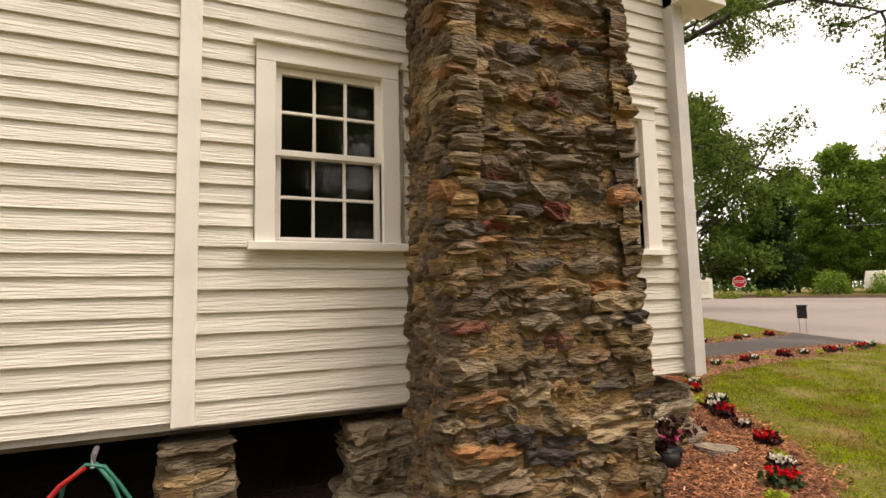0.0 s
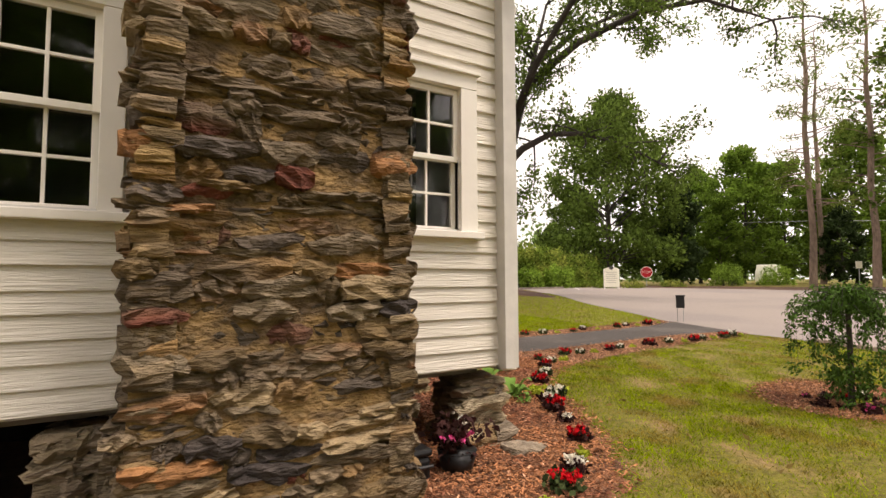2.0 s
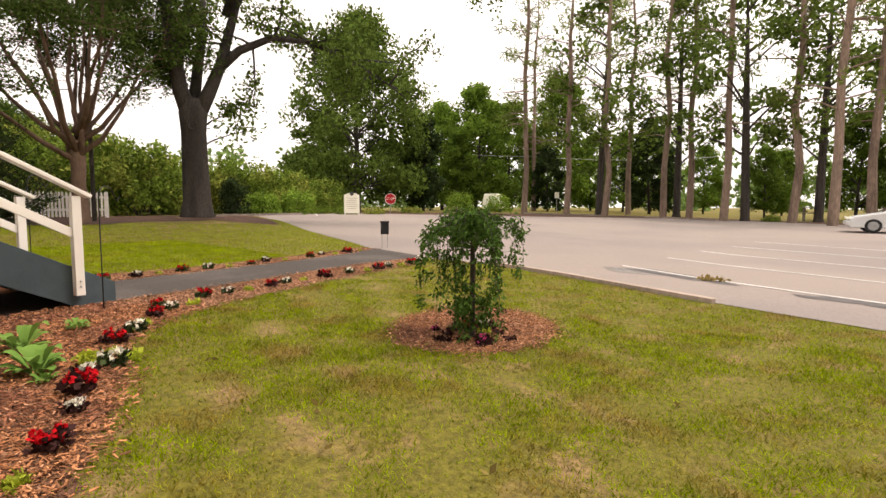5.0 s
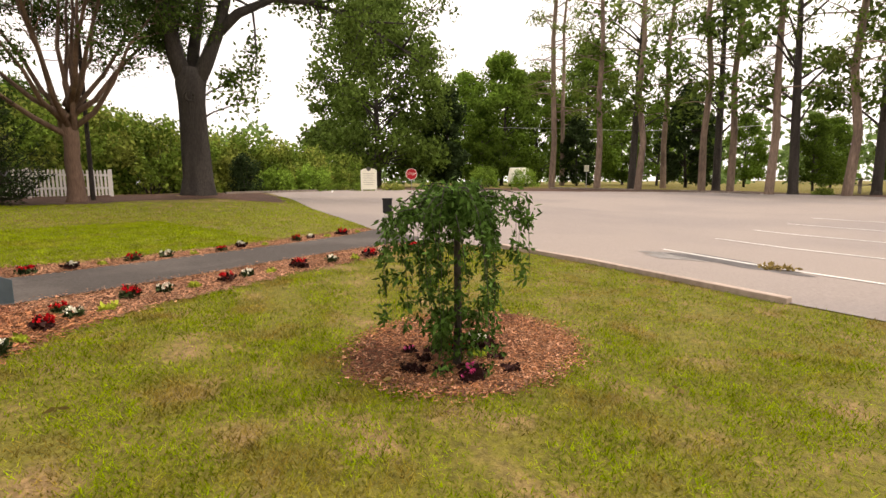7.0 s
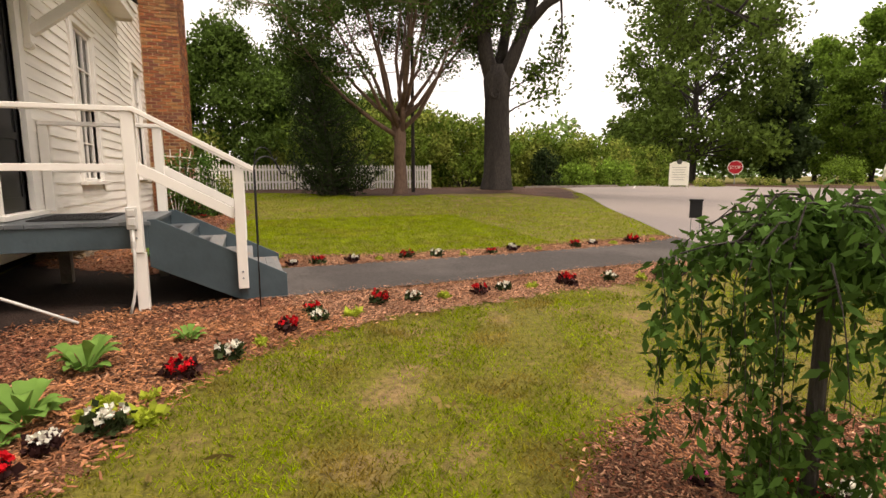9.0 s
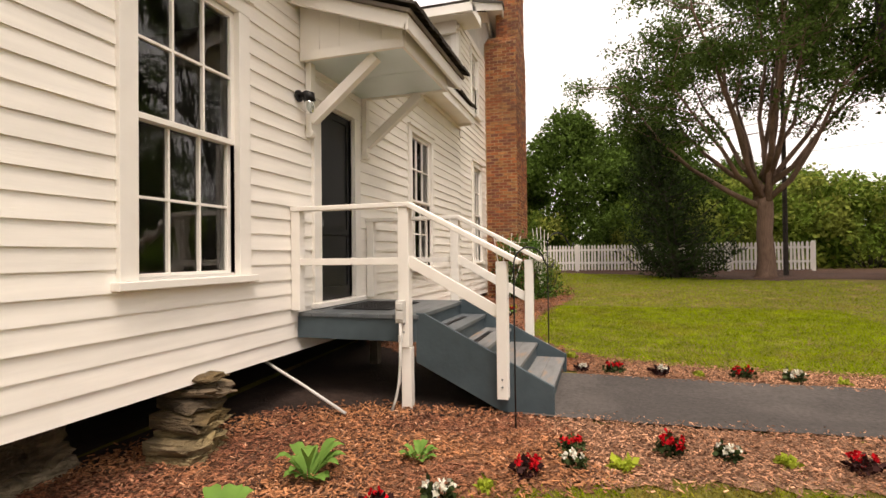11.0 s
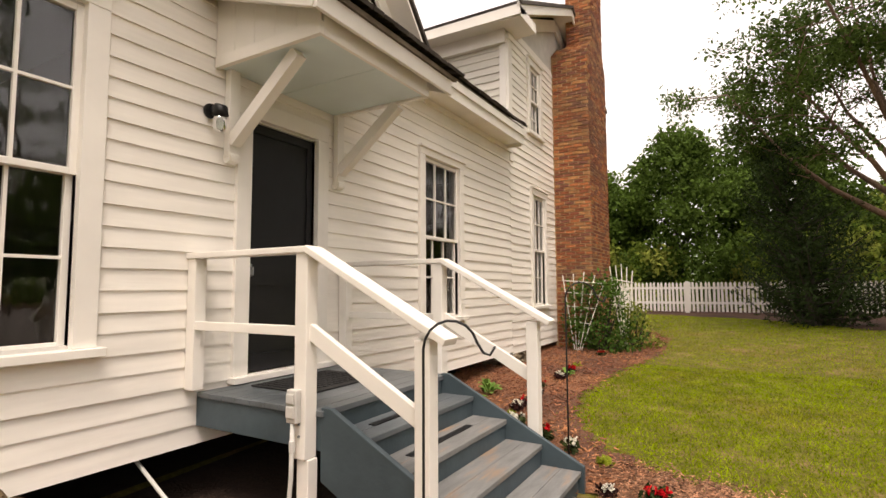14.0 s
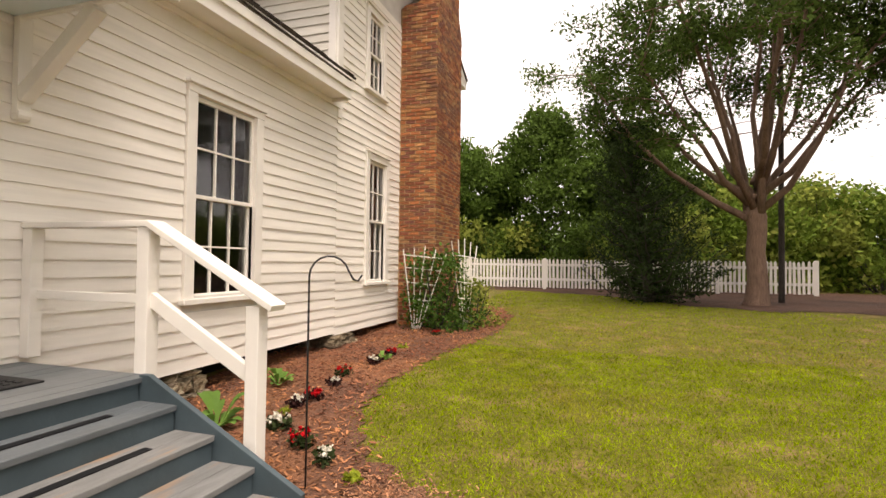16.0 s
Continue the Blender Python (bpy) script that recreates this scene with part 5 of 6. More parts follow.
# dark juniper by the fence
JUN = (8.75, 20.2)
jun = thing("juniper_tree", (*JUN, height(*JUN) - 0.05), "dense dark juniper standing before the picket fence", "tree")
rg, wood, tips = random.Random(15), Buf(), []
wood.tube([(0, 0, 0), (-0.1, 0, 1.8), (-0.45, 0.1, 3.4), (-0.75, 0.2, 5.0)], [0.16, 0.11, 0.06, 0.02], 8)
for i in range(150):
    f = i / 150
    z = 0.15 + 4.7 * f ** 1.5
    lean = -0.75 * max(0, (z - 1.4) / 3.6)
    R = 1.95 * max(0.1, 1 - z / 6.4) ** 0.95 * rg.uniform(0.45, 1.2) * (0.8 if z < 0.5 else 1)
    a = rg.uniform(0, 6.28)
    tip = (lean + R * math.cos(a), R * math.sin(a), z + R * 0.4)
    mid = (lean + 0.6 * R * math.cos(a), 0.6 * R * math.sin(a), z + 0.08)
    wood.tube([(lean, 0, z * 0.95), mid, tip], [0.03, 0.02, 0.006], 4)
    tips += [tip, mid, tuple((Vector(tip) + Vector(mid)) / 2), (lean + 0.3 * R * math.cos(a), 0.3 * R * math.sin(a), z)]
part("trunk", wood, BARK, jun)
part("crown", Buf().leaves(tips, 0.27, 26, 0.15, nprng, 0.24), LEAF_DARK, jun, "dark green juniper foliage")


def wood_tree(name, seed, h, r, low, leaf, clumps, per, size, label, bark=BARK, at=(0, 0), lean=1.0):
    """A woodland tree with clumped crown from height low up to h."""
    rg = random.Random(seed)
    nr = np.random.default_rng(seed)
    t = thing(name, (*at, height(*at) - 0.1), label, "tree", "woodland trees")
    wood, pts, rad = Buf(), [], []
    tr = 0.016 * h
    top = Vector((rg.uniform(-0.5, 0.5), rg.uniform(-0.5, 0.5), h * 0.86))
    wood.tube([(0, 0, -0.3), (0, 0, 0.4), tuple(top * 0.4), tuple(top * 0.75), tuple(top)], [tr * 1.5, tr, tr * 0.8, tr * 0.45, tr * 0.1], 8)
    for i in range(clumps):
        f = (i + 0.5) / clumps
        z = low + (h - low) * f
        prof = math.sin(math.pi * min(1, 0.16 + 0.84 * f) ** 0.85) ** 0.6
        a, rr = rg.uniform(0, 6.28), r * prof * math.sqrt(rg.uniform(0.15, 1.0))
        c = (rr * math.cos(a), rr * math.sin(a), z + rg.uniform(-0.5, 0.5))
        pts.append(c)
        rad.append(rg.uniform(0.6, 1.25) * r * 0.27)
        if i % 2 == 0:
            s = top * (max(0.15, (z - rr * 0.6) / (h * 0.86)))
            wood.tube([tuple(s), tuple((s + Vector(c)) / 2 + Vector((0, 0, 0.3))), c], [tr * 0.3, tr * 0.18, tr * 0.05], 5)
    part("trunk", wood, bark, t)
    part("crown", Buf().leaves(pts, rad, per, size, nr, 0.6, flat=0.25), leaf, t)
    return t


def pine(seed, at, h=24, r=0.24, label="tall slender pine with a long bare trunk"):
    rg = random.Random(seed)
    nr = np.random.default_rng(seed)
    t = thing("pine_tree", (*at, height(*at) - 0.1), label, "tree", "tall pines by the parking lot")
    wood, pts = Buf(), []
    sway = [Vector((rg.uniform(-0.25, 0.25), rg.uniform(-0.25, 0.25), h * k / 6)) for k in range(7)]
    sway[0] = Vector((0, 0, -0.2))
    wood.tube(sway, [r * 1.25, r, r * 0.9, r * 0.8, r * 0.65, r * 0.4, 0.04], 9)
    for i in range(34):
        z = h * (0.26 + 0.72 * (i / 34))
        L = (1.2 + 2.6 * math.sin(math.pi * min(1, i / 34 * 0.8 + 0.25))) * rg.uniform(0.5, 1.1)
        a = rg.uniform(0, 6.28)
        k = min(5, int(z / h * 6))
        base = sway[k].lerp(sway[k + 1], z / h * 6 - k)
        end = base + Vector((L * math.cos(a), L * math.sin(a), rg.uniform(-0.4, 0.8)))
        wood.tube([base, base.lerp(end, 0.5) + Vector((0, 0, 0.15)), end], [0.06, 0.04, 0.015], 4)
        if i % 4:
            pts += [tuple(end), tuple(base.lerp(end, 0.7))]
    part("trunk", wood, PINE_BARK, t, "pale brown plated pine bark")
    part("crown", Buf().leaves(pts, 0.8, 30, 0.42, nr, 0.22, flat=0.35), LEAF_PINE, t)
    return t


PINES = [pine(s, p, h) for s, p, h in ((1, (46.7, 19.3), 25), (2, (47.1, 15.4), 23), (3, (49.1, 7.8), 26))]
for (x, y), src, sp in (((47.1, 12.1), 1, 40), ((55.4, 12.1), 0, 100), ((50.4, 6.0), 2, 200), ((45.6, 3.1), 0, 300), ((44.7, -1.0), 1, 20), ((40.6, -2.9), 2, 80), ((44.3, -5.1), 0, 140), ((43.9, -7.7), 1, 190), ((59.9, 24.0), 2, 250)):
    copy_thing(PINES[src], pose(x, y, height(x, y) - 0.1, 0, 0, sp))
W1 = wood_tree("oak_tree", 51, 17.5, 6.3, 1.2, LEAF_OAK, 150, 190, 0.36, "broad dark tree behind the white notice board", at=(39.0, 32.6))
W2 = wood_tree("woodland_tree", 52, 15, 4.6, 1.0, LEAF_WOOD, 100, 150, 0.40, "leafy green woodland tree", at=(58.6, 31.1))
W3 = wood_tree("woodland_tree", 53, 17, 5.2, 2.0, LEAF_WOOD, 100, 150, 0.42, "leafy green woodland tree", at=(68.4, 24.2))
W4 = wood_tree("woodland_tree", 54, 20, 5.0, 6.0, LEAF_OAK, 34, 90, 0.40, "tall dark broadleaf tree among the pines", at=(49.9, 13.4))
W5 = wood_tree("woodland_tree", 55, 7.4, 3.4, 0.3, LEAF_HEDGE, 130, 260, 0.19, "dense leafy tree behind the picket fence", at=(5.0, 28.5))
CED2 = wood_tree("cedar_tree", 56, 9, 2.4, 0.8, LEAF_DARK, 80, 110, 0.35, "dark evergreen beside the broad tree", at=(45.3, 29.6))
# The last five trees stand unseen to the south, added to darken side-window reflections.
for (x, y), src, sp, k in (
        ((59.7, 36.8), W3, 20, 0.8), ((69.5, 31.9), W2, 70, 1.0), ((54.1, 30.8), W2, 200, 0.62), ((60.5, 22.5), CED2, 40, 0.8),
        ((76.4, 22.3), W2, 130, 0.7), ((72.7, 16.9), W3, 200, 0.6), ((63.6, 11.8), CED2, 80, 1.1), ((87.2, 16.3), W2, 250, 0.75),
        ((51.2, 7.1), W4, 60, 1.0), ((76.3, 7.8), W3, 90, 0.5), ((46.7, 1.8), W4, 140, 1.0), ((62.7, 0.9), W3, 30, 0.4), ((79.7, -0.6), W2, 300, 0.55),
        ((47.6, -2.6), W4, 220, 0.95), ((56.4, -5.5), W3, 170, 0.5), ((54.0, -8.1), W4, 10, 1.0), ((55.1, -12.3), W3, 260, 1.0), ((73.0, -15.1), W2, 120, 1.1),
        ((47.6, 45.1), W3, 10, 0.7), ((38.9, 40.9), CED2, 15, 0.62), ((41.5, 37.1), CED2, 115, 0.62),
        ((1.0, 29), W5, 60, 0.85), ((9.0, 30), W5, 130, 0.95), ((-4, 29), W5, 220, 0.9), ((13.5, 34), W5, 300, 0.75), ((18, 38), W5, 20, 0.7), ((-14, 34), W3, 100, 0.6), ((5, -17), W3, 10, 0.9), ((-4, -15), W2, 80, 1.0), ((-12, -17), W3, 150, 1.0), ((14, -19), W2, 200, 0.9), ((0, -22), W3, 250, 1.1)):
    c = copy_thing(src, pose(x, y, height(x, y) - 0.1, 0, 0, sp))
    c.scale = (k, k, k)


def shrub(name, at, sx, sy, sz, leaf, seed, label, per=26, size=0.10, cat="shrub", lumps=60):
    rg = random.Random(seed)
    nr = np.random.default_rng(seed)
    t = thing(name, (*at, height(*at) - 0.03), label, cat)
    pts, stems = [], Buf()
    for i in range(lumps):
        a, f = rg.uniform(0, 6.28), rg.uniform(0.05, 1)
        q = math.sqrt(rg.uniform(0.05, 1)) * (1 - 0.35 * f * f)
        p = (sx * q * math.cos(a), sy * q * math.sin(a), sz * f * (1 - 0.35 * q * q))
        pts.append(p)
        if i % 3 == 0:
            stems.tube([(p[0] * 0.2, p[1] * 0.2, 0), p], [0.02, 0.006], 4)
    part("stem_tangle", stems, BARK, t)
    part("leaves", Buf().leaves(pts, 0.19 * (sx + sy + sz) / 3 + 0.08, per, size, nr, 0.6), leaf, t)
    return t


for i, (at, sx, sz) in enumerate((((12.3, 30.5), 3.0, 4.6), ((14.2, 30.9), 3.2, 4.6), ((15.9, 29.3), 3.2, 4.2), ((17.1, 27.7), 3.0, 3.6), ((19.9, 29.7), 2.6, 3.3), ((21.7, 28.7), 3.0, 3.0), ((23.3, 27.6), 3.0, 3.3), ((26.8, 28.8), 3.0, 2.8), ((31.5, 30.1), 3.0, 2.6), ((9.5, 27), 3.2, 3.2), ((3, 26.8), 3.0, 2.6), ((-2, 27), 3, 2.8), ((13, 28), 3.0, 3.2))):
    shrub("vine_thicket", at, sx, 2.2, sz, LEAF_VINE, 70 + i, "rank thicket of climbing vines and honeysuckle", 62, 0.21, "thicket", 95)
for i, (at, sx, sz) in enumerate((((23.0, 25.5), 1.3, 1.3), ((25.2, 24.9), 1.5, 1.4), ((43.9, 24.5), 2.0, 1.8), ((49.2, 23.2), 2.2, 1.6))):
    shrub("bright_shrub", at, sx, 1.0, sz, LEAF_BRIGHT, 90 + i, "rounded bright green shrub", 44, 0.15)
shrub("dark_shrub", (20.6, 24.7), 0.85, 0.8, 2.0, LEAF_DARK, 96, "small dark rounded evergreen", 60, 0.12)
for i, (at, sx) in enumerate((((28.1, 23.7), 1.0), ((30.1, 23.0), 1.0), ((27.7, 25.4), 0.9), ((34.9, 23.4), 1.4), ((46.7, 0.1), 0.6))):
    shrub("low_shrub", at, sx, 0.6, 0.45, LEAF_VINE, 100 + i, "low green ground cover behind the lot", 30, 0.10, "shrub", 40)
shrub("rose_bush", (4.75, 14.25), 0.75, 0.45, 1.45, LEAF_WEEP, 110, "dark climbing bush on white trellises", 30, 0.075, "shrub", 90)
shrub("rose_bush", (5.25, 14.9), 0.45, 0.4, 0.9, LEAF_VINE, 111, "loose green bush beside the brick chimney", 24, 0.07, "shrub", 50)

# far tree line
FAR = []
for i in range(46):
    a = radians(-62 + 5.1 * i)
    d = 150 + 30 * math.sin(i * 2.1)
    FAR.append((d * math.sin(a), d * math.cos(a)))
far = Buf()
nr = np.random.default_rng(77)
pts, rad = [], []
for x, y in FAR:
    for k in range(16):
        pts.append((x + nr.uniform(-14, 14), y + nr.uniform(-10, 10), nr.uniform(1, 13)))
        rad.append(nr.uniform(2.5, 4.5))
far.leaves(pts, np.array(rad), 55, 1.3, nr, 0.7)
tagged(part("backdrop", far, FAR_LEAF), "distant pale green line of woods", "woods", kind="stuff")

# weeping ornamental tree
WP = (7.58, 2.30)
wp = thing("weeping_tree", (*WP, height(*WP)), "small weeping ornamental tree with drooping leafy branches", "tree")
rg, wood, leafp = random.Random(3), Buf(), []
wood.tube([(0.04, 0.02, -0.05), (0.04, 0.01, 0.3), (0.02, 0, 0.7), (0.03, 0.01, 1.05), (0, 0, 1.2)], [0.035, 0.028, 0.026, 0.024, 0.02], 8)
for i in range(46):
    a = 2.4 * i + rg.uniform(-0.3, 0.3)
    R = rg.uniform(0.24, 0.56) if i < 34 else rg.uniform(0.10, 0.30)
    top = 1.16 + rg.uniform(-0.08, 0.14)
    fall = rg.choice((0.2, 0.35, 0.6, 0.9)) * (1.30 - 1.15 * R) if i < 34 else rg.uniform(0.7, 1.25)
    pts = [Vector((0.01, 0, 1.12))]
    for k in range(1, 11):
        f = k / 10
        rr = R * min(1, f * 1.8) ** 0.85
        zz = top - 0.22 * (f - 0.25) ** 2 - fall * max(0, f - 0.3) ** 1.2 * 1.3
        pts.append(Vector((rr * math.cos(a + 0.25 * f), rr * math.sin(a + 0.25 * f), max(0.12, zz))))
    wood.tube(pts, [0.007, 0.006, 0.005, 0.004, 0.003, 0.003, 0.002, 0.002, 0.002, 0.0015, 0.001], 4)
    for k in range(1, 11):
        if k > 9 or k < 6 or rg.random() < 0.5:
            leafp.append(tuple(pts[k] + Vector((rg.uniform(-0.03, 0.03), rg.uniform(-0.03, 0.03), -0.02))))
for i in range(46):
    a, q = rg.uniform(0, 6.28), 0.20 * math.sqrt(rg.random())
    leafp.append((0.03 + q * math.cos(a), q * math.sin(a), rg.uniform(0.08, 0.58)))
part("trunk", wood, BARK, wp, "thin dark trunk with wiry drooping twigs")
part("foliage", Buf().leaves(leafp, 0.06, 19, 0.052, np.random.default_rng(6), 0.38, droop=0.45), LEAF_WEEP, wp, "narrow green leaves in drooping sprays")

# bedding flowers


def flower(name, at, leaf, petal, seed, label, r=0.085, h=0.11, blooms=9, group="bedding flowers along the walk"):
    nr = np.random.default_rng(seed)
    t = thing(name, (*at, height(*at) + 0.012), label, "flower", group)
    a = nr.uniform(0, 6.28, 16)
    q = r * np.sqrt(nr.uniform(0.05, 1, 16))
    pts = np.stack([q * np.cos(a), q * np.sin(a), h * nr.uniform(0.15, 0.75, 16)], 1)
    part("foliage", Buf().leaves(pts, r * 0.5, 8, 0.05, nr, 0.8), leaf, t)
    if petal:
        a = nr.uniform(0, 6.28, blooms)
        q = r * 0.95 * np.sqrt(nr.uniform(0.0, 1, blooms))
        pts = np.stack([q * np.cos(a), q * np.sin(a), h * nr.uniform(0.75, 1.15, blooms)], 1)
        part("flower_head", Buf().leaves(pts, 0.016, 11, 0.028, nr, 1.0), petal, t)
    return t


RED_F = [flower("red_begonia", p, l, RED, s, "red begonia with dark leaves in the mulch", 0.10, 0.12, 11) for s, p, l in ((1, (3.52, 2.33), LEAF_FLOWER), (2, (4.74, 3.71), LEAF_BRONZE))]
WHITE_F = [flower("white_begonia", p, l, WHITE_PETAL, s, "white begonia with dark leaves in the mulch", 0.085, 0.11, 9) for s, p, l in ((3, (3.78, 2.50), LEAF_BRONZE), (4, (5.11, 4.08), LEAF_FLOWER))]
LIME_F = [flower("lime_sedum", p, LEAF_LIME, None, s, "low lime-green bedding plant in the mulch", 0.06, 0.055) for s, p in ((5, (5.26, 4.14)), (6, (5.04, 4.36)))]
frg = random.Random(44)


def plant(kind, x, y):
    src = frg.choice({"r": RED_F, "w": WHITE_F, "l": LIME_F}[kind])
    c = copy_thing(src, pose(x, y, height(x, y) + 0.012, 0, 0, frg.uniform(0, 360)))
    k = frg.uniform(0.65, 0.95)
    c.scale = (k, k, k)


for kind, x, y in (("r", 4.30, 2.97), ("w", 4.57, 3.39), ("w", 4.87, 3.98), ("l", 4.07, 2.69), ("l", 4.98, 4.24), ("r", 5.38, 4.65), ("w", 5.66, 4.87), ("l", 5.25, 4.40), ("l", 5.87, 5.09), ("r", 6.08, 5.31), ("w", 6.34, 5.48), ("r", 6.31, 5.73), ("l", 6.63, 5.52), ("l", 3.25, 2.20),
                   ("w", 5.84, 8.46), ("l", 6.17, 8.28), ("r", 5.51, 8.66), ("w", 5.15, 8.90), ("l", 4.95, 9.28), ("w", 4.95, 9.45), ("r", 4.99, 9.68), ("w", 4.92, 10.18), ("r", 4.80, 10.62), ("w", 4.89, 11.26), ("r", 4.87, 11.83), ("l", 4.81, 12.39), ("r", 4.90, 13.63)):
    plant(kind, x, y)
for i, x in enumerate((6.95, 7.27, 7.59, 7.98, 8.28, 8.63, 9.06, 9.64, 10.05, 10.36, 10.72, 11.08, 11.40, 11.74, 12.1)):
    plant("rwl"[i % 3], x, 5.82 + 0.012 * (x - 6) + frg.uniform(-0.04, 0.04))
for i, x in enumerate((6.30, 6.62, 7.05, 7.42, 7.80, 8.22, 8.60, 9.05, 9.45, 9.86, 10.54, 10.93, 11.30, 11.72, 12.18)):
    plant("wrwlrwlrwlrwlrl"[i], x, 7.74 + frg.uniform(-0.04, 0.04) + max(0, x - 8.5) * 0.06)
BRONZE_F = flower("bronze_begonia", (WP[0] + 0.42, WP[1] + 0.05), LEAF_BRONZE, None, 61, "dark bronze-leaved begonia in the mulch ring", 0.07, 0.08)
PINK_F = flower("pink_begonia", (WP[0] - 0.10, WP[1] - 0.20), LEAF_BRONZE, PINK, 62, "pink begonia with bronze leaves in the mulch ring", 0.055, 0.08, 3)
for i in range(15):
    a = 2.4 * i + 0.6
    q = 0.18 + 0.28 * ((i * 37) % 10) / 10
    x, y = WP[0] + 0.12 + q * math.cos(a), WP[1] + 0.08 + q * math.sin(a)
    if i % 5 == 0:
        plant("rwl"[i // 5], x, y)
    else:
        c = copy_thing(PINK_F if i in (4, 11) else BRONZE_F, pose(x, y, height(x, y) + 0.012, 0, 0, 77 * i))
        c.scale = (0.62,) * 3


def hosta(x, y, seed, k=1.0):
    rg = random.Random(seed)
    t = thing("hosta", (x, y, height(x, y) + 0.01), "leafy green hosta growing in the mulch", "plant", "hostas by the house")
    for i in range(20):
        a, L, w = 2.4 * i + rg.uniform(-0.2, 0.2), rg.uniform(0.13, 0.27) * k, rg.uniform(0.042, 0.062) * k
        lift = rg.uniform(0.25, 1.25)
        d, s = Vector((math.cos(a), math.sin(a), 0)), Vector((-math.sin(a), math.cos(a), 0))
        b = Buf()
        n = 6
        for j in range(n + 1):
            f = j / n
            c = d * (0.02 + L * f) + Vector((0, 0, L * lift * math.sin(f * 2.0) * 0.9))
            ww = w * (0.12 if f < 0.3 else math.sin(math.pi * min(0.99, 0.12 + (f - 0.3) / 0.7 * 0.88)) ** 0.8)
            b.v += [tuple(c - s * ww + Vector((0, 0, ww * 0.3))), tuple(c), tuple(c + s * ww + Vector((0, 0, ww * 0.3)))]
        for j in range(n):
            for m in (0, 1):
                p = j * 3 + m
                b.f.append((p, p + 1, p + 4, p + 3))
        part("leaf", b, LEAF_HOSTA, t, smooth=True)


for i, (x, y, k) in enumerate(((4.80, 4.94, 0.85), (4.69, 4.30, 0.9), (4.63, 8.80, 0.95), (4.33, 10.05, 0.7), (5.36, 5.35, 0.45), (4.66, 4.08, 0.35), (1.05, 2.28, 0.6), (4.9, 11.5, 0.5))):
    hosta(x, y, 200 + i, k)

# potted azalea and black tub by the corner
pot = thing("potted_flowers", (3.12, 2.98, height(3.12, 2.98)), "black pot of pink and white flowers on the earth", "flower pot")
part("pot", Buf().tube([(0, 0, 0), (0, 0, 0.14), (0, 0, 0.15), (0, 0, 0.13)], [0.11, 0.14, 0.145, 0.13], 16), BLACK_PLASTIC, pot, smooth=True)
nr = np.random.default_rng(9)
pts = nr.normal(size=(40, 3)) * (0.09, 0.09, 0.06) + (0, 0, 0.24)
part("foliage", Buf().leaves(pts, 0.05, 10, 0.05, nr, 0.7), LEAF_BRONZE, pot)
part("pink_bloom_cluster", Buf().leaves(nr.normal(size=(9, 3)) * (0.06, 0.06, 0.025) + (-0.05, -0.05, 0.25), 0.016, 9, 0.024, nr, 1.0), PINK, pot, "bright pink blooms")
part("white_bloom_cluster", Buf().leaves(nr.normal(size=(10, 3)) * (0.05, 0.05, 0.025) + (0.09, 0.05, 0.33), 0.012, 8, 0.016, nr, 1.0), WHITE_PETAL, pot, "small white blooms")
tub = thing("black_tub", (2.74, 3.02, height(2.74, 3.02)), "black plastic box on the earth by the chimney", "box")
part("body", Buf().box(-0.16, 0.12, -0.13, 0.13, 0, 0.17), BLACK_PLASTIC, tub, bevel=0.03)
part("lid", Buf().box(-0.17, 0.13, -0.14, 0.14, 0.17, 0.22), BLACK_PLASTIC, tub, bevel=0.02)
part("ridge", Buf().tube([(-0.165, -0.145, 0.11), (0.125, -0.145, 0.11)], 0.012, 8), BLACK_PLASTIC, tub)

# garden hose under the side wall
hose = thing("garden_hose", (-0.71, 3.15, 0.0), "green garden hose with a red nozzle hanging below the wall", "hose")
part("hose_loop", Buf().tube([(-0.06, 0.0, 0.12), (-0.10, -0.02, 0.35), (-0.07, -0.03, 0.52), (0.02, -0.03, 0.60), (0.10, -0.03, 0.58), (0.17, -0.03, 0.48), (0.24, -0.02, 0.36), (0.36, 0.0, 0.26), (0.5, 0.03, 0.18), (0.7, 0.05, 0.14)], 0.011, 8), HOSE, hose, smooth=True)
part("hose_loop", Buf().tube([(0.06, -0.02, 0.60), (0.14, -0.05, 0.50), (0.22, -0.05, 0.30), (0.30, -0.02, 0.10), (0.5, 0.0, 0.05)], 0.011, 8), HOSE, hose, smooth=True)
part("nozzle", Buf().tube([(0.02, -0.05, 0.59), (-0.08, -0.06, 0.52), (-0.16, -0.06, 0.42), (-0.19, -0.06, 0.36)], [0.012, 0.013, 0.017, 0.02], 10), RED_PLASTIC, hose, "red spray nozzle")
part("faucet", Buf().tube([(0.05, 0.05, 0.66), (0.05, -0.02, 0.64), (0.05, -0.03, 0.58)], 0.014, 8), GALV, hose)


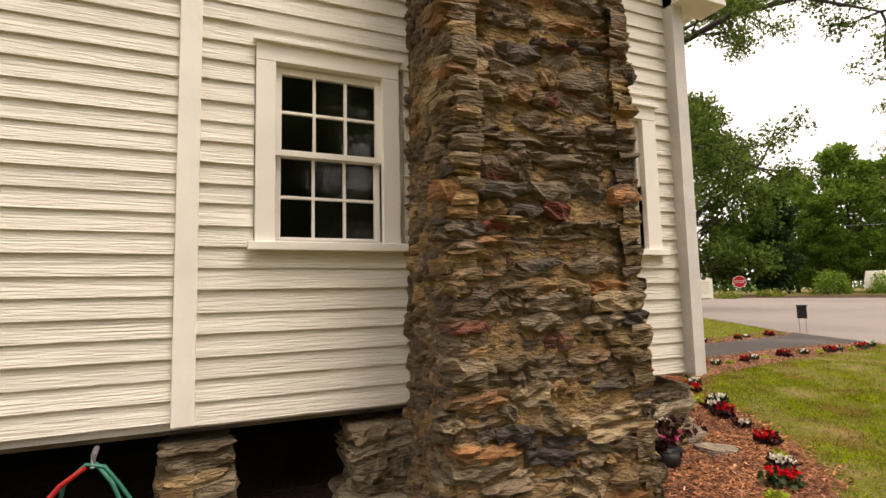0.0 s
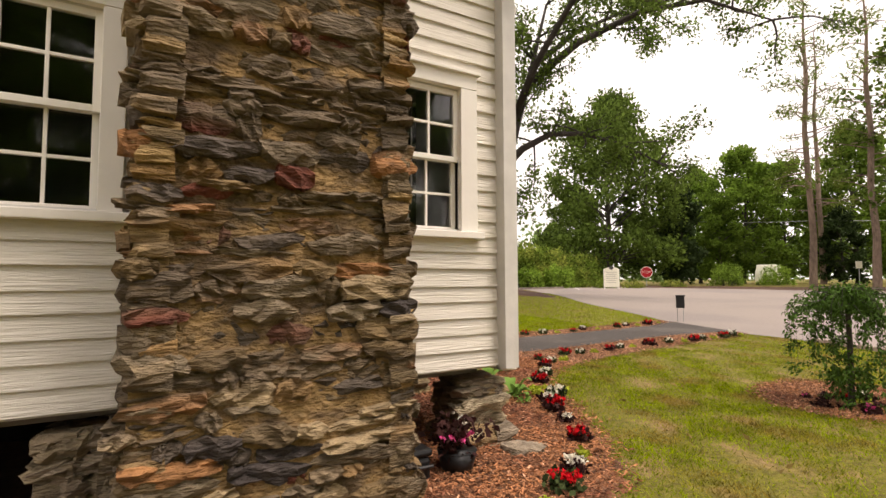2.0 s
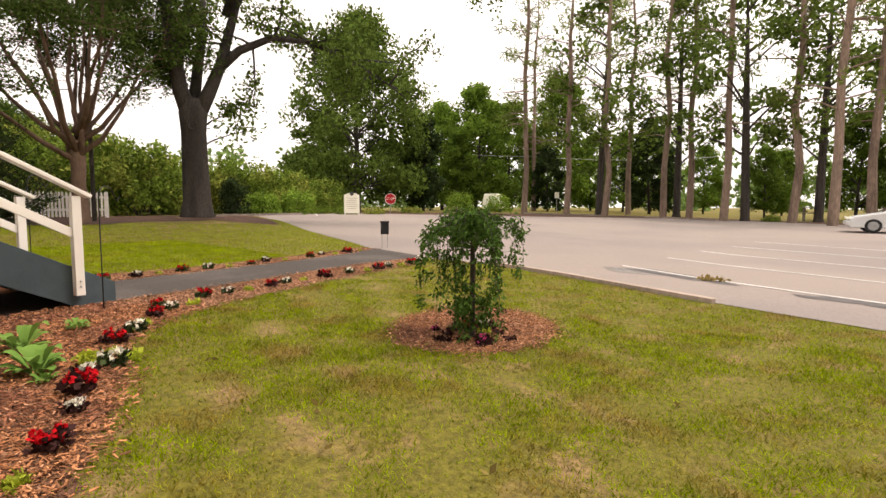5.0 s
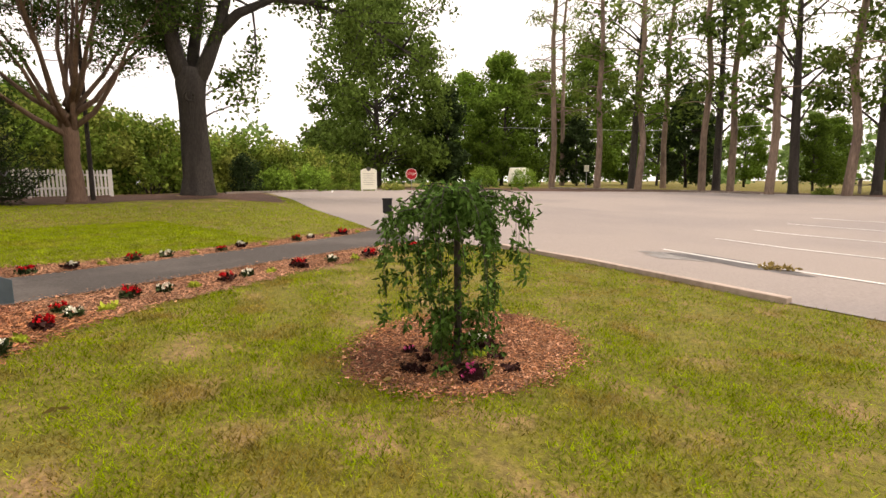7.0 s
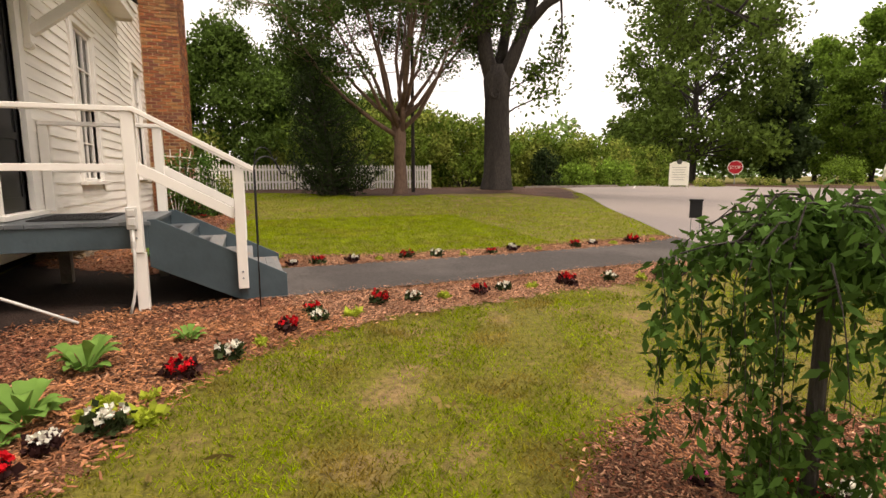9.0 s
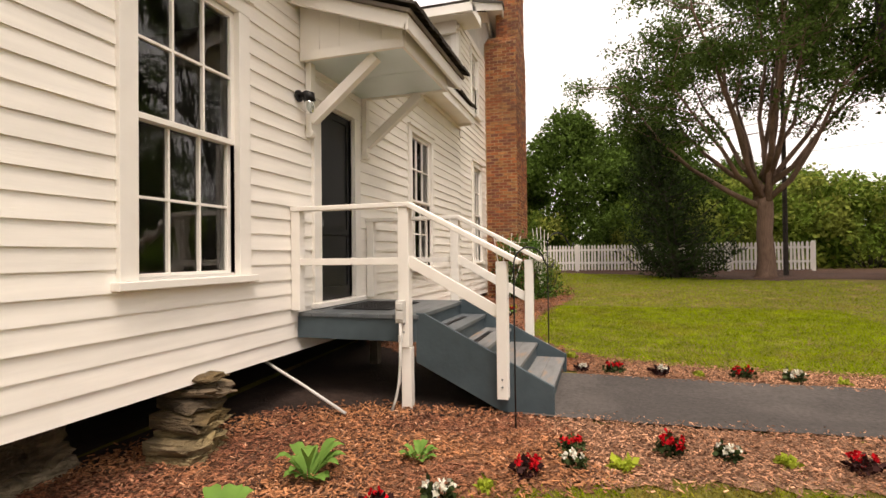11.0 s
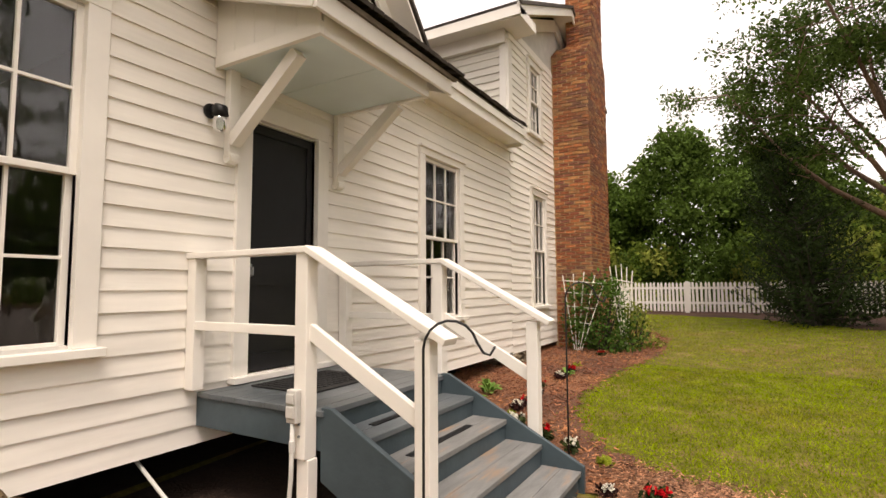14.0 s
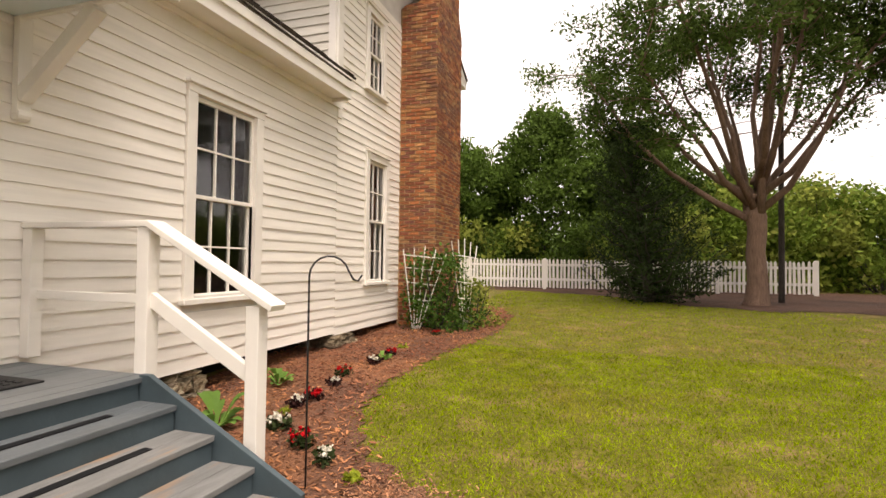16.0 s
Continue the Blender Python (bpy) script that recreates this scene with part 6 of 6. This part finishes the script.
def crook(x, y, top, name="shepherd_hook"):
    z0 = height(x, y)
    t = thing(name, (x, y, z0), "thin black shepherd hook stuck in the mulch", "garden hook", "shepherd hooks by the steps")
    d = Vector((0.86, 0.5, 0))
    H = top - z0 - 0.13
    pts = [Vector((0, 0, -0.1)), Vector((0, 0, H * 0.5)), Vector((0, 0, H))]
    for k in range(1, 9):
        a = math.pi - math.pi * 0.92 * k / 8
        pts.append(d * (0.125 + 0.125 * math.cos(a)) + Vector((0, 0, H + 0.13 * math.sin(a))))
    pts += [pts[-1] + d * 0.03 + Vector((0, 0, -0.05)), pts[-1] + d * 0.06 + Vector((0, 0, -0.06)), pts[-1] + d * 0.085 + Vector((0, 0, -0.02))]
    part("rod", Buf().tube(pts, 0.0065, 8), BLACK_METAL, t, smooth=True)
    part("foot", Buf().beam((-0.06, 0, 0.0), (0.06, 0, 0.0), 0.012, 0.012), BLACK_METAL, t)


crook(5.89, 6.03, 1.57)
crook(5.93, 8.10, 1.76)


def trellis(x, y, rot, h=1.5):
    t = thing("trellis", (x, y, height(x, y)), "white fan-shaped garden trellis leaning by the brick chimney", "trellis", "white trellises")
    for i in range(5):
        q = (i - 2) / 2
        part("slat", Buf().beam((q * 0.06, 0, 0), (q * 0.42, 0, h * (1 - 0.06 * abs(q))), 0.018, 0.012, (0, 1, 0)), PAINT, t)
    for z, w in ((0.55, 0.18), (0.85, 0.27), (1.12, 0.34), (1.35, 0.41)):
        part("rail", Buf().beam((-w, -0.012, z), (w, -0.012, z), 0.012, 0.018), PAINT, t)
    t.rotation_euler = (radians(-4), radians(5), radians(rot))


trellis(4.35, 14.10, 4, 1.55)
trellis(5.15, 14.55, 70, 1.7)

# ---- picket fence ----
fence = thing("picket_fence", (0, 24, 0.8), "white wooden picket fence at the back of the lawn", "fence")
PK = Buf()
PK.v = [(x, y, z) for y in (-0.01, 0.01) for x, z in ((-0.038, 0.06), (0.038, 0.06), (0.038, 1.04), (0, 1.10), (-0.038, 1.04))]
PK.f = [(0, 1, 2, 3, 4), (9, 8, 7, 6, 5)] + [(i, i + 5, (i + 1) % 5 + 5, (i + 1) % 5) for i in range(5)]
PICKET = PK.mesh("picket", PAINT)
x = -3.0
while x < 13.85:
    ob = new("picket", PICKET)
    ob.parent = fence
    ob.location = (x, brng.uniform(-0.004, 0.004), height(x, 24) - 0.8 + brng.uniform(-0.01, 0.01))
    ob.rotation_euler = (0, radians(brng.uniform(-1, 1)), 0)
    x += 0.128
for z in (0.32, 0.84):
    part("rail", Buf().box(-3.1, 13.9, 0.012, 0.05, z, z + 0.085), PAINT, fence)
for x in (-2.9, -0.1, 2.7, 5.5, 8.3, 11.1, 13.86):
    part("post", Buf().box(x - 0.055, x + 0.055, 0.0, 0.11, 0, 1.12), PAINT, fence, bevel=0.01)

# ---- signs and street things ----


def facing(x, y, z, tx=4.7, ty=0.4):
    return pose(x, y, z, 0, 0, math.degrees(math.atan2(ty - y, tx - x)) + 90)


board = thing("notice_board", (27.3, 22.4, height(27.3, 22.4)), "white roadside notice board with a rounded crest", "sign")
board.matrix_basis = facing(27.3, 22.4, height(27.3, 22.4))
b = Buf()
pr = [(-0.48, 0.12), (0.48, 0.12), (0.48, 1.28), (0.40, 1.30), (0.30, 1.36), (0.18, 1.38), (0, 1.40), (-0.18, 1.38), (-0.30, 1.36), (-0.40, 1.30), (-0.48, 1.28)]
b.v = [(x, y, z) for y in (-0.03, 0.03) for x, z in pr]
n = len(pr)
b.f = [tuple(range(n)), tuple(range(2 * n - 1, n - 1, -1))] + [(i, i + n, (i + 1) % n + n, (i + 1) % n) for i in range(n)]
part("panel", b, SIGN_WHITE, board, "cream white panel")
part("crest", Buf().tube([(0, -0.03, 1.36), (0, -0.05, 1.36)], 0.13, 20), INK, board, "round dark crest")
for x in (-0.42, 0.42):
    part("post", Buf().box(x - 0.04, x + 0.04, 0.03, 0.11, -0.2, 1.2), PAINT, board)
for i in range(6):
    part("text_bar", Buf().box(-0.34 + 0.03 * (i % 2), 0.34 - 0.04 * (i % 3), -0.034, -0.031, 1.05 - 0.13 * i, 1.085 - 0.13 * i), mat("faded_lettering", (0.55, 0.53, 0.44), bump=0) if i == 0 else bpy.data.materials["faded_lettering"], board)

stop = thing("stop_sign", (37.6, 27.6, 0.8), "red octagonal stop sign on a steel post", "traffic sign")
stop.matrix_basis = facing(37.6, 27.6, height(37.6, 27.6))
b = Buf().tube([(0, -0.02, 1.15), (0, 0.0, 1.15)], 0.45, 8)
part("rim", Buf().tube([(0, -0.012, 1.15), (0, 0.004, 1.15)], 0.48, 32), WHITE_PETAL, stop)
part("face", Buf().tube([(0, -0.024, 1.15), (0, -0.013, 1.15)], 0.45, 8), SIGN_RED, stop, "red octagonal face")
part("post", Buf().box(-0.03, 0.03, 0.004, 0.05, -0.2, 1.5), GALV, stop)
text(stop, "lettering", "STOP", 0.30, pose(0, -0.03, 1.15, 90), WHITE_PETAL, "white lettering")
mb = thing("black_sign_box", (13.2, 8.05, height(13.2, 8.05)), "small black box on two thin legs by the walkway", "sign box")
mb.matrix_basis = facing(13.2, 8.05, height(13.2, 8.05), 2.5, -0.2)
part("box", Buf().box(-0.10, 0.10, -0.05, 0.05, 0.36, 0.68).box(-0.115, 0.115, -0.06, 0.06, 0.655, 0.69), BLACK_METAL, mb, bevel=0.01)
for x in (-0.07, 0.07):
    part("leg", Buf().tube([(x, 0, -0.1), (x, 0, 0.37)], 0.008, 6), GALV, mb)
small = thing("road_sign", (53.4, 18.7, 0.7), "small white road sign on a post", "traffic sign")
small.matrix_basis = facing(53.4, 18.7, height(53.4, 18.7))
part("panel", Buf().box(-0.22, 0.22, -0.02, 0, 1.5, 2.1), WHITE_PETAL, small)
part("post", Buf().box(-0.03, 0.03, 0, 0.04, -0.2, 1.9), GALV, small)


def car(name, x, y, rot, paint, label, L=4.6, H=1.42, van=False):
    t = thing(name, (x, y, height(x, y) + 0.02), label, "car")
    t.matrix_basis = pose(x, y, height(x, y) + 0.02, 0, 0, rot)
    h = L / 2
    pr = [(-h, 0.35), (-h + 0.05, 0.62), (-h + 0.25, 0.74), (-h + 1.15, 0.90), (-h + 1.95, H), (h - 1.25, H), (h - 0.55, 0.98), (h - 0.05, 0.90), (h, 0.40), (h - 0.1, 0.24), (-h + 0.1, 0.22)]
    if van:
        pr = [(-h, 0.35), (-h + 0.05, 0.75), (-h + 0.9, 0.98), (-h + 1.5, 1.75), (h - 0.2, 1.80), (h - 0.02, 1.0), (h, 0.40), (h - 0.1, 0.26), (-h + 0.1, 0.24)]
    n = len(pr)
    b = Buf()
    for w, k in ((-0.88, 0), (-0.80, 1), (0.80, 1), (0.88, 0)):
        for px, pz in pr:
            top = pz > 1.0
            b.v.append((px * (0.985 if k == 0 and top else 1), w * (0.84 if top else 1.0), pz))
    b.f = [tuple(range(n))[::-1], tuple(range(3 * n, 4 * n))]
    for q in range(3):
        b.f += [(q * n + i, q * n + (i + 1) % n, (q + 1) * n + (i + 1) % n, (q + 1) * n + i) for i in range(n)]
    part("body", b, paint, t, bevel=0.04)
    for s in (-1, 1):
        g = Buf()
        sp = [(-h + 1.35, 0.95), (-h + 2.02, H - 0.07), (h - 1.32, H - 0.07), (h - 0.80, 0.98)] if not van else [(-h + 1.1, 1.05), (-h + 1.55, 1.66), (h - 0.35, 1.68), (h - 0.25, 1.08)]
        g.quad(*[(px, s * (0.885 if pz < 1.1 else 0.752), pz) for px, pz in sp])
        part("side_window", g, CAR_GLASS, t)
        for wx in (-h + 0.88, h - 0.92):
            wh = sub("wheel", t)
            part("tyre", Buf().tube([(wx, s * 0.68, 0.31), (wx, s * 0.89, 0.31)], 0.31, 20), RUBBER, wh)
            part("rim", Buf().tube([(wx, s * 0.89, 0.31), (wx, s * 0.905, 0.31)], 0.20, 14), GALV, wh)
    part("windscreen", Buf().quad(*[(-h + a - 0.02, w * q, z + 0.012) for a, w, z, q in ((1.22, -0.78, 0.94, 1), (1.22, 0.78, 0.94, 1), (1.90, 0.68, H - 0.05, 1), (1.90, -0.68, H - 0.05, 1))]), CAR_GLASS, t) if not van else None
    for s in (-0.6, 0.6):
        part("headlight", Buf().box(-h - 0.01, -h + 0.12, s - 0.16, s + 0.16, 0.60, 0.70), SIGN_WHITE, t, bevel=0.02)
    part("bumper", Buf().box(-h - 0.06, -h + 0.06, -0.82, 0.82, 0.34, 0.52), paint, t, bevel=0.04)


car("sedan", 33.6, -5.2, 270, CAR_PAINT, "silver-white four-door sedan parked on the lot")
car("van", 51.0, 24.6, 200, SIGN_WHITE, "white van far off behind the pines", 4.8, 1.8, True)
pole = thing("utility_pole", (39.5, 43.0, 0.7), "dark wooden utility pole beyond the thicket", "pole")
part("shaft", Buf().tube([(0, 0, -0.3), (0, 0, 6.2)], [0.13, 0.10], 10), BARK, pole)
part("crossarm", Buf().box(-0.5, 0.5, -0.05, 0.05, 5.7, 5.82), BARK, pole)
for i, (a, b_, za, zb) in enumerate((((37.9, 48.0), (59.9, 24.0), 10.6, 7.2), ((-12, 58), (37.9, 48.0), 10.5, 10.6), ((59.9, 24.0), (75, -5), 7.2, 8.5))):
    pa, pb = Vector((*a, za)), Vector((*b_, zb))
    pts = [pa.lerp(pb, k / 10) - Vector((0, 0, 1.0 * (1 - (k / 5 - 1) ** 2))) for k in range(11)]
    tagged(part("power_line", Buf().tube(pts, 0.022, 5), GALV), "thin power line slung across the distance", "cable", "power lines")
ties = [((18.6, 23.5), (24.7, 24.1)), ((44.8, 18.6), (46.1, 12.1)), ((45.9, 8.7), (44.6, 3.5))]
for a, b_ in ties:
    tagged(part("landscape_timber", Buf().beam((*a, height(*a) + 0.06), (*b_, height(*b_) + 0.06), 0.14, 0.12), GREY_WOOD), "weathered timber edging of the lot", "timber", "edging timbers")
tab = thing("picnic_table", (48.7, -1.8, 0.4), "dark picnic table under the pines", "table")
part("tabletop", Buf().box(-1.1, 1.1, -0.38, 0.38, 0.95, 1.0), GREY_WOOD, tab)
for s in (-0.62, 0.62):
    part("bench", Buf().box(-1.1, 1.1, s - 0.13, s + 0.13, 0.6, 0.64), GREY_WOOD, tab)
for s in (-0.8, 0.8):
    part("trestle", Buf().box(s - 0.05, s + 0.05, -0.7, 0.7, 0.55, 0.6).box(s - 0.05, s + 0.05, -0.06, 0.06, 0.0, 0.95), GREY_WOOD, tab)

# dry leaves swept together on the lot
heap = np.random.default_rng(91)
pts = heap.normal(size=(34, 3)) * (0.09, 0.12, 0.0)
pts[:, 2] = 0.035
ll = part("leaf_heap", Buf().leaves(pts, 0.05, 3, 0.075, heap, 0.5, flat=0.75), DRY_GRASS)
tagged(ll, "small heap of dry leaves on the asphalt", "leaves", kind="stuff")
ll.location = (13.66, 0.73, height(13.66, 0.73) + 0.012)

post = thing("utility_pole", (12.05, 20.9, height(12.05, 20.9) - 0.05), "thin dark wooden pole beside the old cedar", "pole")
part("shaft", Buf().tube([(0, 0, 0), (0, 0, 6.5)], [0.075, 0.06], 10), BARK, post)

# ---- grass and mulch ----


def poly_of(out, inn):
    return out + inn[::-1]


POLYS = [poly_of(o, q) for _, o, q, _, _ in BEDS] + [poly_of(PATH_N, PATH_F), poly_of(LOT_NEAR, LOT_FAR)]


def inside(px, py, poly):
    res = np.zeros(len(px), bool)
    for (x0, y0), (x1, y1) in zip(poly, poly[1:] + poly[:1]):
        hit = ((y0 > py) != (y1 > py)) & (px < (x1 - x0) * (py - y0) / (y1 - y0 + 1e-12) + x0)
        res ^= hit
    return res


def lawn_mask(x, y):
    jit_ring = 0.9 + np.random.default_rng(5).normal(0, 0.05, len(x))
    bad = np.hypot(x - 8.02, (y - 2.50) * 1.18) < jit_ring + 0.06 * np.sin(5 * np.arctan2(y - 2.50, x - 8.02))
    jit = np.random.default_rng(len(x))
    jx, jy = x + jit.normal(0, 0.09, len(x)), y + jit.normal(0, 0.09, len(x))
    for i, p in enumerate(POLYS):
        bad |= inside(jx, jy, p) if i < 4 else inside(x, y, p)
    bad |= (x < 3.7) & (y > 1.85)
    bad |= (x < 4.4) & (y > 3.0)
    bad |= (y > np.interp(x, [3.5, 7.2, 9.8, 12.6, 16, 18.8], [23.3, 22.0, 19.3, 17.3, 15.6, 19.6]) + 0.15 * np.sin(5 * x)) | ((x - 14.3) ** 2 + (y - 18) ** 2 < 4.5)
    return ~bad


def heights(x, y):
    h = np.interp(y, RISE_Y, RISE_Z)
    t = np.clip((x - 9) / 40, 0, 1)
    h = h + 0.35 * t * t * (3 - 2 * t) * np.maximum(0, 1 - h / 0.85)
    return h + 0.28 * np.exp(-((x - 14.3) ** 2 + (y - 18) ** 2) / 6.0)


def blades(name, x0, x1, y0, y1, count, length, width, material, seed, label, clump=0.0):
    nr = np.random.default_rng(seed)
    x, y = nr.uniform(x0, x1, count), nr.uniform(y0, y1, count)
    if clump:
        f = np.sin(x * 3.1 + np.sin(y * 2.3) * 1.7) * np.sin(y * 2.7 + np.sin(x * 1.9) * 2.0)
        keep = f + nr.normal(0, 0.5, count) > clump
        x, y = x[keep], y[keep]
    ok = lawn_mask(x, y)
    x, y = x[ok], y[ok]
    n = len(x)
    z = heights(x, y) - 0.003
    a, lean = nr.uniform(0, 6.28, n), nr.uniform(0.45, 1.45, n)
    L = length * nr.uniform(0.5, 1.3, n)
    w = width * nr.uniform(0.7, 1.3, n)
    b = nr.uniform(0, 6.28, n)
    dx, dy = np.cos(a) * L * np.sin(lean), np.sin(a) * L * np.sin(lean)
    wx, wy = np.cos(b) * w / 2, np.sin(b) * w / 2
    v = np.stack([np.stack([x - wx, y - wy, z], 1), np.stack([x + wx, y + wy, z], 1), np.stack([x + dx, y + dy, z + L * np.cos(lean)], 1)], 1).reshape(-1, 3)
    me = bpy.data.meshes.new(name)
    me.from_pydata(v.tolist(), [], np.arange(3 * n).reshape(-1, 3).tolist())
    me.materials.append(material)
    tagged(new(name, me), label, "grass", kind="stuff")


blades("grass", 3.6, 13.0, -3.5, 6.0, 330000, 0.040, 0.0075, GRASS, 1, "short mown green grass", -0.55)
blades("grass", 4.3, 9.5, -1.0, 5.5, 130000, 0.050, 0.008, GRASS, 2, "short mown green grass", 0.25)
blades("dry_grass", 3.6, 12.5, -3.5, 6.0, 85000, 0.034, 0.006, DRY_GRASS, 3, "dry straw-coloured grass in the lawn", -0.2)
blades("grass", 4.0, 19.0, 8.0, 23.5, 210000, 0.046, 0.012, GRASS_BRIGHTENED, 4, "mown green grass of the back lawn")
blades("grass", 5.2, 10.5, 8.0, 13.0, 110000, 0.038, 0.008, GRASS_BRIGHTENED, 5, "mown green grass of the back lawn")
blades("dry_grass", 5.2, 12.0, 8.0, 16.0, 60000, 0.034, 0.007, DRY_GRASS, 7, "dry straw-coloured grass in the lawn", 0.2)
blades("grass", -2.0, 4.5, -4.0, 2.6, 60000, 0.046, 0.007, GRASS, 6, "short mown green grass")


def chips(name, poly_list, count, size, material, seed, label, ring_c=None):
    nr = np.random.default_rng(seed)
    P = []
    for poly in poly_list:
        a = np.array(poly)
        x, y = nr.uniform(a[:, 0].min() - 0.1, a[:, 0].max() + 0.1, count * 3), nr.uniform(a[:, 1].min() - 0.1, a[:, 1].max() + 0.1, count * 3)
        ok = inside(x + nr.normal(0, 0.08, len(x)), y + nr.normal(0, 0.08, len(x)), poly)
        P.append(np.stack([x[ok], y[ok]], 1)[:count])
    if ring_c:
        a, q = nr.uniform(0, 6.28, count), 0.95 * nr.uniform(0, 1, count) ** 0.6 + nr.normal(0, 0.08, count)
        P.append(np.stack([ring_c[0] + q * 1.04 * np.cos(a), ring_c[1] + q * 0.87 * np.sin(a)], 1))
    p = np.concatenate(P)
    n = len(p)
    z = heights(p[:, 0], p[:, 1]) + 0.022 + nr.uniform(0, 0.012, n)
    L = size * nr.uniform(0.5, 1.6, n)
    a, tilt, roll = nr.uniform(0, 6.28, n), nr.normal(0, 0.28, n), nr.normal(0, 0.35, n)
    d = np.stack([np.cos(a) * np.cos(tilt), np.sin(a) * np.cos(tilt), np.sin(tilt)], 1) * (L / 2)[:, None]
    s = np.stack([-np.sin(a) * np.cos(roll), np.cos(a) * np.cos(roll), np.sin(roll)], 1) * (L * nr.uniform(0.08, 0.2, n))[:, None]
    u = np.cross(d, s)
    u = u / np.linalg.norm(u, axis=1, keepdims=True) * 0.004
    c = np.stack([p[:, 0], p[:, 1], z], 1)
    v = np.stack([c - d - s, c + d - s * 0.6, c + d + s * 0.7, c - d + s, c - d - s - u, c + d - s * 0.6 - u, c + d + s * 0.7 - u, c - d + s - u], 1).reshape(-1, 3)
    base = (np.arange(n) * 8)[:, None]
    f = np.concatenate([base + q for q in ((0, 1, 2, 3), (0, 4, 5, 1), (2, 6, 7, 3))])
    me = bpy.data.meshes.new(name)
    me.from_pydata(v.tolist(), [], f.tolist())
    me.materials.append(material)
    tagged(new(name, me), label, "mulch", kind="stuff")


chips("mulch_chips", POLYS[:1], 26000, 0.032, CHIP, 11, "loose reddish bark chips")
chips("mulch_chips", POLYS[1:3], 12000, 0.021, PALE_CHIP, 12, "loose dry pinkish bark chips")
chips("mulch_chips", [], 15000, 0.017, CHIP, 16, "fine brown bark chips round the weeping tree", (8.02, 2.50))
chips("mulch_chips", [], 4000, 0.024, PALE_CHIP, 17, "dry pinkish bark chips round the weeping tree", (8.02, 2.50))
chips("mulch_chips", POLYS[:3], 5000, 0.026, DARK_CHIP, 13, "loose brown bark chips", (8.02, 2.50))
chips("mulch_chips", POLYS[3:4], 12000, 0.038, CHIP, 14, "loose reddish bark chips")
chips("mulch_chips", POLYS[:1], 3000, 0.028, PALE_CHIP, 15, "loose dry pinkish bark chips")
srg = random.Random(77)
for i in range(14):
    x, y = srg.uniform(4.6, 9.0), srg.uniform(-0.8, 4.6)
    if bool(lawn_mask(np.array([x]), np.array([y]))[0]):
        lf = part("fallen_leaf", Buf().leaves([(0, 0, 0)], 0.01, 3, 0.07, np.random.default_rng(i), 0.5, flat=0.9), DRY_GRASS)
        tagged(lf, "dry fallen leaf on the lawn", "leaf", "fallen leaves")
        lf.location = (x, y, height(x, y) + 0.04)
